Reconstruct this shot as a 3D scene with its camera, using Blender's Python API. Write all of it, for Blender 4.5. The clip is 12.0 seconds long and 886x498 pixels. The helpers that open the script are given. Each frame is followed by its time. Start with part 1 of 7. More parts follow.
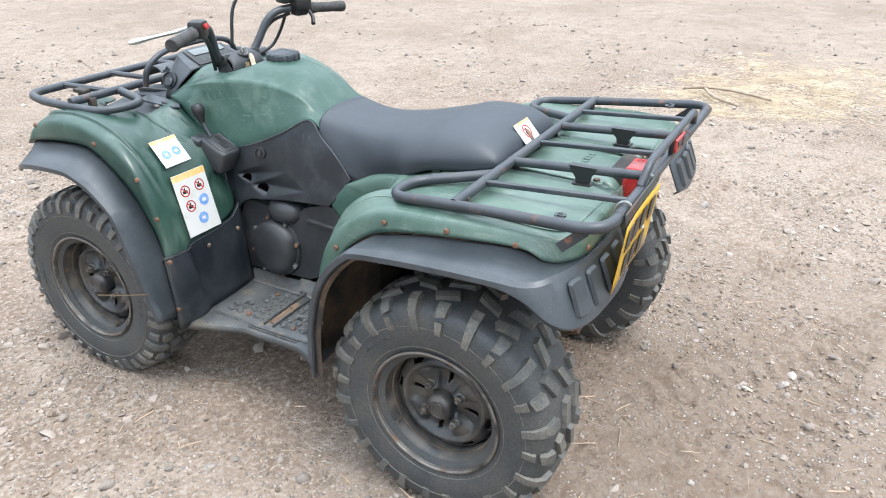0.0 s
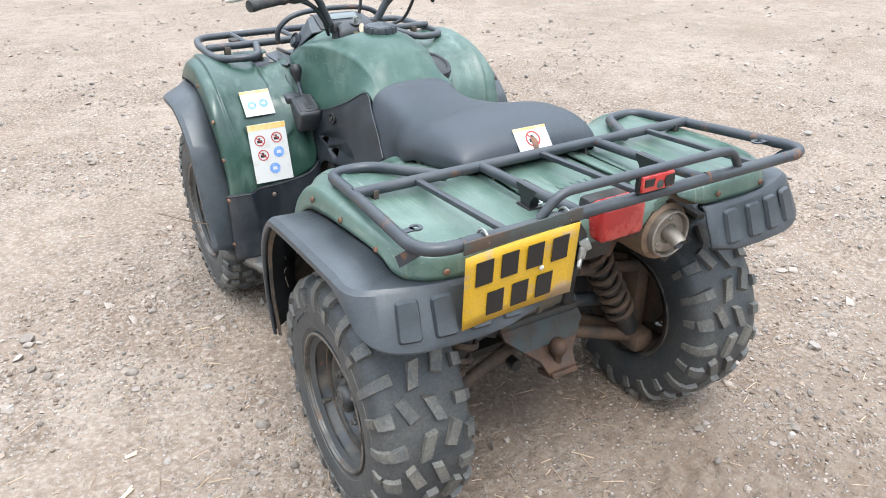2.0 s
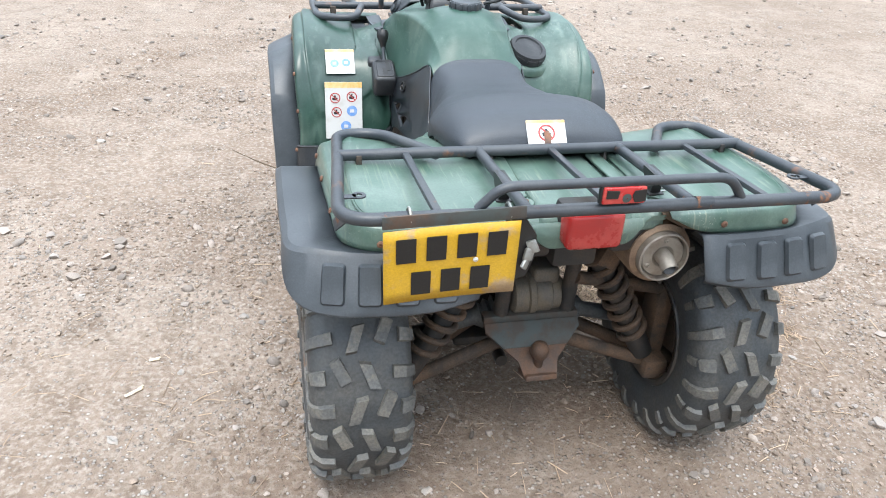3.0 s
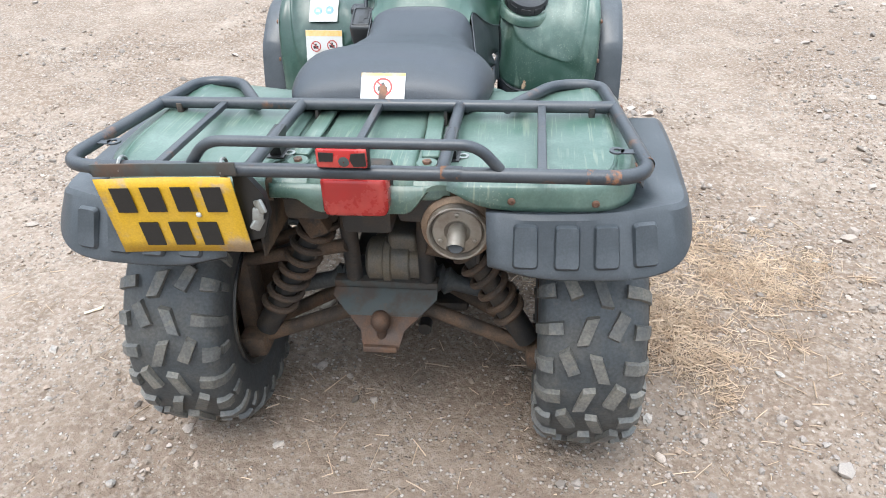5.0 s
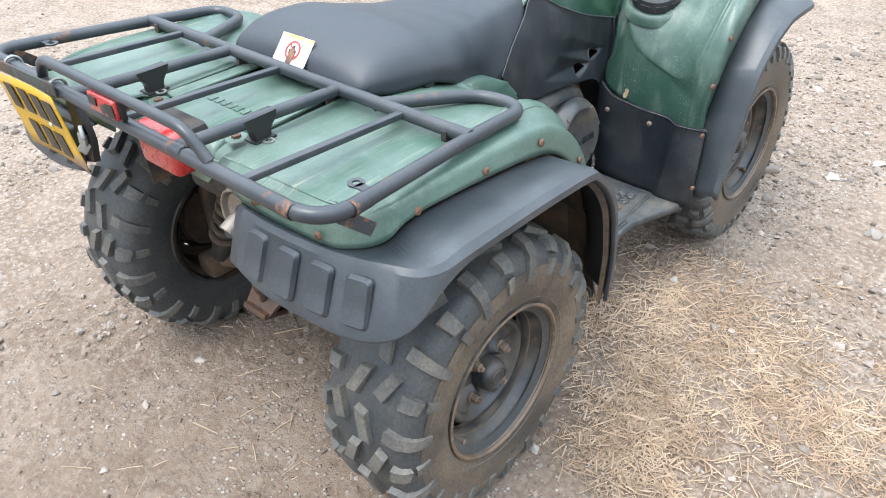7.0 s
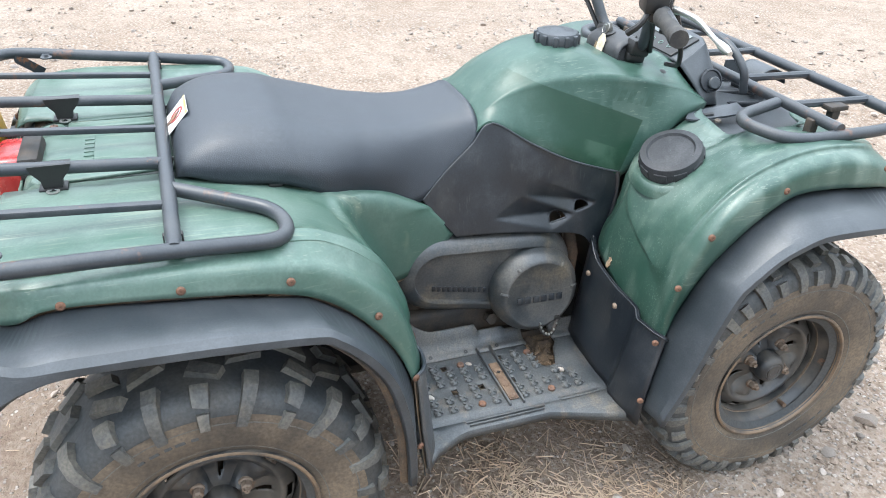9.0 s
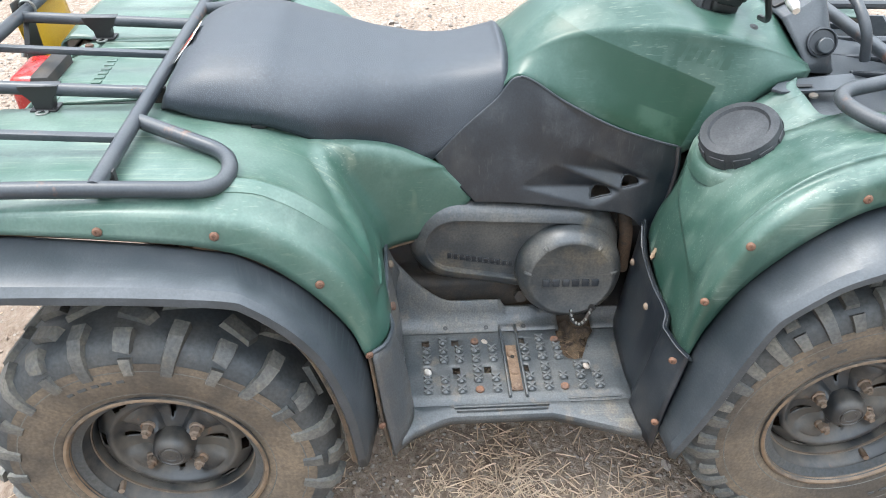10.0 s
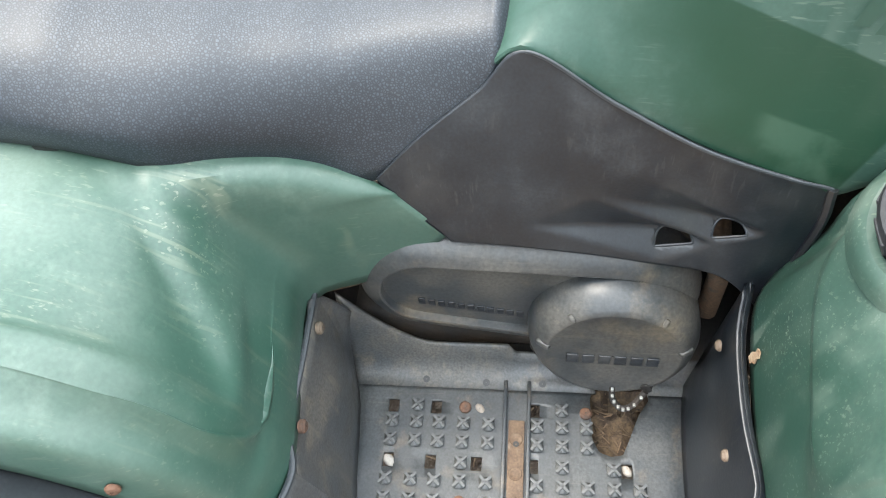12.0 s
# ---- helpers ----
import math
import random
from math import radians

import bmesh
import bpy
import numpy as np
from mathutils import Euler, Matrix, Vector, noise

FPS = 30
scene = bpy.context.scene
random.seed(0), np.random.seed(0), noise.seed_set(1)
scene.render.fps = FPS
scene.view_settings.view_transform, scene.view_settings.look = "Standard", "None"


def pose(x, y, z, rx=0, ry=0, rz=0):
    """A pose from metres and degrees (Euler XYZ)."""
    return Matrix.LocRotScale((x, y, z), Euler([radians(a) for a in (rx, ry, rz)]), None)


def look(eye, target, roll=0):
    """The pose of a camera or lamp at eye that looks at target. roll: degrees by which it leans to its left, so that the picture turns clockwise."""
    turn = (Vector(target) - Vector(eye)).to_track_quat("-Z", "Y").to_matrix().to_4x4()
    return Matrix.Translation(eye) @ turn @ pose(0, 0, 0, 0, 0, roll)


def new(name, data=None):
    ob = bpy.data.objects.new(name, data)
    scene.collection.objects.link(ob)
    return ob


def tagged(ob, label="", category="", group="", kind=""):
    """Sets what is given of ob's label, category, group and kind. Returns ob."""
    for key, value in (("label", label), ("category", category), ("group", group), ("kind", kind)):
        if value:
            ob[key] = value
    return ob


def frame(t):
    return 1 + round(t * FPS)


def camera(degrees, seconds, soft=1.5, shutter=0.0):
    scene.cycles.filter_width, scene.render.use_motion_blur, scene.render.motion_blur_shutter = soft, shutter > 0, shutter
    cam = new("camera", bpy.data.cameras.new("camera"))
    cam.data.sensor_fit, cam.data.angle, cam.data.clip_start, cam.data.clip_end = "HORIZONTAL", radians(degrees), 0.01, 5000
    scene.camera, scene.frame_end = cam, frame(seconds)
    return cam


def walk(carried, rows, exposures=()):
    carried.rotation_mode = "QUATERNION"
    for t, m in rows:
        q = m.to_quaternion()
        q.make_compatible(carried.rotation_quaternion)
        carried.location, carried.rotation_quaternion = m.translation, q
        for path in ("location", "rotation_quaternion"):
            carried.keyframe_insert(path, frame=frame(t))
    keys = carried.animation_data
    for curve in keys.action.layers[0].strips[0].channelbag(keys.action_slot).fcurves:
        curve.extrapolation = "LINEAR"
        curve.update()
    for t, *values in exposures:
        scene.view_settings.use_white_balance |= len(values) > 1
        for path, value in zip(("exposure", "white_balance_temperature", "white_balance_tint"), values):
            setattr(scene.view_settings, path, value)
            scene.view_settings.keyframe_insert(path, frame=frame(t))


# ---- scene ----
cam = camera(61.1, 12.0, soft=1.0)
PATH = [
    (0, (-1.793, -0.689, 1.444), (-0.22, 0.164, 0.55), 0.2),
    (0.5, (-1.589, -0.808, 1.438), (-0.142, 0.221, 0.517), -0.3),
    (1, (-1.467, -0.982, 1.435), (-0.318, 0.296, 0.412), -1.8),
    (1.5, (-1.321, -1.201, 1.453), (-0.33, 0.232, 0.47), -1.0),
    (2, (-1.037, -1.311, 1.424), (-0.135, 0.214, 0.495), 0.2),
    (2.5, (-0.825, -1.419, 1.431), (-0.196, 0.223, 0.479), -0.4),
    (2.7, (-0.742, -1.48, 1.433), (-0.187, 0.185, 0.474), 1.6),
    (4.3, (-0.037, -1.477, 1.401), (-0.085, 0.186, 0.29), -0.0),
    (4.5, (0.064, -1.489, 1.412), (-0.014, 0.18, 0.313), -0.9),
    (5, (0.306, -1.433, 1.405), (0.089, 0.226, 0.308), -2.2),
    (5.2, (0.409, -1.367, 1.393), (0.072, 0.255, 0.273), -3.5),
    (5.5, (0.545, -1.286, 1.385), (0.207, 0.31, 0.229), -3.0),
    (6, (0.792, -1.195, 1.381), (0.114, 0.281, 0.213), -3.4),
    (6.5, (1.027, -1.092, 1.4), (0.154, 0.251, 0.202), -3.6),
    (7, (1.166, -0.839, 1.373), (0.079, 0.363, 0.202), -2.1),
    (7.5, (1.321, -0.593, 1.392), (0.112, 0.521, 0.253), 0.9),
    (7.7, (1.399, -0.51, 1.398), (0.068, 0.514, 0.312), 0.9),
    (9.3, (1.482, 0.158, 1.395), (-0.171, 0.606, 0.363), 1.6),
    (9.5, (1.457, 0.246, 1.384), (-0.226, 0.549, 0.349), 0.9),
    (10, (1.39, 0.445, 1.369), (-0.209, 0.521, 0.169), -0.3),
    (10.5, (1.139, 0.506, 1.316), (-0.35, 0.609, -0.015), 2.0),
    (11, (0.93, 0.557, 1.279), (-0.366, 0.719, -0.236), 3.0),
    (11.5, (0.78, 0.607, 1.257), (-0.428, 0.634, -0.337), 0.4),
    (12, (0.685, 0.655, 1.263), (-0.467, 0.417, -0.354), -8.4),
]
walk(cam, [(t, look(eye, target, roll)) for t, eye, target, roll in PATH],
     exposures=[(0, 1.36, 6500, 10), (4.5, 1.33, 6500, 10), (6.5, 1.42, 6500, 10), (7.5, 1.5, 6500, 10), (9.5, 1.64, 6550, 10), (10.5, 1.86, 6800, 10), (12, 1.92, 7050, 10)])

# ---- world, sun, exposure ----
world = bpy.data.worlds.new("sky")
scene.world = world
world.use_nodes = True
wn, wl = world.node_tree.nodes, world.node_tree.links
wn.clear()
SUN_EL, SUN_AZ = 66.0, 200.0
sky = wn.new("ShaderNodeTexSky")
sky.sky_type, sky.sun_disc = "NISHITA", False
sky.sun_elevation, sky.sun_rotation = radians(SUN_EL), radians(SUN_AZ)
sky.dust_density, sky.ozone_density = 4.0, 1.0
cloud = wn.new("ShaderNodeMix")
cloud.data_type = "RGBA"
cloud.inputs["Factor"].default_value = 0.88
grad = wn.new("ShaderNodeSeparateXYZ")
wl.new(wn.new("ShaderNodeTexCoord").outputs["Generated"], grad.inputs[0])
bright = wn.new("ShaderNodeMapRange")
bright.inputs["From Min"].default_value, bright.inputs["From Max"].default_value = 0.0, 1.0
bright.inputs["To Min"].default_value, bright.inputs["To Max"].default_value = 0.16, 2.05
wl.new(grad.outputs[2], bright.inputs["Value"])
overcast = wn.new("ShaderNodeVectorMath")
overcast.operation = "SCALE"
overcast.inputs[0].default_value = (8.2, 9.3, 10.6)
wl.new(bright.outputs[0], overcast.inputs["Scale"])
wl.new(overcast.outputs[0], cloud.inputs[7])
bg, wout = wn.new("ShaderNodeBackground"), wn.new("ShaderNodeOutputWorld")
bg.inputs["Strength"].default_value = 0.105
wl.new(sky.outputs[0], cloud.inputs[6])
wl.new(cloud.outputs[2], bg.inputs["Color"])
wl.new(bg.outputs[0], wout.inputs["Surface"])
sun_data = bpy.data.lights.new("sun", "SUN")
sun_data.energy, sun_data.angle, sun_data.color = 1.0, radians(25), (1.0, 0.96, 0.9)
sun_ob = new("sun", sun_data)
sun_ob.matrix_world = pose(0, 0, 8, 90 - SUN_EL, 0, 180 - SUN_AZ)


# ---- materials ----
def material(name, base, rough=0.5, metal=0.0, other=None, scale=6.0, lo=0.4, hi=0.65, rough2=None, grain=0.0, grain_scale=300.0,
             bump=0.0, bump_scale=80.0, spec=0.5, third=None, third_scale=40.0, third_lo=0.6, third_hi=0.7, coat=0.0, island=0.0, obrand=0.0):
    """Base colour, with a second one in large patches and a third in small ones, grain in the value, and a fine bump."""
    m = bpy.data.materials.new(name)
    m.use_nodes = True
    n, l = m.node_tree.nodes, m.node_tree.links
    b = n["Principled BSDF"]
    b.inputs["Metallic"].default_value = metal
    b.inputs["Roughness"].default_value = rough
    b.inputs["Specular IOR Level"].default_value = spec
    b.inputs["Coat Weight"].default_value = coat
    co = n.new("ShaderNodeTexCoord")
    col = n.new("ShaderNodeRGB")
    col.outputs[0].default_value = (*base, 1)
    out = col.outputs[0]

    def blotch(size, low, high, detail=6.0):
        t = n.new("ShaderNodeTexNoise")
        t.inputs["Scale"].default_value, t.inputs["Detail"].default_value, t.inputs["Roughness"].default_value = size, detail, 0.65
        l.new(co.outputs["Object"], t.inputs["Vector"])
        r = n.new("ShaderNodeMapRange")
        r.inputs["From Min"].default_value, r.inputs["From Max"].default_value = low, high
        l.new(t.outputs["Fac"], r.inputs["Value"])
        return r.outputs["Result"]

    def mixed(fac, a, colour):
        x = n.new("ShaderNodeMix")
        x.data_type = "RGBA"
        l.new(fac, x.inputs["Factor"])
        l.new(a, x.inputs[6])
        x.inputs[7].default_value = (*colour, 1)
        return x.outputs[2]

    if other:
        f = blotch(scale, lo, hi)
        out = mixed(f, out, other)
        if rough2 is not None:
            r = n.new("ShaderNodeMapRange")
            r.inputs["To Min"].default_value, r.inputs["To Max"].default_value = rough, rough2
            l.new(f, r.inputs["Value"])
            l.new(r.outputs["Result"], b.inputs["Roughness"])
    if third:
        out = mixed(blotch(third_scale, third_lo, third_hi, 8.0), out, third)
    if grain or island or obrand:
        val = None
        if grain:
            r = n.new("ShaderNodeMapRange")
            r.inputs["From Min"].default_value, r.inputs["From Max"].default_value = 0.3, 0.7
            r.inputs["To Min"].default_value, r.inputs["To Max"].default_value = 1 - grain, 1 + grain
            t = n.new("ShaderNodeTexNoise")
            t.inputs["Scale"].default_value, t.inputs["Detail"].default_value = grain_scale, 4.0
            l.new(co.outputs["Object"], t.inputs["Vector"])
            l.new(t.outputs["Fac"], r.inputs["Value"])
            val = r.outputs["Result"]
        if island or obrand:
            src = n.new("ShaderNodeNewGeometry").outputs["Random Per Island"] if island else n.new("ShaderNodeObjectInfo").outputs["Random"]
            r = n.new("ShaderNodeMapRange")
            r.inputs["To Min"].default_value, r.inputs["To Max"].default_value = 1 - (island or obrand), 1 + (island or obrand)
            l.new(src, r.inputs["Value"])
            if val is None:
                val = r.outputs["Result"]
            else:
                mm = n.new("ShaderNodeMath")
                mm.operation = "MULTIPLY"
                l.new(val, mm.inputs[0])
                l.new(r.outputs["Result"], mm.inputs[1])
                val = mm.outputs[0]
        hs = n.new("ShaderNodeHueSaturation")
        l.new(out, hs.inputs["Color"])
        l.new(val, hs.inputs["Value"])
        out = hs.outputs[0]
    l.new(out, b.inputs["Base Color"])
    if bump:
        t = n.new("ShaderNodeTexNoise")
        t.inputs["Scale"].default_value, t.inputs["Detail"].default_value = bump_scale, 5.0
        l.new(co.outputs["Object"], t.inputs["Vector"])
        bp = n.new("ShaderNodeBump")
        bp.inputs["Strength"].default_value, bp.inputs["Distance"].default_value = bump, 0.002
        l.new(t.outputs["Fac"], bp.inputs["Height"])
        l.new(bp.outputs[0], b.inputs["Normal"])
    return m


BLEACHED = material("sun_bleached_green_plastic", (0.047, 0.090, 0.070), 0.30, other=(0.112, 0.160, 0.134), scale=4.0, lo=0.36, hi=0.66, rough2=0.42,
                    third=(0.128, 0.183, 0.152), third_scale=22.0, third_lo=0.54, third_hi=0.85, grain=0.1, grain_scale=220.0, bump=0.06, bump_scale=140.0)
GREEN = material("green_plastic", (0.013, 0.040, 0.029), 0.30, spec=0.6, other=(0.037, 0.083, 0.063), scale=4.5, lo=0.38, hi=0.72, rough2=0.44,
                 third=(0.095, 0.13, 0.108), third_scale=24.0, third_lo=0.58, third_hi=0.9, grain=0.1, grain_scale=220.0, bump=0.06, bump_scale=140.0)
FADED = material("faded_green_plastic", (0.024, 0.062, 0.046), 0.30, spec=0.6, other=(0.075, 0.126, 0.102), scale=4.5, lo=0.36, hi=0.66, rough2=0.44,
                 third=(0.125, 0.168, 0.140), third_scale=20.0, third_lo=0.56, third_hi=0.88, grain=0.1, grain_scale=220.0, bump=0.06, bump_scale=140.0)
BLACK = material("black_plastic", (0.024, 0.030, 0.035), 0.40, spec=0.6, other=(0.049, 0.056, 0.063), scale=9.0, lo=0.4, hi=0.7, rough2=0.46,
                 third=(0.068, 0.070, 0.073), third_scale=30.0, third_lo=0.64, third_hi=0.85, grain=0.15, bump=0.12, bump_scale=260.0)
GUARD = material("dusty_black_plastic", (0.007, 0.010, 0.014), 0.34, spec=0.62, other=(0.020, 0.025, 0.031), scale=6.0, lo=0.44, hi=0.72, rough2=0.5,
                 third=(0.042, 0.046, 0.049), third_scale=12.0, third_lo=0.54, third_hi=0.9, grain=0.25, bump=0.10, bump_scale=220.0)
WALL = material("scuffed_guard_plastic", (0.050, 0.055, 0.059), 0.38, spec=0.65, other=(0.094, 0.086, 0.074), scale=9.0, lo=0.42, hi=0.68, rough2=0.7,
                third=(0.165, 0.135, 0.098), third_scale=22.0, third_lo=0.56, third_hi=0.8, grain=0.35, bump=0.2, bump_scale=220.0)
BOARD = material("dusty_footboard_plastic", (0.034, 0.040, 0.045), 0.42, spec=0.6, other=(0.078, 0.079, 0.077), scale=9.0, lo=0.38, hi=0.68, rough2=0.7,
                 third=(0.16, 0.125, 0.087), third_scale=17.0, third_lo=0.55, third_hi=0.8, grain=0.3, bump=0.15, bump_scale=220.0)
STUD = material("worn_stud_plastic", (0.068, 0.074, 0.078), 0.45, spec=0.6, other=(0.125, 0.122, 0.113), scale=30.0, lo=0.38, hi=0.66, rough2=0.7, grain=0.25)
LINER = material("muddy_liner", (0.035, 0.03, 0.026), 0.85, other=(0.13, 0.085, 0.05), scale=7.0, lo=0.42, hi=0.62, grain=0.25, bump=0.4)
MUCK = material("packed_dirt", (0.045, 0.030, 0.020), 0.95, other=(0.10, 0.066, 0.038), scale=40.0, lo=0.42, hi=0.6, grain=0.3, bump=0.8, bump_scale=120.0)
VINYL = material("seat_vinyl", (0.021, 0.030, 0.042), 0.47, spec=0.75, other=(0.030, 0.039, 0.051), scale=7.0, lo=0.4, hi=0.7, rough2=0.54,
                 third=(0.040, 0.042, 0.042), third_scale=12.0, third_lo=0.60, third_hi=0.95, grain=0.12)
# leather grain of the vinyl
vn, vlk = VINYL.node_tree.nodes, VINYL.node_tree.links
cells = vn.new("ShaderNodeTexVoronoi")
cells.feature = "DISTANCE_TO_EDGE"
cells.inputs["Scale"].default_value = 330.0
vlk.new(vn.new("ShaderNodeTexCoord").outputs["Object"], cells.inputs["Vector"])
pit = vn.new("ShaderNodeMapRange")
pit.interpolation_type = "SMOOTHSTEP"
pit.inputs["From Min"].default_value, pit.inputs["From Max"].default_value = 0.0, 0.40
vlk.new(cells.outputs["Distance"], pit.inputs["Value"])
depth = vn.new("ShaderNodeMapRange")
depth.inputs["To Min"].default_value = 0.45
vlk.new(pit.outputs["Result"], depth.inputs["Value"])
dull = vn.new("ShaderNodeMapRange")
dull.inputs["To Min"].default_value, dull.inputs["To Max"].default_value = 0.62, 0.8
vlk.new(pit.outputs["Result"], dull.inputs["Value"])
vlk.new(dull.outputs["Result"], vn["Principled BSDF"].inputs["Specular IOR Level"])
pits = vn.new("ShaderNodeHueSaturation")
vlk.new(depth.outputs["Result"], pits.inputs["Value"])
vlk.new(vn["Principled BSDF"].inputs["Base Color"].links[0].from_socket, pits.inputs["Color"])
vlk.new(pits.outputs[0], vn["Principled BSDF"].inputs["Base Color"])
vbump = vn.new("ShaderNodeBump")
vbump.inputs["Strength"].default_value, vbump.inputs["Distance"].default_value = 0.18, 0.001
vlk.new(pit.outputs["Result"], vbump.inputs["Height"])
vlk.new(vbump.outputs[0], vn["Principled BSDF"].inputs["Normal"])
RUBBER = material("tyre_rubber", (0.035, 0.040, 0.043), 0.48, other=(0.064, 0.061, 0.055), scale=9.0, lo=0.42, hi=0.7, rough2=0.75,
                  third=(0.075, 0.068, 0.056), third_scale=26.0, third_lo=0.58, third_hi=0.8, grain=0.25, grain_scale=160.0, bump=0.25, bump_scale=160.0)
DUSTYTYRE = material("dusty_tyre_rubber", (0.055, 0.046, 0.037), 0.5, other=(0.158, 0.118, 0.080), scale=7.0, lo=0.42, hi=0.70, rough2=0.85, grain=0.25, grain_scale=160.0, bump=0.25, bump_scale=160.0)
LUG = material("tread_rubber", (0.072, 0.073, 0.070), 0.55, other=(0.145, 0.131, 0.108), scale=16.0, lo=0.40, hi=0.68, rough2=0.8,
               third=(0.13, 0.112, 0.086), third_scale=40.0, third_lo=0.56, third_hi=0.75, grain=0.25, grain_scale=180.0, bump=0.35, bump_scale=180.0, island=0.2)
RIM = material("black_painted_steel", (0.018, 0.020, 0.022), 0.30, other=(0.092, 0.079, 0.064), scale=13.0, lo=0.42, hi=0.68, rough2=0.7,
               third=(0.17, 0.08, 0.035), third_scale=30.0, third_lo=0.64, third_hi=0.76, bump=0.1)
RIMDUST = material("dusty_rim_paint", (0.026, 0.024, 0.022), 0.5, other=(0.115, 0.082, 0.056), scale=9.0, lo=0.36, hi=0.60, rough2=0.8, third=(0.15, 0.105, 0.07), third_scale=28.0, third_lo=0.55, third_hi=0.75, grain=0.2)
WORNLIP = material("worn_rim_edge", (0.15, 0.135, 0.118), 0.45, 0.4, other=(0.035, 0.034, 0.033), scale=14.0, lo=0.48, hi=0.62, rough2=0.5, third=(0.12, 0.07, 0.042), third_scale=30.0, third_lo=0.56, third_hi=0.68, bump=0.15)
MUDLIP = material("rusty_rim_edge", (0.17, 0.115, 0.072), 0.6, 0.15, other=(0.055, 0.046, 0.038), scale=12.0, lo=0.48, hi=0.66, rough2=0.5, third=(0.20, 0.15, 0.105), third_scale=30.0, third_lo=0.56, third_hi=0.68, bump=0.2)
MUDSTEEL = material("muddy_steel", (0.046, 0.033, 0.024), 0.8, other=(0.105, 0.062, 0.036), scale=15.0, lo=0.4, hi=0.62, third=(0.04, 0.035, 0.032),
                    third_scale=30.0, third_lo=0.55, third_hi=0.7, grain=0.25, bump=0.4, bump_scale=120.0)
NUT = material("dull_steel_nut", (0.145, 0.108, 0.08), 0.65, 0.2, other=(0.15, 0.09, 0.055), scale=30.0, lo=0.5, hi=0.62, rough2=0.8, obrand=0.3)
GREYNUT = material("dull_grey_nut", (0.10, 0.098, 0.09), 0.55, 0.5, other=(0.15, 0.115, 0.085), scale=30.0, lo=0.45, hi=0.65, rough2=0.8, obrand=0.25)
RUST = material("rusty_steel", (0.15, 0.072, 0.042), 0.8, other=(0.065, 0.042, 0.032), scale=40.0, lo=0.42, hi=0.62, grain=0.2, bump=0.3, obrand=0.25)
STRIP = material("muddy_strip", (0.15, 0.098, 0.062), 0.75, 0.1, other=(0.095, 0.058, 0.038), scale=26.0, lo=0.4, hi=0.62, third=(0.2, 0.16, 0.12), third_scale=50.0, third_lo=0.55, third_hi=0.7, grain=0.25, bump=0.3)
JOINT = material("flaking_rack_paint", (0.026, 0.031, 0.037), 0.4, other=(0.16, 0.075, 0.04), scale=38.0, lo=0.54, hi=0.62, rough2=0.85, grain=0.2, bump=0.3)
TUBE = material("rack_tube_paint", (0.026, 0.031, 0.037), 0.34, other=(0.05, 0.054, 0.058), scale=9.0, lo=0.42, hi=0.66, rough2=0.52,
                third=(0.13, 0.062, 0.034), third_scale=12.0, third_lo=0.60, third_hi=0.70, grain=0.12, bump=0.12, bump_scale=200.0)
ENGINE = material("grey_engine_metal", (0.09, 0.088, 0.082), 0.5, 0.35, other=(0.15, 0.12, 0.085), scale=12.0, lo=0.4, hi=0.65, rough2=0.75,
                  grain=0.2, bump=0.2)
DARKMETAL = material("dark_oily_metal", (0.026, 0.025, 0.024), 0.6, 0.2, other=(0.075, 0.055, 0.04), scale=10.0, lo=0.45, hi=0.65, rough2=0.85, grain=0.2, bump=0.3)
ECOVER = material("black_engine_plastic", (0.022, 0.024, 0.027), 0.42, other=(0.045, 0.046, 0.048), scale=12.0, lo=0.42, hi=0.7, rough2=0.6, third=(0.09, 0.078, 0.06), third_scale=30.0, third_lo=0.64, third_hi=0.88, grain=0.15, bump=0.15)
COVER = material("belt_cover_plastic", (0.027, 0.031, 0.034), 0.36, spec=0.65, other=(0.062, 0.059, 0.053), scale=9.0, lo=0.44, hi=0.62, rough2=0.62,
                 third=(0.12, 0.095, 0.064), third_scale=11.0, third_lo=0.56, third_hi=0.78, grain=0.3, grain_scale=220.0, bump=0.2)
STEEL = material("galvanised_steel", (0.36, 0.38, 0.37), 0.42, 0.8, other=(0.22, 0.2, 0.17), scale=20.0, lo=0.45, hi=0.65, rough2=0.6, bump=0.1)
BALLRUST = material("dark_rust", (0.058, 0.036, 0.026), 0.6, 0.2, other=(0.10, 0.054, 0.032), scale=30.0, lo=0.4, hi=0.62, rough2=0.8, grain=0.2, bump=0.25)
HITCH = material("worn_hitch_paint", (0.050, 0.060, 0.057), 0.6, 0.2, other=(0.06, 0.05, 0.042), scale=14.0, lo=0.45, hi=0.58, rough2=0.8,
                 third=(0.08, 0.05, 0.034), third_scale=11.0, third_lo=0.53, third_hi=0.62, bump=0.25)
ALU = material("polished_aluminium", (0.72, 0.72, 0.70), 0.3, 0.9, other=(0.5, 0.49, 0.46), scale=25.0, lo=0.45, hi=0.7, rough2=0.5)
CAN = material("exhaust_shell", (0.26, 0.18, 0.12), 0.55, 0.5, other=(0.15, 0.1, 0.07), scale=12.0, lo=0.42, hi=0.65, rough2=0.75, grain=0.15, bump=0.15)
ENDCAP = material("exhaust_cap", (0.28, 0.25, 0.21), 0.5, 0.5, other=(0.2, 0.155, 0.12), scale=22.0, lo=0.48, hi=0.7, rough2=0.6)
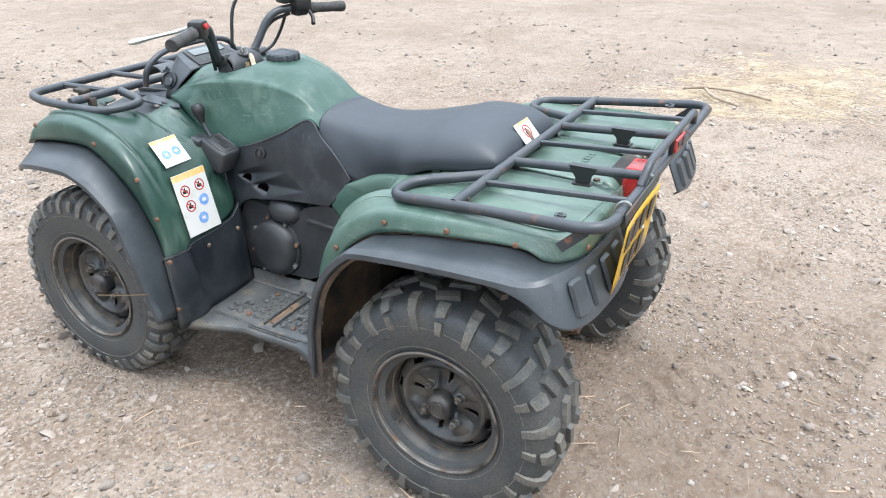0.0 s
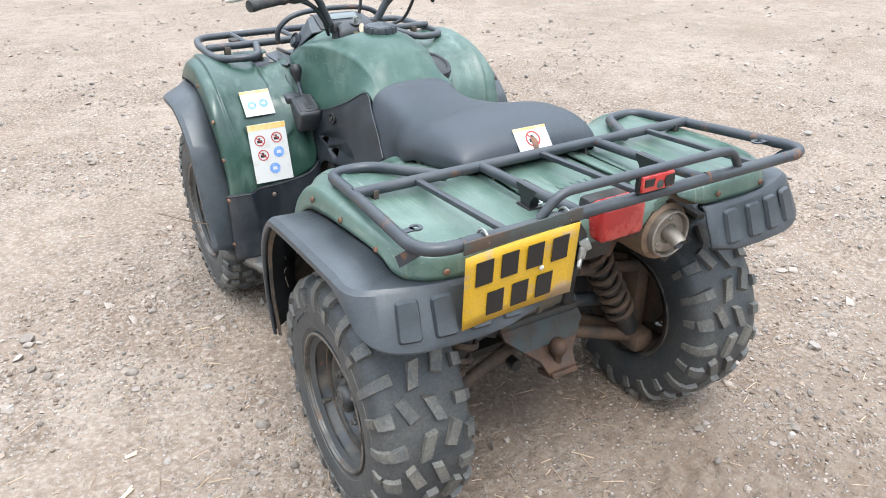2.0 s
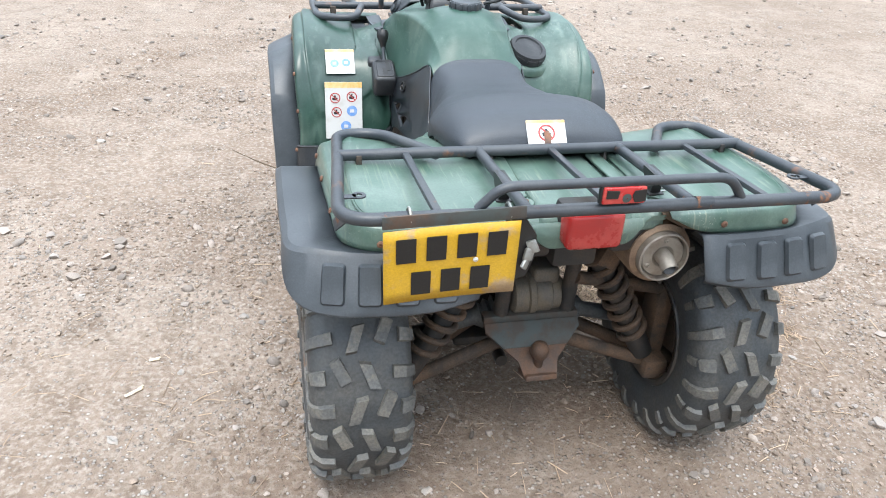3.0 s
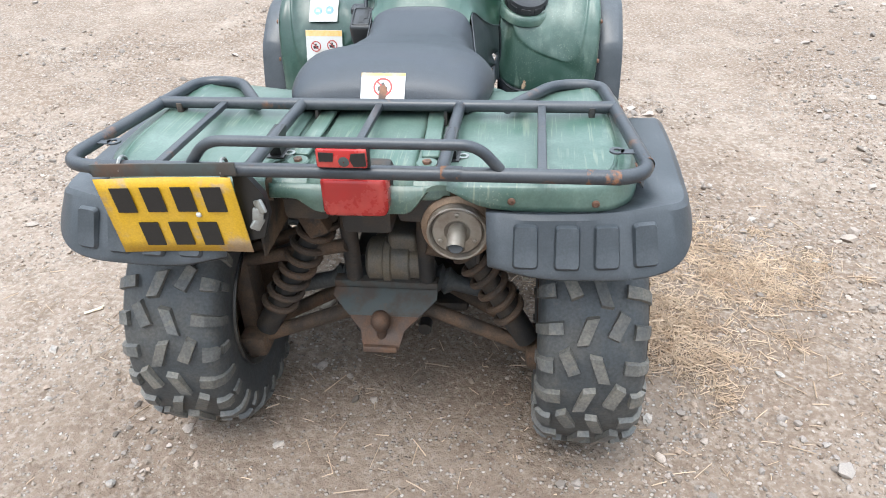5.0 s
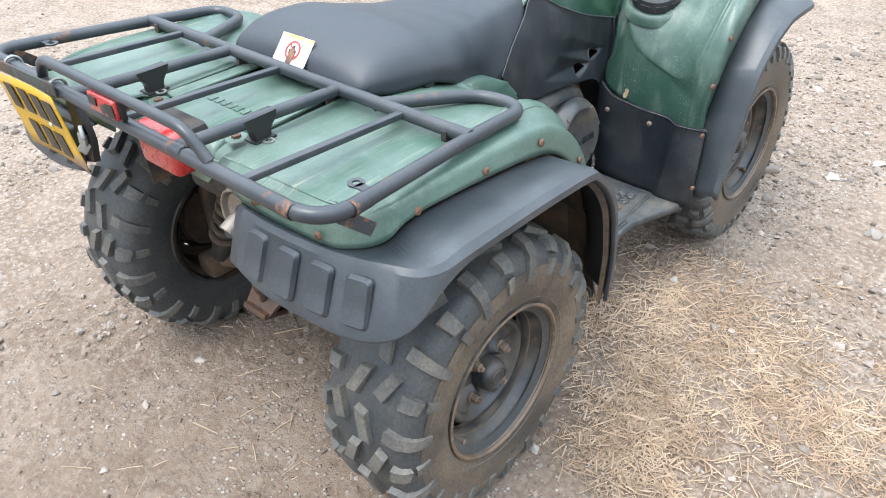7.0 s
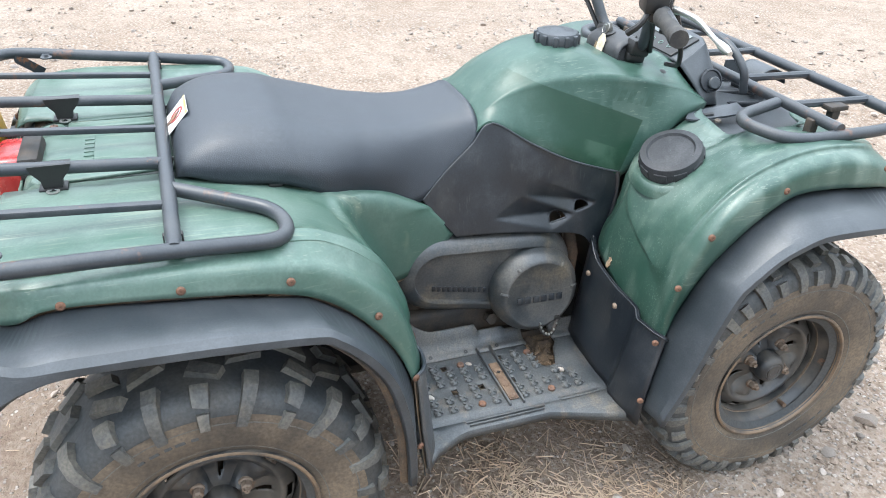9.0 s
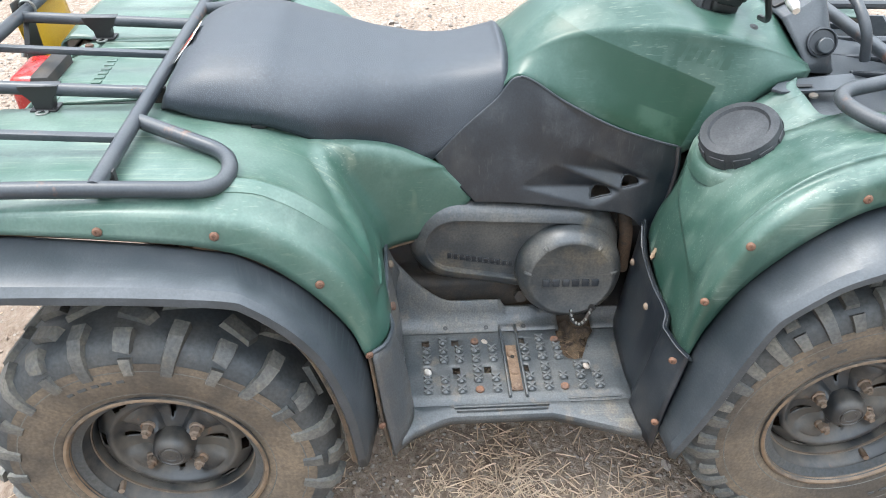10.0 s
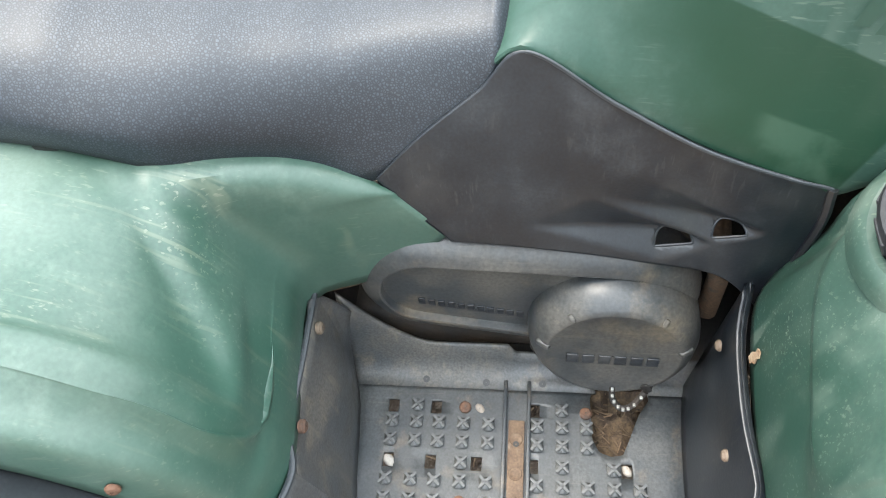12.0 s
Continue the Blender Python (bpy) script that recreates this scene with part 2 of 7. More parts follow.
PLATE = material("yellow_plate", (0.50, 0.29, 0.014), 0.4, other=(0.50, 0.30, 0.03), scale=16.0, lo=0.4, hi=0.7,
                 third=(0.36, 0.25, 0.14), third_scale=11.0, third_lo=0.55, third_hi=0.63, grain=0.12)
LID = material("matt_lid_plastic", (0.028, 0.030, 0.033), 0.58, spec=0.35, other=(0.052, 0.053, 0.055), scale=14.0, lo=0.4, hi=0.65, grain=0.2, bump=0.2)
INK = material("black_ink", (0.011, 0.011, 0.011), 0.4, grain=0.2)
LENS = material("red_lens", (0.34, 0.018, 0.017), 0.24, other=(0.5, 0.09, 0.07), scale=26.0, lo=0.5, hi=0.8, rough2=0.5, coat=0.3)
PAPER = material("label_white", (0.50, 0.495, 0.475), 0.45, other=(0.43, 0.42, 0.385), scale=40.0, lo=0.52, hi=0.75)
ORANGE = material("label_orange", (0.62, 0.34, 0.09), 0.5, other=(0.68, 0.48, 0.24), scale=30.0)
REDINK = material("label_red", (0.34, 0.035, 0.03), 0.5)
BLUEINK = material("label_blue", (0.10, 0.22, 0.48), 0.5, other=(0.2, 0.32, 0.52), scale=60.0)
GRIP = material("grip_rubber", (0.021, 0.021, 0.021), 0.7, other=(0.05, 0.046, 0.041), scale=40.0, lo=0.4, hi=0.65, grain=0.15, bump=0.3)
GLASS = material("display_glass", (0.10, 0.115, 0.115), 0.2, coat=0.3)
LEATHER = material("brown_tag", (0.22, 0.15, 0.075), 0.6, other=(0.15, 0.1, 0.05), scale=50.0)
LETTER = material("shadow_of_lettering", (0.020, 0.056, 0.040), 0.35, other=(0.045, 0.09, 0.07), scale=30.0, lo=0.45, hi=0.7)
CHALK = material("faded_lettering", (0.10, 0.17, 0.14), 0.5, grain=0.15)
CHIP = material("bare_chipped_plastic", (0.36, 0.27, 0.18), 0.7, other=(0.24, 0.15, 0.09), scale=90.0, lo=0.42, hi=0.6, grain=0.2, bump=0.4)
TAG = material("key_tag", (0.62, 0.55, 0.42), 0.6, other=(0.4, 0.3, 0.2), scale=60.0)


def scratched(mat, colour, amount, stretch=(150.0, 7.0, 150.0), turns=((28, 0, 18), (-48, 0, -25)), low=0.66):
    """Lays fine scuffs and scratches, in two directions, over a material's colour."""
    n, l = mat.node_tree.nodes, mat.node_tree.links
    target = n["Principled BSDF"].inputs["Base Color"]
    src = target.links[0].from_socket
    co = n.new("ShaderNodeTexCoord").outputs["Object"]
    zone = n.new("ShaderNodeTexNoise")
    zone.inputs["Scale"].default_value, zone.inputs["Detail"].default_value = 9.0, 3.0
    l.new(co, zone.inputs["Vector"])
    zr = n.new("ShaderNodeMapRange")
    zr.inputs["From Min"].default_value, zr.inputs["From Max"].default_value = 0.42, 0.68
    l.new(zone.outputs["Fac"], zr.inputs["Value"])
    for turn in turns:
        mp = n.new("ShaderNodeMapping")
        mp.inputs["Rotation"].default_value = [radians(a) for a in turn]
        mp.inputs["Scale"].default_value = stretch
        l.new(co, mp.inputs["Vector"])
        t = n.new("ShaderNodeTexNoise")
        t.inputs["Scale"].default_value, t.inputs["Detail"].default_value, t.inputs["Distortion"].default_value = 1.0, 2.0, 0.15
        l.new(mp.outputs[0], t.inputs["Vector"])
        r = n.new("ShaderNodeMapRange")
        r.inputs["From Min"].default_value, r.inputs["From Max"].default_value, r.inputs["To Max"].default_value = low, low + 0.06, amount
        l.new(t.outputs["Fac"], r.inputs["Value"])
        mu = n.new("ShaderNodeMath")
        mu.operation = "MULTIPLY"
        l.new(r.outputs["Result"], mu.inputs[0])
        l.new(zr.outputs["Result"], mu.inputs[1])
        x = n.new("ShaderNodeMix")
        x.data_type = "RGBA"
        l.new(mu.outputs[0], x.inputs["Factor"])
        l.new(src, x.inputs[6])
        x.inputs[7].default_value = (*colour, 1)
        src = x.outputs[2]
    l.new(src, target)


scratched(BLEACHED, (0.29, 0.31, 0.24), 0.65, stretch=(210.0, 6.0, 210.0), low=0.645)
scratched(GREEN, (0.16, 0.21, 0.18), 0.35)
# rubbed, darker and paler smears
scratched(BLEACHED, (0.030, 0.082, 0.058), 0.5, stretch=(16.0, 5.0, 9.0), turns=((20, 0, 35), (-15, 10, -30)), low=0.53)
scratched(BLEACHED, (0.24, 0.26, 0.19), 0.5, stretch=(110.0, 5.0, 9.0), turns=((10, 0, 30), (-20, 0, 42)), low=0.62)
scratched(GREEN, (0.006, 0.029, 0.021), 0.65, stretch=(14.0, 9.0, 4.0), turns=((25, 0, 15), (-30, 20, -20)), low=0.49)
scratched(GREEN, (0.10, 0.145, 0.118), 0.45, stretch=(22.0, 12.0, 3.5), turns=((-35, 10, 0), (15, -20, 30)), low=0.54)
def deeper_green_below(mat, colour, z0, z1, most=0.75):
    """Mixes in a deeper green towards the bottom, with an uneven border."""
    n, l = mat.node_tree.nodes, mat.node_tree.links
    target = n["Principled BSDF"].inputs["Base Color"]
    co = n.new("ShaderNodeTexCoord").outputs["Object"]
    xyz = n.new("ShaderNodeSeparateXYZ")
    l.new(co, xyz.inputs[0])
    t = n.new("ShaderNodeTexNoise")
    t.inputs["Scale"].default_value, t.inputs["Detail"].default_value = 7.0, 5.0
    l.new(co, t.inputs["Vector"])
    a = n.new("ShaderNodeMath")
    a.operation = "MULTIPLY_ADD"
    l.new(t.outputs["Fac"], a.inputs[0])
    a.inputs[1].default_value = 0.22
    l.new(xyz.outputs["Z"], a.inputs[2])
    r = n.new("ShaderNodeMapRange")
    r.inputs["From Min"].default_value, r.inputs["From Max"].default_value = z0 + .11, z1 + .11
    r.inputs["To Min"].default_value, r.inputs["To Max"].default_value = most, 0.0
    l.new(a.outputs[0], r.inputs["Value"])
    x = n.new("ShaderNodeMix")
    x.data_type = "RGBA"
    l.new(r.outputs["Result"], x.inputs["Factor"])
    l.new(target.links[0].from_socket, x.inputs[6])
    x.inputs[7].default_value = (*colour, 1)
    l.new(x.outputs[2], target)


deeper_green_below(FADED, (0.007, 0.034, 0.023), .60, .73)
deeper_green_below(BLEACHED, (0.020, 0.066, 0.048), .62, .76, 0.6)
scratched(FADED, (0.20, 0.245, 0.205), 0.45)
scratched(FADED, (0.008, 0.040, 0.030), 0.6, stretch=(12.0, 9.0, 4.0), turns=((25, 0, 15), (-30, 20, -20)), low=0.52)
scratched(FADED, (0.15, 0.20, 0.165), 0.45, stretch=(22.0, 12.0, 3.5), turns=((-35, 10, 0), (15, -20, 30)), low=0.54)
scratched(GUARD, (0.075, 0.072, 0.066), 0.4, stretch=(120.0, 120.0, 9.0), turns=((28, 0, 18), (-48, 10, -25)), low=0.66)
scratched(GUARD, (0.040, 0.040, 0.039), 0.4, stretch=(20.0, 14.0, 7.0), turns=((20, 12, 0), (55, 0, 0)), low=0.54)
scratched(GUARD, (0.10, 0.10, 0.095), 0.22, stretch=(260.0, 200.0, 24.0), turns=((35, 10, 20), (-25, 0, -40)), low=0.64)
scratched(FADED, (0.21, 0.25, 0.20), 0.5, stretch=(230.0, 9.0, 230.0), turns=((40, 0, 30), (-20, 0, -50)), low=0.64)
scratched(COVER, (0.15, 0.13, 0.10), 0.3, low=0.64)
scratched(BOARD, (0.20, 0.18, 0.145), 0.3, low=0.64)
scratched(WALL, (0.16, 0.14, 0.11), 0.6, stretch=(60.0, 60.0, 6.0), turns=((25, 20, 0), (-30, -15, 0)), low=0.62)
scratched(BLACK, (0.085, 0.088, 0.09), 0.5)
scratched(ECOVER, (0.08, 0.075, 0.065), 0.6)
scratched(VINYL, (0.048, 0.055, 0.062), 0.4)


def tank_material():
    """Faded green with the darker, unfaded field where a decal sheet was, and a scuffed patch below it."""
    m = FADED.copy()
    m.name = "tank_green_plastic"
    m.node_tree.nodes["Principled BSDF"].inputs["Specular IOR Level"].default_value = 0.42
    n, l = m.node_tree.nodes, m.node_tree.links
    target = n["Principled BSDF"].inputs["Base Color"]
    src = target.links[0].from_socket
    co = n.new("ShaderNodeTexCoord").outputs["Object"]
    xyz = n.new("ShaderNodeSeparateXYZ")
    l.new(co, xyz.inputs[0])
    wobble = n.new("ShaderNodeTexNoise")
    wobble.inputs["Scale"].default_value, wobble.inputs["Detail"].default_value = 22.0, 5.0
    l.new(co, wobble.inputs["Vector"])

    def ramp(value, lo, hi):
        r = n.new("ShaderNodeMapRange")
        r.interpolation_type = "SMOOTHSTEP"
        r.inputs["From Min"].default_value, r.inputs["From Max"].default_value = lo, hi
        l.new(value, r.inputs["Value"])
        return r.outputs["Result"]

    def line(ky, kz, kw=0.0):
        d = n.new("ShaderNodeVectorMath")
        d.operation = "DOT_PRODUCT"
        l.new(co, d.inputs[0])
        d.inputs[1].default_value = (0, ky, kz)
        a = n.new("ShaderNodeMath")
        a.operation = "MULTIPLY_ADD"
        l.new(wobble.outputs["Fac"], a.inputs[0])
        a.inputs[1].default_value = kw
        l.new(d.outputs["Value"], a.inputs[2])
        return a.outputs[0]

    def times(*fs):
        out = fs[0]
        for f in fs[1:]:
            mu = n.new("ShaderNodeMath")
            mu.operation = "MULTIPLY"
            l.new(out, mu.inputs[0])
            l.new(f, mu.inputs[1])
            out = mu.outputs[0]
        return out

    def over(fac, colour, amount):
        nonlocal src
        k = n.new("ShaderNodeMath")
        k.operation = "MULTIPLY"
        l.new(fac, k.inputs[0])
        k.inputs[1].default_value = amount
        x = n.new("ShaderNodeMix")
        x.data_type = "RGBA"
        l.new(k.outputs[0], x.inputs["Factor"])
        l.new(src, x.inputs[6])
        x.inputs[7].default_value = (*colour, 1)
        src = x.outputs[2]

    over(ramp(wobble.outputs["Fac"], -1, 0), (0.018, 0.056, 0.042), .4)
    right = ramp(xyz.outputs["X"], .05, .06)
    upper = ramp(line(-.345, -1), -1.1435 - .0015, -1.1435 + .0015)
    front = ramp(line(-1, .4), -.661 - .002, -.661 + .002)
    rear = ramp(line(1, .5, .10), 1.15, 1.28)
    over(times(right, upper, front, rear), (0.005, 0.033, 0.016), .88)
    below = ramp(line(-.33, -1), -1.051 - .002, -1.051 + .002)
    behind = ramp(line(1, -.2, .03), .715, .735)
    scuffs = ramp(wobble.outputs["Fac"], .40, .62)
    over(times(right, below, behind, scuffs), (0.055, 0.105, 0.072), .4)
    l.new(src, target)
    return m


TANK = tank_material()


def ground_material():
    m = bpy.data.materials.new("gravelly_earth")
    m.use_nodes = True
    n, l = m.node_tree.nodes, m.node_tree.links
    b = n["Principled BSDF"]
    b.inputs["Roughness"].default_value = 0.92
    b.inputs["Specular IOR Level"].default_value = 0.25
    co = n.new("ShaderNodeTexCoord").outputs["Object"]

    def noise_fac(size, low, high, detail=8.0):
        t = n.new("ShaderNodeTexNoise")
        t.inputs["Scale"].default_value, t.inputs["Detail"].default_value, t.inputs["Roughness"].default_value = size, detail, 0.6
        l.new(co, t.inputs["Vector"])
        r = n.new("ShaderNodeMapRange")
        r.inputs["From Min"].default_value, r.inputs["From Max"].default_value = low, high
        l.new(t.outputs["Fac"], r.inputs["Value"])
        return r.outputs["Result"]

    def mix(fac, a, c):
        x = n.new("ShaderNodeMix")
        x.data_type = "RGBA"
        if isinstance(fac, float):
            x.inputs["Factor"].default_value = fac
        else:
            l.new(fac, x.inputs["Factor"])
        for s, v in ((6, a), (7, c)):
            if isinstance(v, tuple):
                x.inputs[s].default_value = (*v, 1)
            else:
                l.new(v, x.inputs[s])
        return x.outputs[2]

    earth = mix(noise_fac(.55, 0.4, 0.6), (0.178, 0.128, 0.094), (0.256, 0.198, 0.155))
    earth = mix(noise_fac(2.6, 0.48, 0.74), earth, (0.287, 0.230, 0.184))
    earth = mix(noise_fac(7.0, 0.47, 0.72), earth, (0.145, 0.104, 0.076))
    earth = mix(noise_fac(22.0, 0.52, 0.70), earth, (0.150, 0.110, 0.082))
    earth = mix(noise_fac(60.0, 0.46, 0.74), earth, (0.36, 0.31, 0.26))
    # darker brown in a broad round patch with an uneven border
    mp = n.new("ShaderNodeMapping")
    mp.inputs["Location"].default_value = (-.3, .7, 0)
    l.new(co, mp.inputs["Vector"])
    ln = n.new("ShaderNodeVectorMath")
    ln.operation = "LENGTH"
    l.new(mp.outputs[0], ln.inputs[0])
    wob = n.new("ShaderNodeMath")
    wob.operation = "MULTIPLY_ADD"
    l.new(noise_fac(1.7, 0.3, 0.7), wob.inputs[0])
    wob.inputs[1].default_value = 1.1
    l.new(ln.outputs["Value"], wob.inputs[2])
    brown_patch = n.new("ShaderNodeMapRange")
    brown_patch.inputs["From Min"].default_value, brown_patch.inputs["From Max"].default_value = 1.0, 2.1
    brown_patch.inputs["To Min"].default_value, brown_patch.inputs["To Max"].default_value = 0.5, 0.0
    l.new(wob.outputs[0], brown_patch.inputs["Value"])
    earth = mix(brown_patch.outputs["Result"], earth, (0.135, 0.095, 0.068))
    # fine gravel in patches
    v = n.new("ShaderNodeTexVoronoi")
    v.inputs["Scale"].default_value = 110.0
    v.inputs["Randomness"].default_value = 1.0
    l.new(co, v.inputs["Vector"])
    stone = n.new("ShaderNodeValToRGB")
    cr = stone.color_ramp
    cr.elements[0].color, cr.elements[1].color = (0.20, 0.168, 0.142, 1), (0.44, 0.395, 0.35, 1)
    e = cr.elements.new(0.5)
    e.color = (0.28, 0.245, 0.215, 1)
    sep = n.new("ShaderNodeSeparateColor")
    l.new(v.outputs["Color"], sep.inputs[0])
    l.new(sep.outputs[0], stone.inputs["Fac"])
    patch = noise_fac(2.3, 0.44, 0.62)
    pick = n.new("ShaderNodeMath")
    pick.operation = "GREATER_THAN"
    l.new(sep.outputs[1], pick.inputs[0])
    inv = n.new("ShaderNodeMapRange")
    inv.inputs["To Min"].default_value, inv.inputs["To Max"].default_value = 0.975, 0.74
    l.new(patch, inv.inputs["Value"])
    l.new(inv.outputs["Result"], pick.inputs[1])
    near = n.new("ShaderNodeMapRange")
    near.inputs["From Min"].default_value, near.inputs["From Max"].default_value = 0.62, 0.38
    l.new(v.outputs["Distance"], near.inputs["Value"])
    both = n.new("ShaderNodeMath")
    both.operation = "MULTIPLY"
    l.new(pick.outputs[0], both.inputs[0])
    l.new(near.outputs["Result"], both.inputs[1])
    col = mix(both.outputs[0], earth, stone.outputs["Color"])
    l.new(col, b.inputs["Base Color"])
    hsum = n.new("ShaderNodeMath")
    hsum.operation = "ADD"
    l.new(both.outputs[0], hsum.inputs[0])
    t = n.new("ShaderNodeTexNoise")
    t.inputs["Scale"].default_value, t.inputs["Detail"].default_value = 70.0, 8.0
    l.new(co, t.inputs["Vector"])
    t2 = n.new("ShaderNodeTexNoise")
    t2.inputs["Scale"].default_value, t2.inputs["Detail"].default_value, t2.inputs["Roughness"].default_value = 16.0, 9.0, 0.68
    l.new(co, t2.inputs["Vector"])
    tsum = n.new("ShaderNodeMath")
    tsum.operation = "MULTIPLY_ADD"
    l.new(t2.outputs["Fac"], tsum.inputs[0])
    tsum.inputs[1].default_value = 2.2
    l.new(t.outputs["Fac"], tsum.inputs[2])
    l.new(tsum.outputs[0], hsum.inputs[1])
    bp = n.new("ShaderNodeBump")
    bp.inputs["Strength"].default_value, bp.inputs["Distance"].default_value = 0.9, 0.009
    l.new(hsum.outputs[0], bp.inputs["Height"])
    l.new(bp.outputs[0], b.inputs["Normal"])
    return m


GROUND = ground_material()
PEBBLE = material("pebble", (0.258, 0.212, 0.175), 0.85, other=(0.228, 0.198, 0.174), scale=3.0, lo=0.4, hi=0.6, grain=0.15, bump=0.3, island=0.45)
CRUMB = material("earth_crumb", (0.235, 0.182, 0.142), 0.95, other=(0.185, 0.138, 0.104), scale=4.0, lo=0.4, hi=0.6, grain=0.2, bump=0.5, island=0.35)
STONE = material("stone", (0.28, 0.26, 0.235), 0.8, other=(0.33, 0.28, 0.235), scale=20.0, lo=0.4, hi=0.6, grain=0.15, bump=0.4, obrand=0.3)
STRAW = material("straw", (0.43, 0.325, 0.23), 0.75, other=(0.33, 0.235, 0.158), scale=5.0, lo=0.42, hi=0.58, island=0.3)
MUDSTRAW = material("muddy_straw", (0.16, 0.105, 0.06), 0.85, other=(0.07, 0.045, 0.028), scale=5.0, lo=0.42, hi=0.58, island=0.4)
PALESTRAW = material("bleached_straw", (0.52, 0.425, 0.305), 0.8, other=(0.40, 0.315, 0.22), scale=4.0, lo=0.42, hi=0.58, island=0.3)
BARK = material("dry_bark", (0.36, 0.29, 0.215), 0.85, other=(0.25, 0.19, 0.14), scale=20.0, lo=0.42, hi=0.6, grain=0.2, bump=0.4)
TWIG = material("twig", (0.12, 0.085, 0.055), 0.85, grain=0.2)


# ---- mesh helpers ----
class Shape:
    """Vertices and faces of one mesh."""

    def __init__(self):
        self.v, self.f = [], []

    def rows(self, rows, wrap_u=False, wrap_v=False, skip=None):
        base, nv, nu = len(self.v), len(rows), len(rows[0])
        for r in rows:
            self.v += [Vector(p) for p in r]
        for i in range(nv if wrap_v else nv - 1):
            for j in range(nu if wrap_u else nu - 1):
                if skip and skip(i, j):
                    continue
                i2, j2 = (i + 1) % nv, (j + 1) % nu
                self.f.append((base + i * nu + j, base + i * nu + j2, base + i2 * nu + j2, base + i2 * nu + j))
        return self

    def cap(self, ring):
        base = len(self.v)
        self.v += [Vector(p) for p in ring]
        self.f.append(tuple(range(base, base + len(ring))))
        return self

    def tube(self, path, r, n=10, closed=False, caps=True):
        path = [Vector(p) for p in path]
        m = len(path)
        rr = r if isinstance(r, (list, tuple)) else [r] * m
        rings, side = [], None
        for i, p in enumerate(path):
            a = path[i - 1] if (i or closed) else p
            c = path[(i + 1) % m] if (i < m - 1 or closed) else p
            t = (c - a).normalized()
            if side is None:
                side = t.cross(Vector((0.31, 0.17, 0.93))).normalized()
            side = (side - t * side.dot(t)).normalized()
            up = t.cross(side)
            rings.append([p + rr[i] * (math.cos(q) * side + math.sin(q) * up) for q in [2 * math.pi * k / n for k in range(n)]])
        self.rows(rings, wrap_u=True, wrap_v=closed)
        if caps and not closed:
            self.cap(rings[0][::-1])
            self.cap(rings[-1])
        return self

    def lathe(self, profile, m=None, n=32, skip=None, close=False):
        """profile: (radius, height) pairs, turned round local z, laid by the matrix m."""
        m = m or Matrix()
        rings = [[m @ Vector((r * math.cos(q), r * math.sin(q), h)) for q in [2 * math.pi * k / n for k in range(n)]] for r, h in profile]
        self.rows(rings, wrap_u=True, skip=skip, wrap_v=close)
        return self

    def box(self, size, m=None, bevel=0.003, seg=2):
        bm = bmesh.new()
        bmesh.ops.create_cube(bm, size=1)
        bmesh.ops.scale(bm, vec=size, verts=bm.verts)
        if bevel:
            bmesh.ops.bevel(bm, geom=bm.edges[:] , offset=min(bevel, 0.45 * min(size)), segments=seg, profile=0.5, affect="EDGES")
        base = len(self.v)
        bm.verts.index_update()
        m = m or Matrix()
        self.v += [m @ q.co for q in bm.verts]
        self.f += [tuple(base + q.index for q in f.verts) for f in bm.faces]
        bm.free()
        return self

    def prism(self, outline, depth, m=None, inset=0.0):
        """An outline of (x, y) pairs raised along local z by depth; inset shrinks the top."""
        m = m or Matrix()
        c = Vector((sum(p[0] for p in outline) / len(outline), sum(p[1] for p in outline) / len(outline)))
        top = [Vector(p) + (c - Vector(p)).normalized() * inset for p in outline]
        lo = [m @ Vector((p[0], p[1], 0)) for p in outline]
        hi = [m @ Vector((p[0], p[1], depth)) for p in top]
        self.rows([lo, hi], wrap_u=True)
        self.cap(hi)
        self.cap(lo[::-1])
        return self

    def mirrored(self):
        s = Shape()
        s.v = [Vector((-p.x, p.y, p.z)) for p in self.v]
        s.f = [tuple(reversed(f)) for f in self.f]
        return s

    def plus(self, other):
        base = len(self.v)
        self.v += other.v
        self.f += [tuple(base + i for i in f) for f in other.f]
        return self

    def mesh(self, name, sharp=38, weld=True):
        me = bpy.data.meshes.new(name)
        me.from_pydata([tuple(p) for p in self.v], [], self.f)
        if weld:
            bm = bmesh.new()
            bm.from_mesh(me)
            bmesh.ops.remove_doubles(bm, verts=bm.verts, dist=0.00015)
            bmesh.ops.recalc_face_normals(bm, faces=bm.faces)
            bm.to_mesh(me)
            bm.free()
        me.polygons.foreach_set("use_smooth", [True] * len(me.polygons))
        me.set_sharp_from_angle(angle=radians(sharp))
        me.update()
        return me


def part(name, shape, mat, parent, label="", sharp=38, thick=0.0, weld=True):
    """Links a shape, or a mesh already made, as one mesh object under a thing or a part."""
    me = shape.mesh(name, sharp, weld) if isinstance(shape, Shape) else shape
    if mat and not me.materials:
        me.materials.append(mat)
    ob = new(name, me)
    ob.parent = parent
    if label:
        ob["label"] = label
    if thick:
        sol = ob.modifiers.new("thickness", "SOLIDIFY")
        sol.thickness, sol.offset = thick, -1
    return ob


def spline(points, k):
    """A Catmull-Rom curve through points, k steps a stretch."""
    p = [Vector(q) for q in points]
    p = [2 * p[0] - p[1]] + p + [2 * p[-1] - p[-2]]
    out = []
    for i in range(1, len(p) - 2):
        a, b, c, d = p[i - 1:i + 3]
        for s in range(k):
            t = s / k
            out.append(0.5 * (2 * b + (c - a) * t + (2 * a - 5 * b + 4 * c - d) * t * t + (3 * b - a - 3 * c + d) * t ** 3))
    return out + [p[-2]]


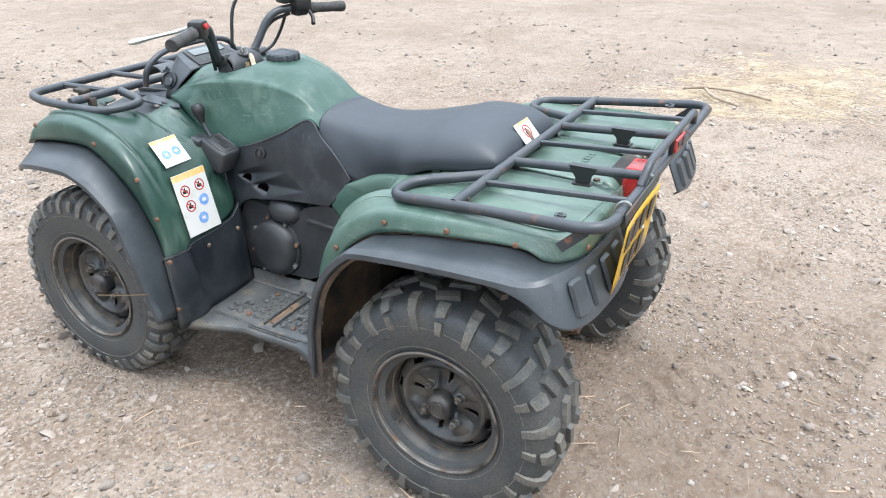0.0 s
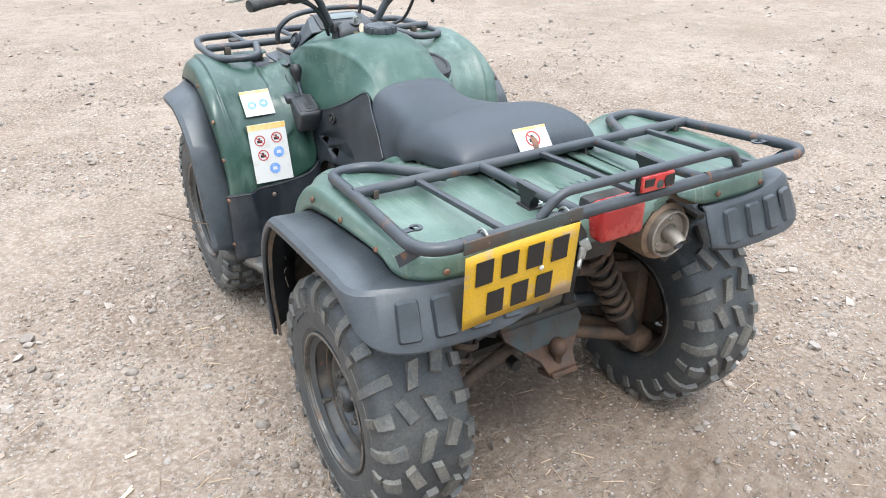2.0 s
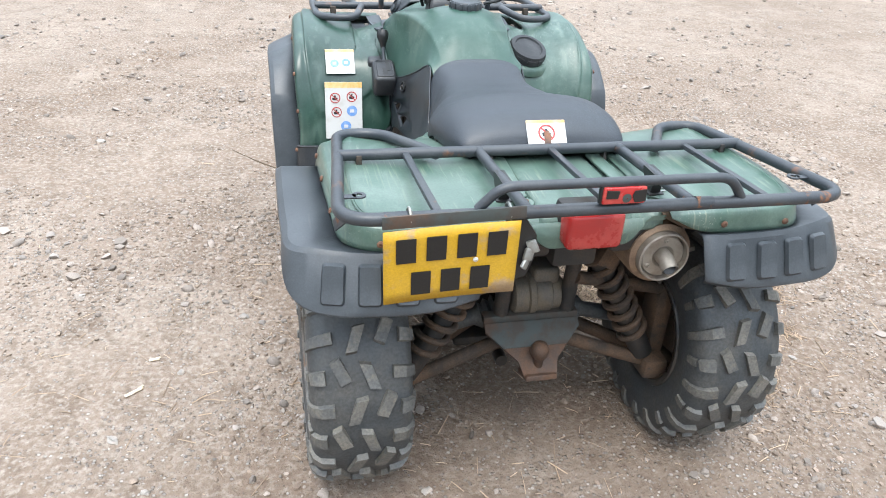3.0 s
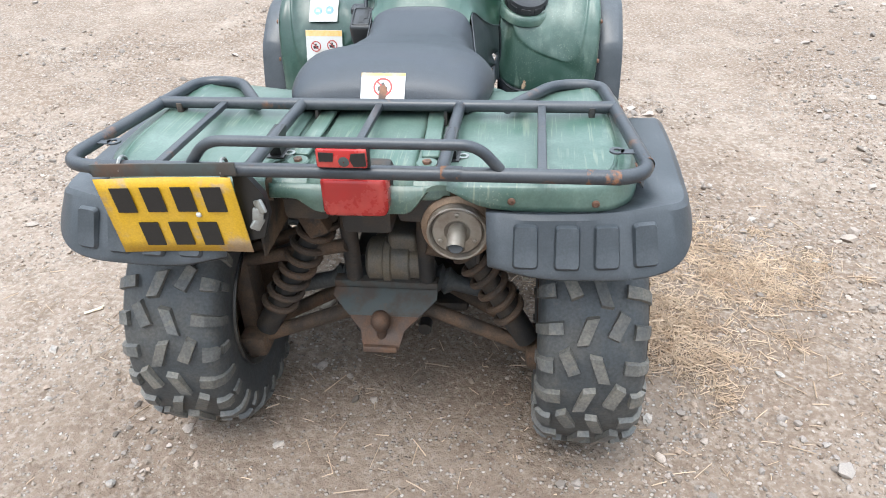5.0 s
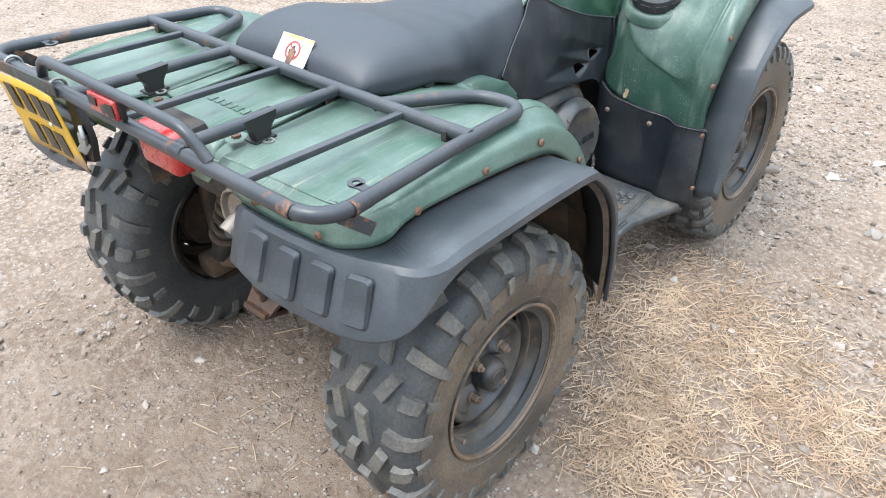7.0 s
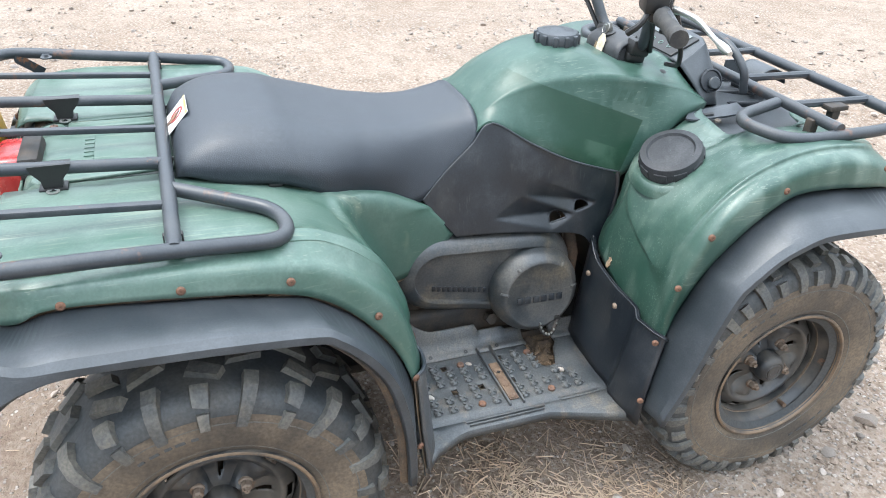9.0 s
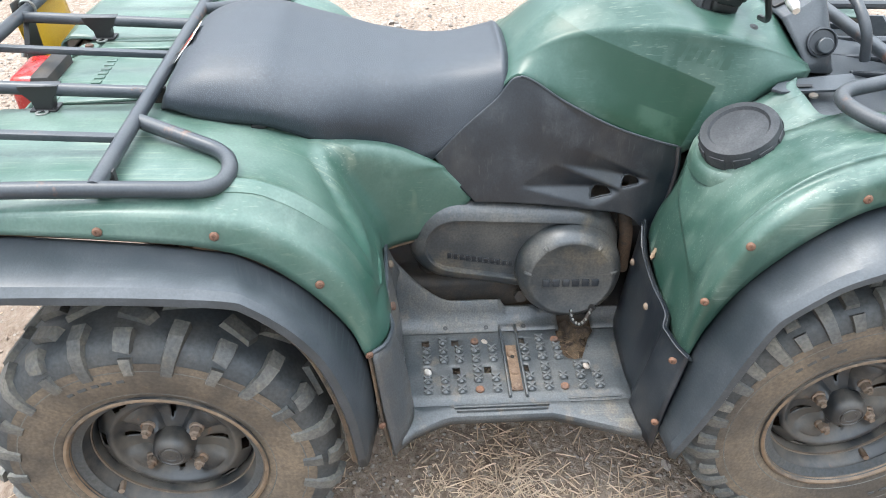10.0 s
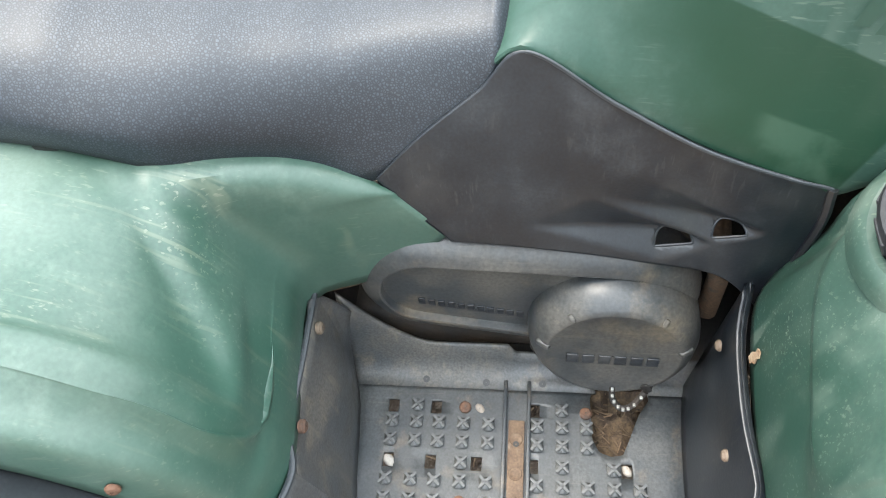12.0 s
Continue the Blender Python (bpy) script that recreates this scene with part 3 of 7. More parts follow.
def loft(loops, ku=4, kv=4):
    """A smooth sheet through rows of points."""
    fine = [spline(r, ku) for r in loops]
    cols = [spline([r[j] for r in fine], kv) for j in range(len(fine[0]))]
    return Shape().rows([list(r) for r in zip(*cols)])


def rounded(points, rad, k=6, closed=False):
    """A polyline with its corners rounded."""
    p = [Vector(q) for q in points]
    out, n = [], len(p)
    for i in range(n):
        if not closed and i in (0, n - 1):
            out.append(p[i])
            continue
        a, b, c = p[i - 1], p[i], p[(i + 1) % n]
        d = min(rad, (a - b).length * 0.48, (c - b).length * 0.48)
        s, e = b + (a - b).normalized() * d, b + (c - b).normalized() * d
        for q in range(k + 1):
            t = q / k
            out.append((1 - t) ** 2 * s + 2 * t * (1 - t) * b + t * t * e)
    return out


def facing(at, normal, up=(0, 0, 1)):
    """A matrix whose z looks along normal, at a point."""
    z = Vector(normal).normalized()
    x = Vector(up).cross(z)
    x = x.normalized() if x.length > 1e-4 else Vector((1, 0, 0))
    y = z.cross(x)
    return Matrix.Translation(at) @ Matrix((x, y, z)).transposed().to_4x4()


# ---- the quad bike ----
quad = new("quad_bike")
tagged(quad, "used green and black quad bike with steel racks on gravelly earth", "quad bike")
quad.matrix_world = pose(0, 0, 0)

# rear mudguard: the painted panel over each rear wheel
RIM_R = [(.165, -.287, .735), (.30, -.292, .735), (.42, -.287, .735), (.475, -.262, .735), (.498, -.222, .737), (.506, -.165, .758), (.51, .02, .744),
         (.508, .16, .719), (.507, .235, .680), (.507, .30, .612), (.505, .34, .548), (.508, .368, .487), (.43, .401, .481), (.30, .390, .485),
         (.214, .389, .488), (.19, .46, .50), (.182, .52, .54), (.178, .56, .58)]
R1 = [(.165, -.28, .775), (.30, -.285, .778), (.415, -.278, .778), (.465, -.255, .78), (.487, -.205, .784), (.495, -.14, .786), (.497, .04, .78),
      (.495, .19, .763), (.494, .27, .720), (.490, .332, .657), (.486, .363, .595), (.472, .381, .53), (.405, .390, .537), (.29, .385, .55),
      (.216, .384, .557), (.195, .455, .58), (.185, .50, .60), (.18, .535, .615)]
R2 = [(.165, -.26, .785), (.30, -.255, .79), (.40, -.25, .79), (.435, -.235, .79), (.45, -.19, .793), (.45, -.1, .795), (.435, .05, .791),
      (.40, .165, .782), (.395, .232, .764), (.39, .283, .730), (.385, .322, .686), (.385, .354, .630), (.34, .358, .632), (.28, .345, .640), (.224, .342, .645),
      (.203, .41, .66), (.19, .46, .665), (.175, .50, .655)]
R3 = [(.165, -.22, .785), (.22, -.21, .788), (.26, -.19, .788), (.28, -.17, .788), (.285, -.12, .787), (.285, -.05, .785), (.28, .05, .782),
      (.28, .14, .775), (.275, .20, .76), (.27, .24, .745), (.265, .26, .735), (.26, .27, .73), (.25, .28, .728), (.24, .29, .73), (.225, .31, .725),
      (.205, .36, .715), (.18, .41, .70), (.16, .45, .68)]
R4 = [(.15, -.2 + .62 * k / 17, .782 - .09 * max(0, k - 9) / 8) for k in range(18)]
R01 = [tuple(Vector(a).lerp(Vector(b), .85)) for a, b in zip(RIM_R, R1)]
R12 = [tuple(Vector(a).lerp(Vector(b), .22)) for a, b in zip(R1, R2)]
# outer crease with its raised edge, and the soft ridge inside it; both run down to the front corner
CREASE = [tuple(Vector(a).lerp(Vector(b), .5)) for a, b in zip(R1[:7], R2[:7])] + [
    (.452, .190, .777), (.452, .250, .757), (.452, .300, .721), (.448, .333, .682), (.443, .368, .615), (.400, .387, .552)] + [tuple(Vector(a).lerp(Vector(b), .3)) for a, b in zip(R1[13:], R2[13:])]
RIDGE = [tuple(Vector(a).lerp(Vector(b), .75)) for a, b in zip(R1[:7], R2[:7])] + [
    (.425, .182, .788), (.424, .246, .770), (.423, .299, .735), (.422, .336, .691), (.420, .371, .619), (.385, .377, .585)] + [tuple(Vector(a).lerp(Vector(b), .7)) for a, b in zip(R1[13:], R2[13:])]
STEP = [(x - .004, y - .001, z + .0045) if 5 < k < 12 else tuple(Vector((x, y, z)).lerp(Vector(r), .3)) for k, ((x, y, z), r) in enumerate(zip(CREASE, RIDGE))]
rear_guard = loft([RIM_R, R01, R12, CREASE, STEP, RIDGE, R2, R3, R4])
# the right one is cut away over the silencer
RIM_C = [(.165, -.287, .771), (.248, -.292, .738)] + RIM_R[2:]
R01C = [tuple(Vector(a).lerp(Vector(b), .85)) for a, b in zip(RIM_C, R1)]
rear_guard_cut = loft([RIM_C, R01C, R12, CREASE, STEP, RIDGE, R2, R3, R4])
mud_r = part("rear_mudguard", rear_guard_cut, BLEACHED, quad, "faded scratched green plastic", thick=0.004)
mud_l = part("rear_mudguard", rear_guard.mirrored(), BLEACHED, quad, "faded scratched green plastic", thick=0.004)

for s_ in (rear_guard_cut, rear_guard.mirrored()):
    lin = Shape().plus(s_)
    lin.v = [Vector((p.x * .982, p.y + (.03 if p.y < .1 else -.012), max(p.z - .012, .58 if p.y < .3 else 0))) for p in lin.v]
    part("arch_liner", lin, LINER, quad, "mud-caked underside of the mudguard")

# centre deck between the rear mudguards, with its rear skirt
deck_rows = []
for y, z in ((.12, .772), (.0, .775), (-.1, .777), (-.18, .775), (-.225, .77), (-.245, .755), (-.25, .735)):
    deck_rows.append([(x, y, z + dz) for x, dz in ((-.168, .004), (-.155, .003), (-.145, -.006), (-.10, -.006), (-.09, .004), (0, .006), (.09, .004), (.10, -.006),
                                                  (.145, -.006), (.155, .003), (.168, .004))])
deck = loft(deck_rows, 2, 3)
skirt = []
for i in range(41):
    x = -.168 + .336 * i / 40
    if x < 0:
        t = min(1, max(0, (x + .125) / .05))
        low = .730 - .028 * t * t * (3 - 2 * t)
    else:
        t = min(1, max(0, (x - .082) / .06))
        low = .702 + .058 * t * t * (3 - 2 * t)
    skirt.append((x, low + .015))
deck.plus(Shape().rows([[(x, -.25, .757) for x, z in skirt], [(x, -.256, .5 * z + .365) for x, z in skirt], [(x, -.256, z - .012) for x, z in skirt], [(x, -.251, z - .015) for x, z in skirt]]))
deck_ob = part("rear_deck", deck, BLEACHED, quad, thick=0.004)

# rear flares: border under the painted panel, crease, lower edge, return
F = [[(.235, -.283, .733), (.235, -.296, .733), (.236, -.304, .725), (.240, -.337, .648), (.243, -.325, .636)],
     [(.33, -.286, .734), (.33, -.300, .734), (.331, -.308, .726), (.335, -.347, .632), (.335, -.333, .620)],
     [(.43, -.280, .734), (.436, -.291, .734), (.438, -.299, .726), (.447, -.341, .628), (.445, -.326, .616)],
     [(.472, -.258, .733), (.497, -.277, .735), (.502, -.285, .726), (.517, -.331, .629), (.512, -.316, .617)],
     [(.485, -.236, .733), (.546, -.258, .735), (.553, -.265, .727), (.570, -.309, .638), (.562, -.296, .626)],
     [(.494, -.216, .735), (.576, -.239, .732), (.585, -.243, .724), (.599, -.273, .660), (.589, -.266, .649)],
     [(.500, -.185, .748), (.589, -.204, .729), (.598, -.207, .720), (.605, -.223, .694), (.595, -.221, .686)],
     [(.502, -.14, .752), (.588, -.155, .730), (.600, -.156, .720), (.602, -.156, .708), (.593, -.156, .702)],
     [(.505, -.04, .744), (.590, -.045, .727), (.602, -.045, .718), (.604, -.045, .706), (.595, -.045, .700)],
     [(.505, .06, .732), (.590, .065, .721), (.602, .065, .712), (.604, .064, .700), (.595, .063, .694)],
     [(.504, .16, .713), (.589, .180, .708), (.601, .182, .700), (.603, .178, .688), (.594, .175, .684)],
     [(.503, .195, .700), (.588, .215, .692), (.600, .217, .684), (.602, .210, .674), (.593, .205, .671)],
     [(.502, .26, .652), (.585, .266, .643), (.598, .267, .636), (.600, .256, .629), (.591, .250, .627)],
     [(.501, .31, .592), (.582, .308, .580), (.595, .306, .573), (.597, .294, .569), (.589, .288, .568)],
     [(.50, .345, .530), (.579, .333, .500), (.591, .330, .495), (.593, .317, .492), (.586, .312, .492)],
     [(.50, .365, .465), (.575, .348, .42), (.587, .344, .415), (.589, .331, .413), (.582, .327, .413)],
     [(.505, .372, .33), (.568, .357, .305), (.578, .352, .300), (.580, .340, .300), (.573, .336, .300)]]


def crest(rows, i, near=0.86):
    """Tightens the bend at column i of the rows."""
    out = []
    for r in rows:
        v = [Vector(p) for p in r]
        out.append(v[:i] + [v[i - 1].lerp(v[i], near), v[i], v[i].lerp(v[i + 1], 1 - near)] + v[i + 1:])
    return out


def bevelled(rows, i, near=0.86):
    """Cuts the edge at column i into a narrow bevel."""
    out = []
    for r in rows:
        v = [Vector(p) for p in r]
        a, c = v[i - 1].lerp(v[i], near), v[i].lerp(v[i + 1], 1 - near)
        out.append(v[:i] + [a, (a + 2 * v[i] + c) / 4, c] + v[i + 1:])
    return out


rear_flare = loft(bevelled(F, 3, .9), 1, 4)
inner_mud = loft([[(x - .011, y - .012, z) for x, y, z in r[1:]] for r in F[10:]], 1, 5)
for s_ in (inner_mud, inner_mud.mirrored()):
    part("mud_layer", s_, LINER, quad, "dried mud on the back of the flare")
flares = [part("rear_flare", s, BLACK, quad, "weathered black plastic flare", thick=0.004, sharp=22) for s in (rear_flare, rear_flare.mirrored())]
rib = Shape().prism([(v.x, v.y) for v in rounded([(-.023, -.041, 0), (.023, -.041, 0), (.022, .040, 0), (-.022, .040, 0)], .009, 4, closed=True)], .0085, None, .0055).mesh("rib", 40)
rib.materials.append(BLACK)
for side, flare in ((1, flares[0]), (-1, flares[1])):
    for x, y, turn in ((.307, -.3250, .02), (.379, -.3255, .04), (.447, -.3185, .12), (.514, -.3060, .24)):
        r = part("rib", rib, None, flare)
        r.matrix_local = facing((side * x, y, .683), (side * turn, -1, .42))

# front mudguard
G0 = [(.18, 1.49, .72), (.30, 1.49, .70), (.42, 1.475, .70), (.49, 1.435, .718), (.517, 1.385, .738), (.527, 1.31, .752), (.532, 1.22, .763), (.535, 1.125, .762),
      (.536, 1.05, .720), (.535, .985, .657), (.533, .943, .595), (.528, .915, .522), (.515, .893, .456), (.43, .891, .455), (.33, .893, .475), (.255, .897, .50),
      (.215, .905, .52), (.20, .925, .57), (.205, .945, .63), (.205, .96, .70), (.205, 1.02, .76), (.215, 1.11, .83)]
G1 = [(.18, 1.475, .765), (.30, 1.47, .762), (.41, 1.45, .76), (.475, 1.41, .772), (.505, 1.36, .79), (.517, 1.29, .812), (.522, 1.21, .822), (.525, 1.12, .812),
      (.53, 1.02, .775), (.535, .95, .72), (.53, .912, .63), (.522, .893, .55), (.49, .892, .50), (.42, .896, .52), (.33, .901, .54), (.265, .906, .56),
      (.235, .91, .57), (.225, .93, .6), (.225, .95, .65), (.23, .97, .705), (.23, 1.02, .765), (.235, 1.1, .825)]
G2 = [(.18, 1.45, .785), (.29, 1.44, .788), (.37, 1.42, .793), (.42, 1.38, .805), (.445, 1.33, .822), (.455, 1.27, .832), (.46, 1.20, .836), (.46, 1.12, .825),
      (.46, 1.04, .795), (.455, .98, .74), (.445, .935, .67), (.43, .918, .62), (.41, .914, .60), (.37, .917, .61), (.32, .922, .63), (.285, .926, .655),
      (.262, .935, .68), (.25, .945, .705), (.243, .967, .73), (.24, .995, .75), (.245, 1.04, .778), (.26, 1.11, .815)]
G3 = [(.2, 1.38, .79), (.27, 1.37, .79), (.32, 1.36, .795), (.35, 1.33, .80), (.365, 1.30, .808), (.37, 1.27, .82), (.375, 1.2, .82), (.375, 1.13, .81),
      (.37, 1.07, .79), (.365, 1.03, .765), (.355, 1.0, .745), (.345, .98, .728), (.335, .972, .722), (.325, .972, .724), (.31, .974, .73), (.30, .978, .735),
      (.293, .984, .74), (.285, .993, .748), (.28, 1.007, .755), (.28, 1.03, .767), (.285, 1.06, .782), (.298, 1.12, .803)]
G4 = []
for k in range(22):
    y = 1.32 - .29 * k / 12 if k <= 12 else 1.03 + .11 * (k - 12) / 9
    G4.append((.308, y, .765 + .043 * min(1, (y - 1.03) / .12)))
G0 = [(x - (.02 if 3 < k < 12 else .01 if k == 12 else 0), y, z) for k, (x, y, z) in enumerate(G0)]
G1 = [(x - (.016 if 3 < k < 12 else 0), y, z) for k, (x, y, z) in enumerate(G1)]
G01 = [tuple(Vector(a).lerp(Vector(b), .8)) for a, b in zip(G0, G1)]
G12 = [tuple(Vector(a).lerp(Vector(b), .3)) for a, b in zip(G1, G2)]
ARCH0 = [tuple(Vector(a).lerp(Vector(b), .60)) for a, b in zip(G1, G2)]
ARCH1 = [tuple(Vector(a).lerp(Vector(b), .74) + (Vector((.002, -.002, .006)) if 3 < k < 13 else Vector())) for k, (a, b) in enumerate(zip(G1, G2))]
front_guard = loft([G0, G01, G12, ARCH0, ARCH1, G2, G3, G4])
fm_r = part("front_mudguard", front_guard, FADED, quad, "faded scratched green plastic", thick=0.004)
fm_l = part("front_mudguard", front_guard.mirrored(), GREEN, quad, "green plastic with two warning labels", thick=0.004)

part("bare_chip", Shape().prism([(-.008, -.016), (.002, -.018), (.004, -.011), (.009, -.006), (.006, .002), (.009, .010), (.003, .017), (-.004, .014), (-.003, .006), (-.008, -.002)], .0016,
     facing((.284, .8955, .512), (.05, -1, .14)) @ Matrix.Diagonal((.8, .8, 1, 1))), CHIP, fm_r, "pale chipped spot on the mudguard's edge")
FF = [[(.490, yb, zb - .003), (xo - .013, yo - .002, zo + .009), (xo, yo, zo), (xo + .002, yo + dy, zo - .012 + abs(dy) * .7), (xo - .007, yo + dy * 1.3, zo - .017 + abs(dy))]
      for yb, zb, yo, zo, dy, xo in ((1.393, .736, 1.434, .657, 0, .536), (1.372, .741, 1.395, .677, 0, .560), (1.30, .753, 1.315, .701, 0, .586), (1.22, .763, 1.22, .712, 0, .595), (1.145, .764, 1.155, .713, .001, .596),
                                     (1.115, .758, 1.128, .709, .002, .596), (1.085, .743, 1.100, .700, .004, .596), (1.03, .705, 1.050, .676, .006, .595), (.970, .640, .990, .626, .009, .595), (.955, .618, .973, .603, .010, .595),
                                     (.943, .590, .961, .574, .011, .595), (.918, .525, .940, .51, .012, .594), (.897, .465, .923, .445, .012, .592), (.885, .39, .902, .38, .012, .590), (.873, .288, .872, .300, .012, .588))]
front_flare = loft(bevelled(FF, 3, .9), 1, 4)
for s in (front_flare, front_flare.mirrored()):
    part("front_flare", s, BLACK, quad, "weathered black plastic flare", thick=0.004, sharp=17)

# tank cover
TK = [(.600, ((0, .795), (.06, .795), (.100, .790), (.122, .780), (.132, .770))), (.640, ((0, .835), (.06, .835), (.105, .826), (.13, .818), (.14, .812))), (.70, ((0, .895), (.06, .890), (.115, .866), (.138, .825), (.155, .785))),
      (.78, ((0, .932), (.065, .925), (.128, .889), (.153, .82), (.175, .75))), (.87, ((0, .938), (.075, .93), (.142, .894), (.168, .80), (.192, .712))),
      (.93, ((0, .918), (.08, .914), (.155, .893), (.178, .795), (.2, .693))), (1.0, ((0, .894), (.09, .894), (.175, .886), (.193, .815), (.207, .745))),
      (1.055, ((0, .893), (.08, .892), (.178, .872), (.200, .842), (.213, .808))), (1.10, ((0, .902), (.08, .901), (.178, .856), (.195, .840), (.205, .826))),
      (1.150, ((0, .85), (.07, .85), (.170, .832), (.178, .828), (.182, .824)))]


def both_sides(sections, lift=0.0):
    out = []
    for y, half in sections:
        right = [(x, y, z + lift) for x, z in half]
        out.append([(-x, q, z) for x, q, z in right[:0:-1]] + right)
    return out


TK = [(y, half + ((half[-1][0] - .012, half[-1][1] - .03),)) for y, half in TK]
tank = part("tank_cover", loft(crest(crest(both_sides(TK), 7, .74), 3, .74), 3, 4), TANK, quad, "faded green plastic tank cover", thick=0.004)

# seat
ST = [(.015, ((0, .80), (.08, .80), (.15, .798), (.175, .79), (.18, .784))), (.04, ((0, .842), (.09, .84), (.165, .83), (.194, .815), (.200, .792))),
      (.10, ((0, .868), (.09, .866), (.178, .85), (.212, .815), (.216, .779))), (.19, ((0, .872), (.10, .868), (.182, .848), (.222, .805), (.223, .770))),
      (.24, ((0, .857), (.098, .854), (.178, .836), (.220, .793), (.221, .752))), (.29, ((0, .842), (.095, .84), (.172, .824), (.213, .778), (.214, .727))),
      (.335, ((0, .832), (.093, .83), (.162, .814), (.198, .764), (.190, .702))), (.38, ((0, .822), (.09, .82), (.150, .803), (.182, .748), (.174, .684))),
      (.43, ((0, .816), (.086, .814), (.140, .797), (.168, .742), (.169, .670))), (.47, ((0, .812), (.082, .81), (.132, .793), (.158, .740), (.172, .660))),
      (.53, ((0, .816), (.07, .814), (.115, .80), (.143, .755), (.164, .690))), (.60, ((0, .83), (.07, .828), (.115, .815), (.135, .79), (.147, .758))),
      (.618, ((0, .838), (.065, .836), (.108, .822), (.128, .804), (.138, .782))), (.634, ((0, .824), (.06, .821), (.098, .806), (.116, .792), (.126, .778)))]
seat = part("seat", loft(both_sides(ST), 4, 5), VINYL, quad, "black grained vinyl saddle", thick=0.012)
for sx in (1, -1):
    part("seat_tab", Shape().box((.012, .026, .008), pose(sx * .215, .185, .766, 0, 0, 0), .002), INK, seat)

# side panels below the tank
PN = [[(.172, .488, .668), (.178, .52, .625), (.184, .563, .575)], [(.160, .54, .72), (.172, .60, .65), (.188, .64, .572)],
      [(.148, .60, .77), (.172, .68, .69), (.192, .72, .565)], [(.142, .645, .812), (.176, .74, .715), (.196, .79, .555)],
      [(.165, .73, .768), (.186, .80, .69), (.20, .845, .548)], [(.187, .82, .727), (.198, .86, .66), (.206, .88, .53)], [(.203, .935, .692), (.207, .937, .63), (.206, .918, .475)]]
def inside(outline, y, z):
    hit = False
    for (y0, z0), (y1, z1) in zip(outline, outline[1:] + outline[:1]):
        if (z0 > z) != (z1 > z) and y < (y1 - y0) * (z - z0) / (z1 - z0) + y0:
            hit = not hit
    return hit


VENTS = [[(.786, .575), (.828, .588), (.822, .597), (.809, .604), (.797, .601), (.788, .590)],
         [(.841, .603), (.876, .616), (.871, .623), (.860, .629), (.849, .627), (.842, .617)]]
VENTS = [[(v.y, v.z) for v in rounded([(0, y, z) for y, z in o], .005, 3, closed=True)] for o in VENTS]
fine_cols = [spline([r[j] for r in [spline(q, 44) for q in PN]], 24) for j in range(89)]
fine_rows = [list(r) for r in zip(*fine_cols)]


def on_outline(p):
    """The nearest point of the vents' outlines."""
    best, at = 1e9, None
    for o in VENTS:
        for a, b in zip(o, o[1:] + o[:1]):
            a, b, q = Vector(a), Vector(b), Vector((p.y, p.z))
            t = max(0, min(1, (q - a).dot(b - a) / (b - a).length_squared))
            d = (a.lerp(b, t) - q).length
            if d < best:
                best, at = d, a.lerp(b, t)
    return Vector((p.x, at.x, at.y))


def scoop_depth(y, z):
    """Depth of the two tapering scoops that lead into the vents."""
    mix = lambda a, b, u: a + (b - a) * max(0, min(1, u))
    low = mix(.605, .562, (y - .648) / .145) if y < .793 else .562 + (y - .793) * .633
    deep = mix(.605, .597, (y - .648) / .177)
    edge = mix(.606, .652, (y - .648) / .068) if y < .716 else mix(.652, .601, (y - .716) / .114)
    edge = max(edge, low + .002)
    deep = max(low + .001, min(deep, edge - .001))
    back = max(edge + .001, mix(.653, .622, (y - .716) / .16))
    top = max(back + .001, mix(.704, .628, (y - .716) / .169))
    d1 = .019 * max(0, min(1, (y - .648) / .13)) * max(0, min(1, (.84 - y) / .02))
    d2 = .014 * max(0, min(1, (y - .716) / .11)) * max(0, min(1, (.892 - y) / .025))
    for z0, z1, a, b in ((low, deep, 0, d1), (deep, edge, d1, 0), (edge, back, 0, d2), (back, top, d2, 0)):
        if z0 <= z <= z1:
            return a + (b - a) * (z - z0) / (z1 - z0)
    return 0.0


def scooped(p):
    """Sinks the scoops, with soft edges, and folds the panel's front edge in."""
    dx = sum(scoop_depth(p.y + a, p.z + b) for a in (-.004, 0, .004) for b in (-.003, -.001, .001, .003)) / 12
    border = .932 - max(0, (.66 - p.z)) * .11
    fold = max(0, min(1, (p.y - border + .024) / .022))
    return Vector((p.x - dx - .0035 * fold, p.y, p.z))


plain_rows = fine_rows
HOLES = set()
for i in range(len(plain_rows) - 1):
    for j in range(88):
        c = (plain_rows[i][j] + plain_rows[i + 1][j + 1]) / 2
        if any(inside(o, c.y, c.z) for o in VENTS):
            HOLES.add((i, j))


def rim_point(i, j):
    cut = sum((a, b) in HOLES for a in (i - 1, i) for b in (j - 1, j))
    return 0 < cut < 4


fine_rows = [[scooped(on_outline(p) if rim_point(i, j) else p) for j, p in enumerate(r)] for i, r in enumerate(plain_rows)]


def panel_x(y, z):
    return min((p for r in plain_rows for p in r), key=lambda p: (p.y - y) ** 2 + (p.z - z) ** 2).x


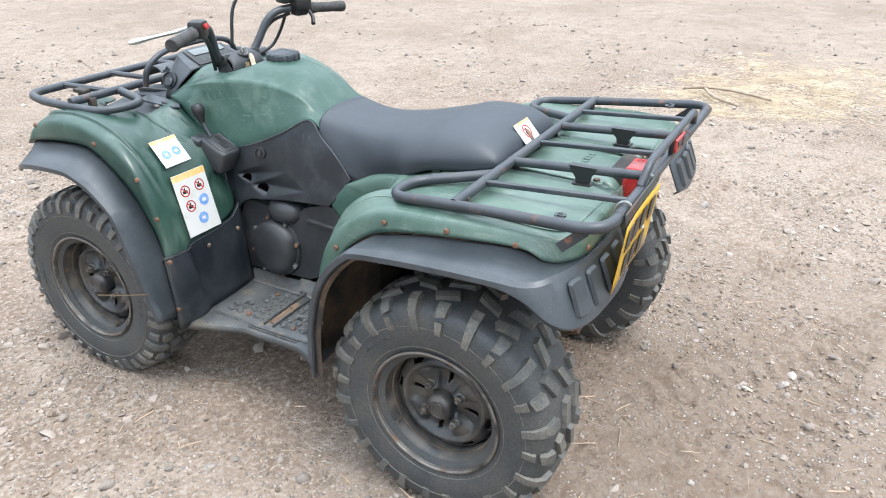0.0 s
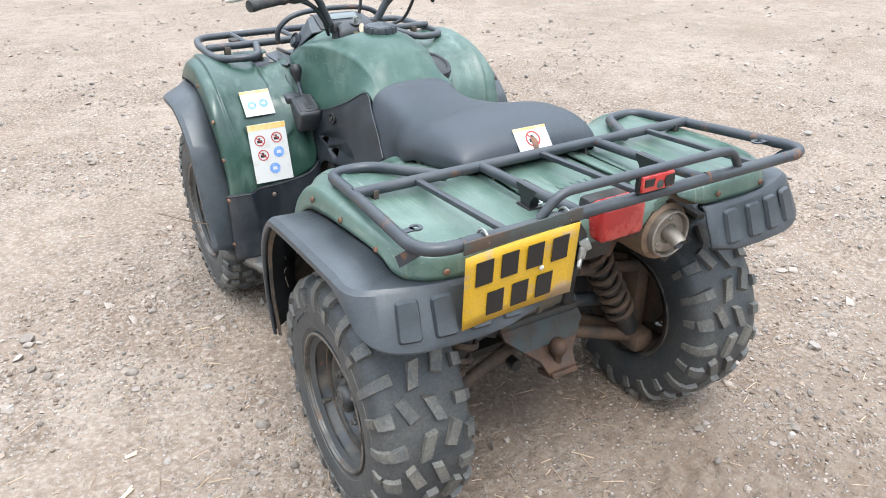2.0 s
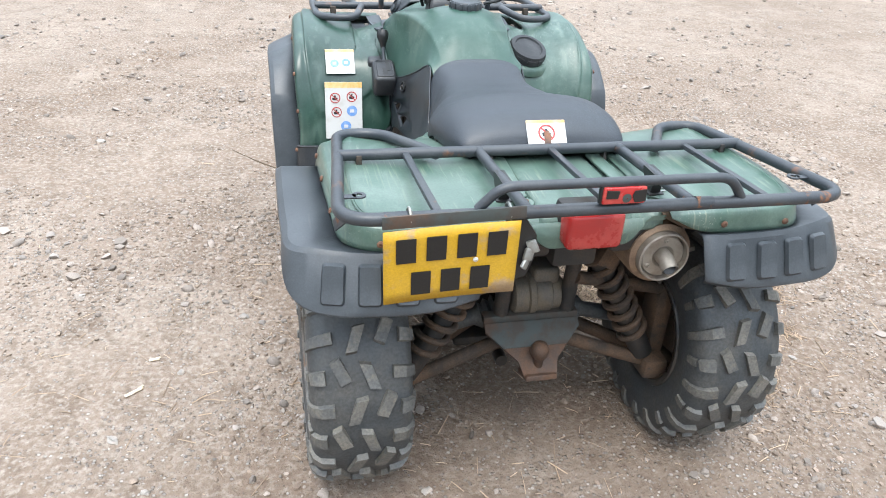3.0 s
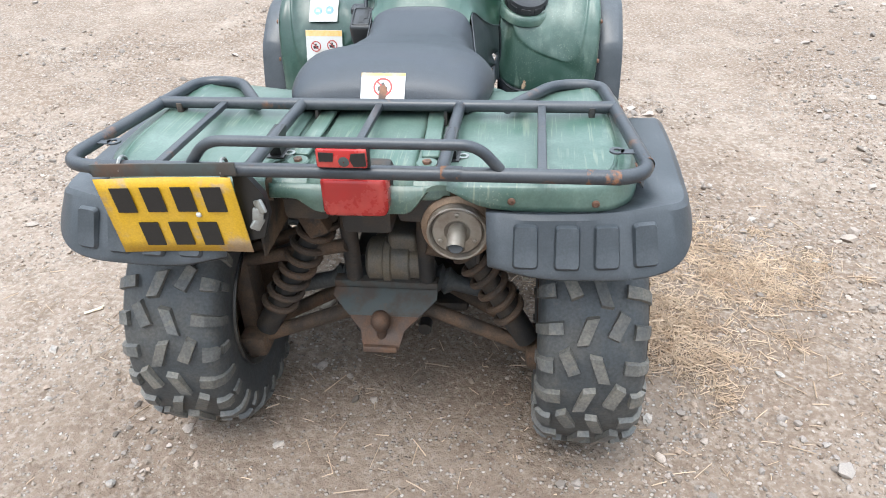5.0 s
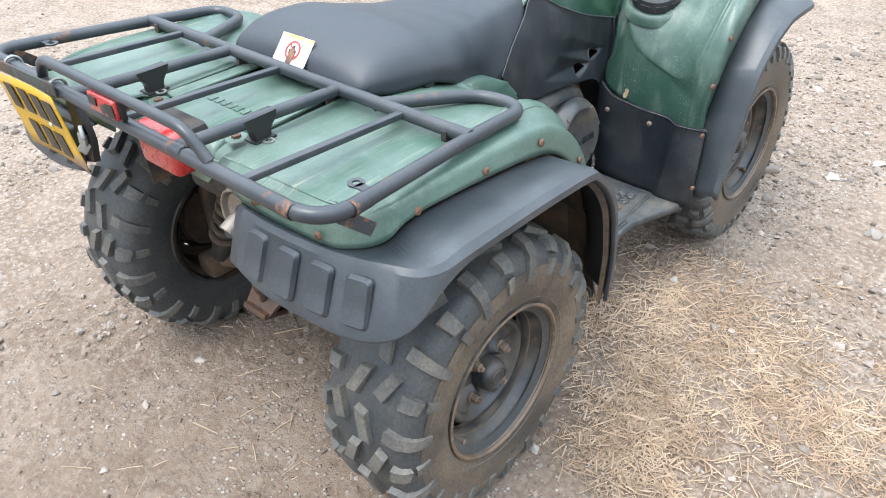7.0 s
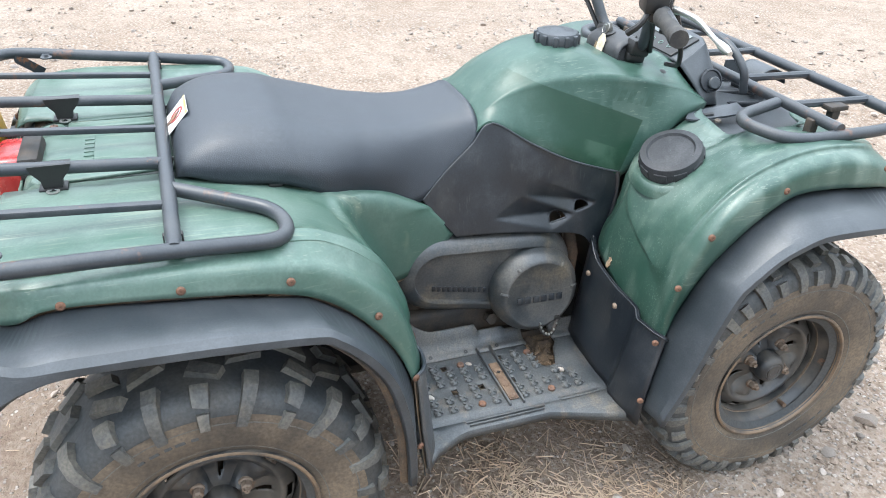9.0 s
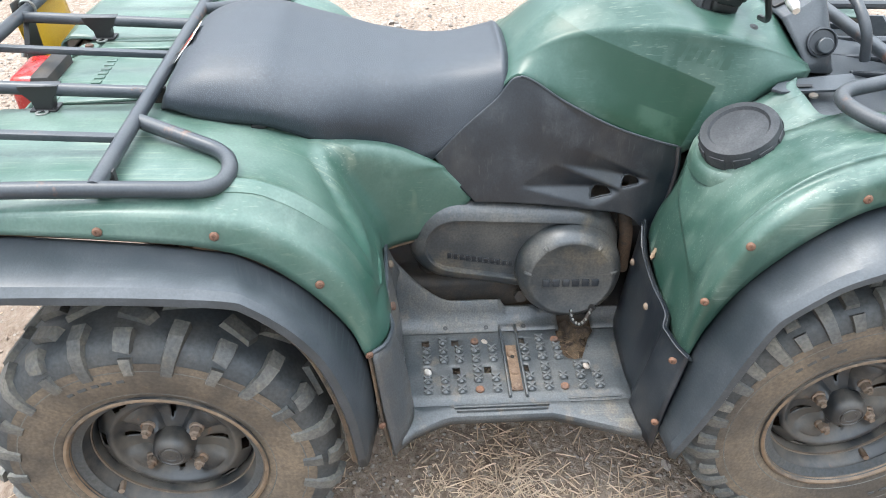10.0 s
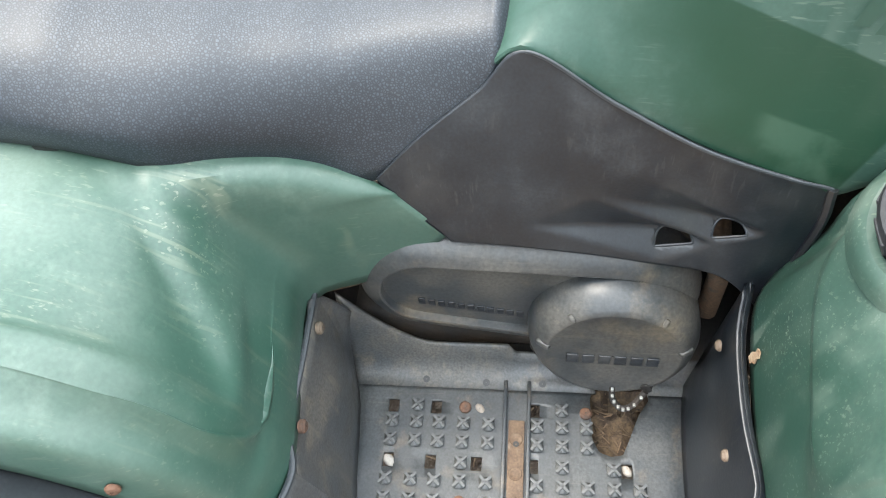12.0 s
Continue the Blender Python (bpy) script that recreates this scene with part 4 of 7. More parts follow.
panel = Shape().rows(fine_rows, skip=lambda i, j: (i, j) in HOLES)
for side in (1, -1):
    pan = part("side_panel", panel if side > 0 else panel.mirrored(), GUARD, quad, "scuffed black plastic side panel", thick=0.004, sharp=40)
    for o in VENTS:
        my, mz = sum(p[0] for p in o) / len(o), sum(p[1] for p in o) / len(o)
        o = [(my + (y - my) * .99, mz + (z - mz) * .99) for y, z in o]
        ring = [scooped(Vector((panel_x(y, z), y, z))) for y, z in o]
        ring = [(side * (p.x - .0008), p.y, p.z) for p in ring]
        part("vent_rim", Shape().tube(ring, .0016, 6, closed=True), GUARD, pan)
    lip = [fine_rows[i][0] for i in range(72, len(fine_rows), 2)] + [fine_rows[-1][0]]
    part("panel_lip", Shape().tube([(side * (p.x + .001), p.y, p.z) for p in lip], .0020, 6), BLACK, pan)
    front_lip = [fine_rows[-1][j] for j in range(0, 89, 4)]
    part("panel_lip", Shape().tube([(side * (p.x + .001), p.y, p.z) for p in front_lip], .005, 6), GUARD, pan)
    if side < 0:
        part("lock_cover", Shape().lathe([(.018, 0), (.018, .005), (.014, .006), (.013, .003), (.001, .003)], facing((-panel_x(.80, .70) - .001, .80, .70), (-1, -.1, .25)), 24), INK, pan)
        part("unfaded_disc", Shape().lathe([(.006, 0), (.006, .004), (.001, .004)], facing((-panel_x(.80, .70) - .004, .80, .70), (-1, -.1, .25)), 12), DARKMETAL, pan)

# footboards with their guards
FBO = [(.51, .392), (.472, .433), (.446, .488), (.441, .508), (.441, .60), (.441, .698), (.455, .74), (.478, .805), (.500, .866)]
SLOTS = [(.252, .461), (.252, .523), (.252, .661), (.332, .463), (.332, .521), (.332, .584), (.332, .660), (.332, .784)]


DRAIN = [(.20, .738), (.254, .739), (.29, .740), (.308, .749), (.313, .765), (.310, .780), (.287, .790), (.254, .803), (.20, .838)]


def footboard_shape(opening):
    """The board: raised inner wall with a notch, slotted tread plate, outer lip."""
    s = Shape()
    ny = 48
    y = lambda k: .398 + .492 * k / ny

    def top(v):
        rear = max(0, (.52 - v) / .10)
        return (.320 + .09 * rear ** 1.6) if v < .630 else (.300 if v < .70 else .29)

    prof = ((.176, 1.0), (.180, .93), (.186, .55), (.194, .2), (.206, .05), (.222, .0))
    wall = Shape().rows([[(px, y(k), .268 + (top(y(k)) - .268) * f) for k in range(ny + 1)] for px, f in prof], skip=lambda i, j: opening and .745 < y(j) and y(j + 1) < .828)
    near_x, near_y = ([.222 + .006 * k for k in range(16)], [.735 + .006 * k for k in range(16)]) if opening else ([.222, .230, .262, .298], [.752, .79, .805])
    gx = sorted(set(near_x) | {.4226, .36, .39} | {.332 + d for d in (-.010, .010)} | ({.252 + d for d in (-.010, .010)}))
    gy = sorted(set(near_y) | {.398, .89, .43, .49, .55, .61, .69, .83} | {v + d for _, v in SLOTS for d in (-.0075, .0075)})

    def gap(i, j):
        cx, cy = (gx[i] + gx[i + 1]) / 2, (gy[j] + gy[j + 1]) / 2
        if opening and inside(DRAIN, cx, cy):
            return True
        return any(abs(cx - px) < .010 and abs(cy - py) < .0075 for px, py in SLOTS)

    def drawn(x, y):
        """Pulls points beside the drain opening onto its outline."""
        best, at = .0042, None
        for a, b in zip(DRAIN, DRAIN[1:] + DRAIN[:1]):
            a, b, q = Vector(a), Vector(b), Vector((x, y))
            t = max(0, min(1, (q - a).dot(b - a) / (b - a).length_squared))
            d = (a.lerp(b, t) - q).length
            if d < best:
                best, at = d, a.lerp(b, t)
        return (at.x, at.y, .268) if opening and at and x > .223 else (x, y, .268)

    s.rows([[drawn(px, py) for py in gy] for px in gx], skip=gap)
    n = len(FBO)
    edge_y = [.398 + .492 * k / (n - 1) for k in range(n)]
    mids = [(.4226 + (fx - .4226) * .3, ey * .7 + fy * .3) for (fx, fy), ey in zip(FBO, edge_y)]
    s.rows([[(.4226, ey, .268) for ey in edge_y], [(mx, my, .2655) for mx, my in mids],
            [(fx - .003, fy, .2645) for fx, fy in FBO], [(fx + .004, fy, .2615) for fx, fy in FBO], [(fx + .007, fy, .256) for fx, fy in FBO], [(fx + .006, fy, .242) for fx, fy in FBO]])
    return s, wall


def rear_knee_guard():
    up = [(.180, .414, .405), (.212, .391, .497), (.255, .392, .496), (.30, .393, .495), (.385, .394, .492), (.430, .405, .486), (.482, .394, .494), (.510, .372, .50)]
    mid = [(.181, .405, .35), (.206, .398, .38), (.25, .408, .38), (.30, .413, .38), (.37, .410, .38), (.424, .423, .38), (.472, .410, .376), (.515, .384, .37)]
    low = [(.180, .396, .268), (.208, .400, .268), (.25, .412, .268), (.30, .418, .268), (.362, .424, .268), (.420, .434, .266), (.46, .430, .262), (.52, .40, .25)]
    return loft(crest([up, mid, low], 5, .9), 3, 5)


def front_splash_guard():
    up = [(.205, .892, .53), (.25, .884, .497), (.308, .880, .488), (.357, .880, .482), (.416, .884, .478), (.448, .873, .470), (.492, .882, .468), (.520, .894, .466)]
    mid = [(.205, .880, .40), (.25, .872, .39), (.308, .868, .38), (.357, .866, .37), (.412, .870, .365), (.440, .858, .36), (.488, .866, .36), (.524, .876, .36)]
    low = [(.205, .868, .27), (.25, .861, .268), (.308, .857, .267), (.357, .855, .266), (.405, .856, .265), (.432, .846, .262), (.484, .850, .257), (.53, .862, .252)]
    flange = [(x, y + .010, z + .001) for x, y, z in up]
    lip = [(x, y + .004, z + .004) for x, y, z in up]
    return loft(crest([flange, lip, up, mid, low], 5, .72), 3, 5)


stud = Shape().box((.017, .017, .010), None, .004, 1).plus(Shape().box((.022, .0035, .004), pose(0, 0, .0055, 0, 0, 45), 0)).plus(
    Shape().box((.022, .0035, .004), pose(0, 0, .0055, 0, 0, -45), 0)).mesh("stud", weld=False)
stud.materials.append(STUD)
for side in (1, -1):
    fix = (lambda s: s) if side > 0 else (lambda s: s.mirrored())
    board, wall = footboard_shape(side > 0)
    fb = part("footboard", fix(board), BOARD, quad, "dirty grey-black studded footboard", thick=0.006)
    part("inner_wall", fix(wall), WALL, fb, "scuffed black inner wall", thick=0.005)
    guard = rear_knee_guard()
    kg = part("knee_guard", fix(guard), WALL, quad, "scratched black plastic knee guard", thick=0.005, sharp=14)
    edge = spline([(.212, .391, .498), (.255, .392, .497), (.30, .393, .496), (.385, .394, .493), (.430, .405, .487), (.482, .394, .495), (.510, .372, .501)], 5)
    part("guard_bolt", Shape().lathe([(.008, -.006), (.008, -.001), (.005, .0015), (.001, .0015)], facing((side * .249, .402, .481), (0, 1, .15)), 12), GREYNUT, kg, "dull steel bolt")
    part("guard_bolt", Shape().lathe([(.008, -.006), (.008, -.001), (.005, .0015), (.001, .0015)], facing((side * .377, .407, .486), (0, 1, .15)), 12), RUST, kg, "rusty bolt")
    part("rolled_edge", fix(Shape().tube([(x, y - .002, z) for x, y, z in edge], .0042, 8)), BLACK, kg)
    back = guard
    for q in back.v:
        q.y -= .009
        q.z -= .004
    part("flap_back", fix(back), LINER, quad, "mud-caked back of the knee guard")
    part("splash_guard", fix(front_splash_guard()), GUARD, quad, "scuffed black splash guard", thick=0.005, sharp=45)
    for i, y in enumerate((.463, .497, .529, .563, .598, .665, .699, .732, .766, .799)):
        for j, x in enumerate((.252, .277, .304, .333, .359, .386)):
            if (i, j) in ((0, 0), (2, 0), (3, 0), (4, 0), (5, 0), (7, 0), (8, 0), (9, 0), (8, 1), (9, 1), (8, 2), (9, 2), (0, 3), (2, 3), (4, 3), (5, 3), (7, 3), (9, 3), (3, 5), (7, 5), (1, 3)):
                continue
            o = part("stud", stud, None, fb)
            o.location = (side * x, y, .2705)
    for x, y in ((.252, .564), (.254, .732), (.386, .731), (.386, .564)):
        part("board_bolt", Shape().lathe([(.0085, .268), (.0085, .272), (.006, .274), (.001, .2735)], Matrix.Translation((side * x, y, 0)), 14), RUST, fb, "rusty bolt head")
    for x, y in ((.212, .505), (.214, .592), (.213, .672)):
        part("drain_hole", Shape().lathe([(.005, .0), (.001, .0)], facing((side * x, y, .2732), (side * .5, 0, 1)), 12), INK, fb)
    strip = part("rusty_strip", fix(Shape().box((.124, .022, .004), pose(.331, .637, .2705), .001)), STRIP, fb, "muddy dented steel strip")
    for x in (.297, .345, .384):
        part("strip_dimple", Shape().lathe([(.0095, .0), (.0085, .0016), (.006, .0004), (.001, -.0002)], Matrix.Translation((side * x, .637, .2725)), 18), STRIP, strip)
    part("strip_hole", Shape().lathe([(.0042, .0), (.001, .0)], Matrix.Translation((side * .304, .637, .2742)), 12), INK, strip)
    for dy in (-.0165, .0165):
        part("channel_edge", fix(Shape().box((.20, .005, .010), pose(.310, .637 + dy, .272), .0018)), BOARD, fb)
    for x, y0, y1 in ((.428, .51, .694), (.4365, .515, .69), (.4155, .732, .838), (.4235, .735, .832)):
        part("lip_ridge", fix(Shape().box((.0045, y1 - y0, .006), pose(x, (y0 + y1) / 2, .2675), .002)), BOARD, fb)
    if side < 0:
        continue
    dirt = [[(.188 + .130 * i / 22, .732 + .112 * j / 20, .246 + .010 * max(0, (.235 - .188 - .130 * i / 22) / .04) + .010 * noise.noise((i * .35, j * .4, 1)) + .005 * noise.noise((i * 1.1, j * 1.2, 3))) for j in range(21)] for i in range(23)]
    caked = part("caked_dirt", Shape().rows(dirt), MUCK, fb, "brown dirt packed in the drain opening")
    rd = random.Random(5)
    bits = Shape()
    for k in range(60):
        x, y = rd.uniform(.205, .305), rd.uniform(.742, .815)
        m = pose(x, y, .250 + rd.random() * .006, rd.uniform(-25, 25), rd.uniform(-25, 25), rd.uniform(0, 180))
        bits.box((rd.uniform(.008, .022), rd.uniform(.0008, .002), .0008), m, 0)
    part("straw_bits", bits, MUDSTRAW, caked, "bits of straw in the dirt")
    for x, y, r in ((.333, .464, .0085), (.331, .784, .007), (.252, .585, .0075)):
        pebble = Shape().lathe([(r * math.sin(a), -r * .8 * math.cos(a)) for a in (.05, .5, 1.0, 1.5, 2.1, 2.6, 3.09)], pose(x, y, .266, 12, 8, 40) @ Matrix.Diagonal((1.25, .85, .9, 1)), 9)
        part("lodged_pebble", pebble, STONE, fb, "pale pebble lodged in the board")


# ---- wheels ----
def tyre_profile(r, half, rim_r):
    """Outline from the inner bead over the crown to the outer bead: (radius, across)."""
    return [(rim_r - .012, -half * .78), (rim_r + .004, -half * .86), (rim_r + .03, -half * .96), (r * .74, -half * 1.0), (r * .84, -half * .985), (r * .90, -half * .93),
            (r * .945, -half * .83), (r * .965, -half * .62), (r * .975, -half * .3), (r * .978, 0), (r * .975, half * .3), (r * .965, half * .62), (r * .945, half * .83),
            (r * .90, half * .93), (r * .84, half * .985), (r * .74, half * 1.0), (rim_r + .03, half * .96), (rim_r + .004, half * .86), (rim_r - .012, half * .78)]


def tyre_surface(prof, w):
    """Radius, across and the outward turn at a place w (-1.25 to 1.25) over the crown."""
    n = len(prof) - 1
    q = n / 2 + w * 6.0
    i = max(0, min(n - 1, int(q)))
    t = q - i
    a, b = prof[i], prof[i + 1]
    r, h = a[0] + (b[0] - a[0]) * t, a[1] + (b[1] - a[1]) * t
    tr, th = b[0] - a[0], b[1] - a[1]
    ln = math.hypot(tr, th)
    return r, h, th / ln, -tr / ln


def lug_block(s, prof, turn, corners, full, steps=4):
    """One tread block: corners (angle, w) a0, b0 at one end and a1, b1 at the other."""
    (a0, b0), (a1, b1) = corners
    lo, hi = [], []
    for k in range(steps + 1):
        t = k / steps
        pa = (a0[0] + (a1[0] - a0[0]) * t, a0[1] + (a1[1] - a0[1]) * t)
        pb = (b0[0] + (b1[0] - b0[0]) * t, b0[1] + (b1[1] - b0[1]) * t)
        row_lo, row_hi = [], []
        for (ang, w), shrink in ((pa, 0.1), (pb, 0.9)):
            r, h, nr, nh = tyre_surface(prof, w)
            height = full * (1 - .62 * min(1, max(0, (abs(w) - .45) / .5)))
            mid = pa[0] + (pb[0] - pa[0]) * shrink
            end = (.5 - t) * .1
            q = ang + turn
            row_lo.append((r * math.cos(q) - nr * .003 * math.cos(q), r * math.sin(q) - nr * .003 * math.sin(q), h - nh * .003))
            q = mid + turn + (a1[0] - a0[0]) * end
            row_hi.append(((r + nr * height) * math.cos(q), (r + nr * height) * math.sin(q), h + nh * height))
        lo.append(row_lo)
        hi.append(row_hi)
    base = len(s.v)
    for k in range(steps + 1):
        s.v += [Vector(lo[k][0]), Vector(hi[k][0]), Vector(hi[k][1]), Vector(lo[k][1])]
    for k in range(steps):
        a, b = base + 4 * k, base + 4 * k + 4
        s.f += [(a, a + 1, b + 1, b), (a + 1, a + 2, b + 2, b + 1), (a + 2, a + 3, b + 3, b + 2)]
    e = base + 4 * steps
    s.f += [(base, base + 3, base + 2, base + 1), (e, e + 1, e + 2, e + 3)]


def across(a):
    """Turns a share of the tyre's half width, or past 1 the way down the sidewall, into a place over the crown."""
    return math.copysign(float(np.interp(abs(a), (0, .3, .62, .83, .93, .985, 1, 1.3), (0, .167, .333, .5, .667, .83, .95, 1.1))), a)


# tread blocks of one pitch and side: four corners (share of the pitch, share of the half width)
REAR_BLOCKS = [(((-.22, -.07), (-.19, .15)), ((.20, .10), (.22, .31))), (((.20, .43), (.28, .61)), ((.57, .22), (.64, .42))),
               (((-.13, .56), (-.03, 1.0)), ((.06, .54), (.14, 1.0))), (((.38, .70), (.41, .93)), ((.60, .68), (.61, .91))), (((.42, .955), (.43, 1.0)), ((.58, .955), (.58, 1.0)))]
FRONT_BLOCKS = [(((.0, .03), (.02, .34)), ((.26, .06), (.24, .30))), (((.5, .16), (.55, .5)), ((.74, .16), (.76, .5))), (((.04, .56), (.06, .80)), ((.32, .56), (.32, .80))),
                (((.5, .62), (.5, .99)), ((.78, .62), (.74, .99))), (((.03, .87), (.05, .985)), ((.29, .87), (.28, .985)))]


def tread(prof, pitches, rear, height, way, phase):
    s = Shape()
    st = 2 * math.pi / pitches
    for i in range(pitches):
        for sd in (1, -1):
            o = radians(phase) + i * st + random.uniform(-.006, .006) + (0 if sd > 0 else st * .5)
            for (p0, p1), (p2, p3) in REAR_BLOCKS if rear else FRONT_BLOCKS:
                f = lambda p: (o + p[0] * st * way, sd * across(p[1]))
                lug_block(s, prof, 0, ((f(p0), f(p2)), (f(p1), f(p3))), height)
    return s


def pressed_disc(out):
    """The wheel's middle: slotted shoulder, rolled crest, and a dish with four raised arms and slits between them."""
    n = 96
    prof = [(.138, -.052), (.133, -.042), (.1295, -.035), (.117, -.028), (.113, -.0250), (.110, -.0235), (.107, -.0235), (.104, -.026), (.101, -.030), (.097, -.037), (.090, -.043),
            (.082, -.046), (.072, -.047), (.062, -.046), (.052, -.042), (.044, -.038), (.036, -.036), (.028, -.036)]
    rows = []
    for r, h in prof:
        row = []
        for k in range(n):
            q = 2 * math.pi * k / n
            arm = max(0.0, math.cos(4 * (q - math.pi / 4))) ** .7
            lift = .019 * arm * max(0.0, min(1, (.101 - r) / .012)) * max(0.0, min(1, (r - .034) / .01))
            row.append((r * math.cos(q), r * math.sin(q), out + h + lift))
        rows.append(row)

    def holes(i, j):
        if i == 2:
            return (j + 2) % 12 in (0, 1, 2, 3)
        return i in (10, 11, 12, 13) and (j + (1 if i < 13 else 0)) % 24 in ((0, 1) if i < 13 else (0,))

    return Shape().rows(rows, wrap_u=True, skip=holes)


def wheel_at(x, y, z, r, half, rear, spin, side, phase, valve):
    """A wheel whose outer face looks to its side, with tyre, tread, rim, cap and nuts."""
    w = new("wheel")
    w.parent = quad
    w.matrix_local = pose(x, y, z, 0, 90 * side, 0)
    rim_r = .158
    turn = Matrix.Rotation(radians(spin), 4, "Z")
    prof = tyre_profile(r, half, rim_r)
    part("tyre", Shape().lathe(prof, None, 72), RUBBER, w, "dusty black off-road tyre")
    part("tread", tread(prof, 12 if rear else 19, rear, .0125 if rear else .0120, side, phase), LUG, w, "worn chunky tread blocks", sharp=30, weld=False)
    for rr, thin in ((.240, .0016), (rim_r + .027, .0014)):
        hh = np.interp(rr, [p[0] for p in prof[:8:-1]], [p[1] for p in prof[:8:-1]])
        ring = [Vector((rr * math.cos(q), rr * math.sin(q), hh)) for q in [2 * math.pi * k / 64 for k in range(64)]]
        part("sidewall_ring", Shape().tube(ring, thin, 5, closed=True), LUG, w, "fine moulded ring on the sidewall")
    for k, a in enumerate((20, 26, 31, 37, 43, 200, 207, 213, 219)):
        hh = np.interp(.222, [p[0] for p in prof[:8:-1]], [p[1] for p in prof[:8:-1]])
        part("raised_bar", Shape().box((.011, .013 + .004 * (k % 2), .0024), pose(0, 0, 0, 0, 0, a + phase) @ pose(.222, 0, hh, 0, 8, 0), .001, 1), RUBBER, w)
    if side > 0:
        part("sidewall_dust", Shape().lathe([(rr + .0003, hh + .0009) for rr, hh in prof[14:18]], None, 72), DUSTYTYRE, w, "brown dust caked on the sidewall")
    # pressed steel rim: rolled lip, stepped well, slotted dish
    out = half * .91
    deep = out - .020
    pr = [(rim_r - .004, -out), (rim_r + .010, -out - .004), (rim_r + .012, -out + .002), (rim_r + .002, -out + .008), (rim_r - .016, -out + .03), (rim_r - .018, out - .05),
          (rim_r - .002, out - .014), (rim_r + .009, out - .008), (rim_r + .0135, out - .001), (rim_r + .0125, out + .004), (rim_r + .008, out + .005), (rim_r + .004, out + .001), (rim_r + .002, out - .010),
          (rim_r - .001, out - .018), (rim_r - .007, out - .023), (rim_r - .009, out - .034), (rim_r - .012, out - .040), (rim_r - .018, out - .043), (rim_r - .0195, deep - .062), (rim_r - .021, deep - .064)]
    part("rim", Shape().lathe(pr, None, 72), RIM, w, "black painted steel rim, rusty and muddy", thick=0.0025)
    part("rim_lip", Shape().lathe([(rim_r + .0128, out + .0042), (rim_r + .0105, out + .0058), (rim_r + .0075, out + .0058), (rim_r + .0045, out + .0030), (rim_r + .003, out - .004)], None, 72), MUDLIP if side > 0 else WORNLIP, w, "rolled rim edge stained with rust and mud" if side > 0 else "rolled rim edge worn to bare metal")
    dish = part("wheel_disc", pressed_disc(deep), RIM, w, "pressed black wheel disc with slots", thick=0.0025, sharp=45)
    dish.matrix_local = turn
    part("rim_well", Shape().lathe([(rim_r + .0012, out - .010), (rim_r - .0018, out - .0175), (rim_r - .0078, out - .0222), (rim_r - .0098, out - .0335), (rim_r - .0128, out - .0392), (rim_r - .0188, out - .0422), (rim_r - .0203, deep - .060)], None, 72), RIMDUST, w, "brown dusty band inside the rim")
    part("rim_back", Shape().lathe([(rim_r - .006, -out - .001), (rim_r - .014, -out + .010), (rim_r - .0215, -out + .03), (rim_r - .0235, deep - .068), (rim_r - .05, deep - .074)], None, 56), MUDSTEEL, w, "mud-stained inside of the rim")
    cap = Shape().lathe([(.036, deep - .046), (.0355, deep - .016), (.033, deep - .005), (.027, deep + .001), (.0225, deep + .003), (.0215, deep + .0015), (.0185, deep + .0015), (.0175, deep + .0035), (.012, deep + .004), (.011, deep + .003), (.001, deep + .003)], None, 32)
    part("hub_cap", cap, RIM, w, "domed hub cap with raised rings")
    back = Shape().lathe([(.001, -.02), (.05, -.02), (.085, -.03), (.09, deep - .095), (.07, deep - .085), (.001, deep - .085)], None, 28)
    part("brake_drum", back, MUDSTEEL, w)
    for k in range(4):
        q = radians(45 + 90 * k + spin)
        at = Matrix.Translation((.058 * math.cos(q), .058 * math.sin(q), 0)) @ Matrix.Rotation(q + k, 4, "Z")
        nut = Shape().lathe([(.0135, deep - .030), (.013, deep - .026), (.0102, deep - .024)], at, 18).plus(
            Shape().lathe([(.0102, deep - .024), (.0100, deep - .013), (.0078, deep - .011), (.006, deep - .011), (.0055, deep - .005), (.001, deep - .005)], at, 6))
        part("wheel_nut", nut, NUT if side > 0 else GREYNUT, w, "dull rusty wheel nut" if side > 0 else "dull grey wheel nut")
    q = radians(valve)
    stem = Shape().tube([(.150 * math.cos(q), .150 * math.sin(q), out - .045), (.144 * math.cos(q), .144 * math.sin(q), out - .030), (.141 * math.cos(q), .141 * math.sin(q), out - .016)], [.0075, .006, .0055], 10)
    part("valve", stem, NUT if side > 0 else GREYNUT, w, "dusty tyre valve")
    return w


WZ = .294
wheel_at(.450, .008, WZ, .304, .112, True, -6, 1, 166, -50)
wheel_at(-.450, .008, WZ, .304, .112, True, -10, -1, 11, 126)
wheel_at(.436, 1.233, WZ, .304, .103, False, 21, 1, 5, 30)
wheel_at(-.436, 1.233, WZ, .304, .103, False, 5, -1, 62, 200)

# ---- racks ----
rack = new("rear_rack")
rack.parent = quad
rack["label"] = "black painted tubular steel rack, rusting at the joints"
RT = .0125
side_r = [(.0, -.345, .835), (.508, -.345, .833), (.474, .0, .807), (.46, .172, .79), (.36, .172, .79), (.26, -.005, .807)]
left_half = [(-x, y, z) for x, y, z in side_r[::-1]]
part("rack_tube", Shape().tube(rounded(left_half[:-1] + side_r[1:], .075, 8), RT, 12), TUBE, rack)
part("rack_tube", Shape().tube([(-.476, 0, .809), (.476, 0, .809)], RT, 12), TUBE, rack)
hoop = rounded([(-.262, -.343, .842), (-.225, -.35, .888), (.225, -.35, .888), (.262, -.343, .842)], .05, 6)
part("rack_hoop", Shape().tube(hoop, .0095, 10), TUBE, rack)
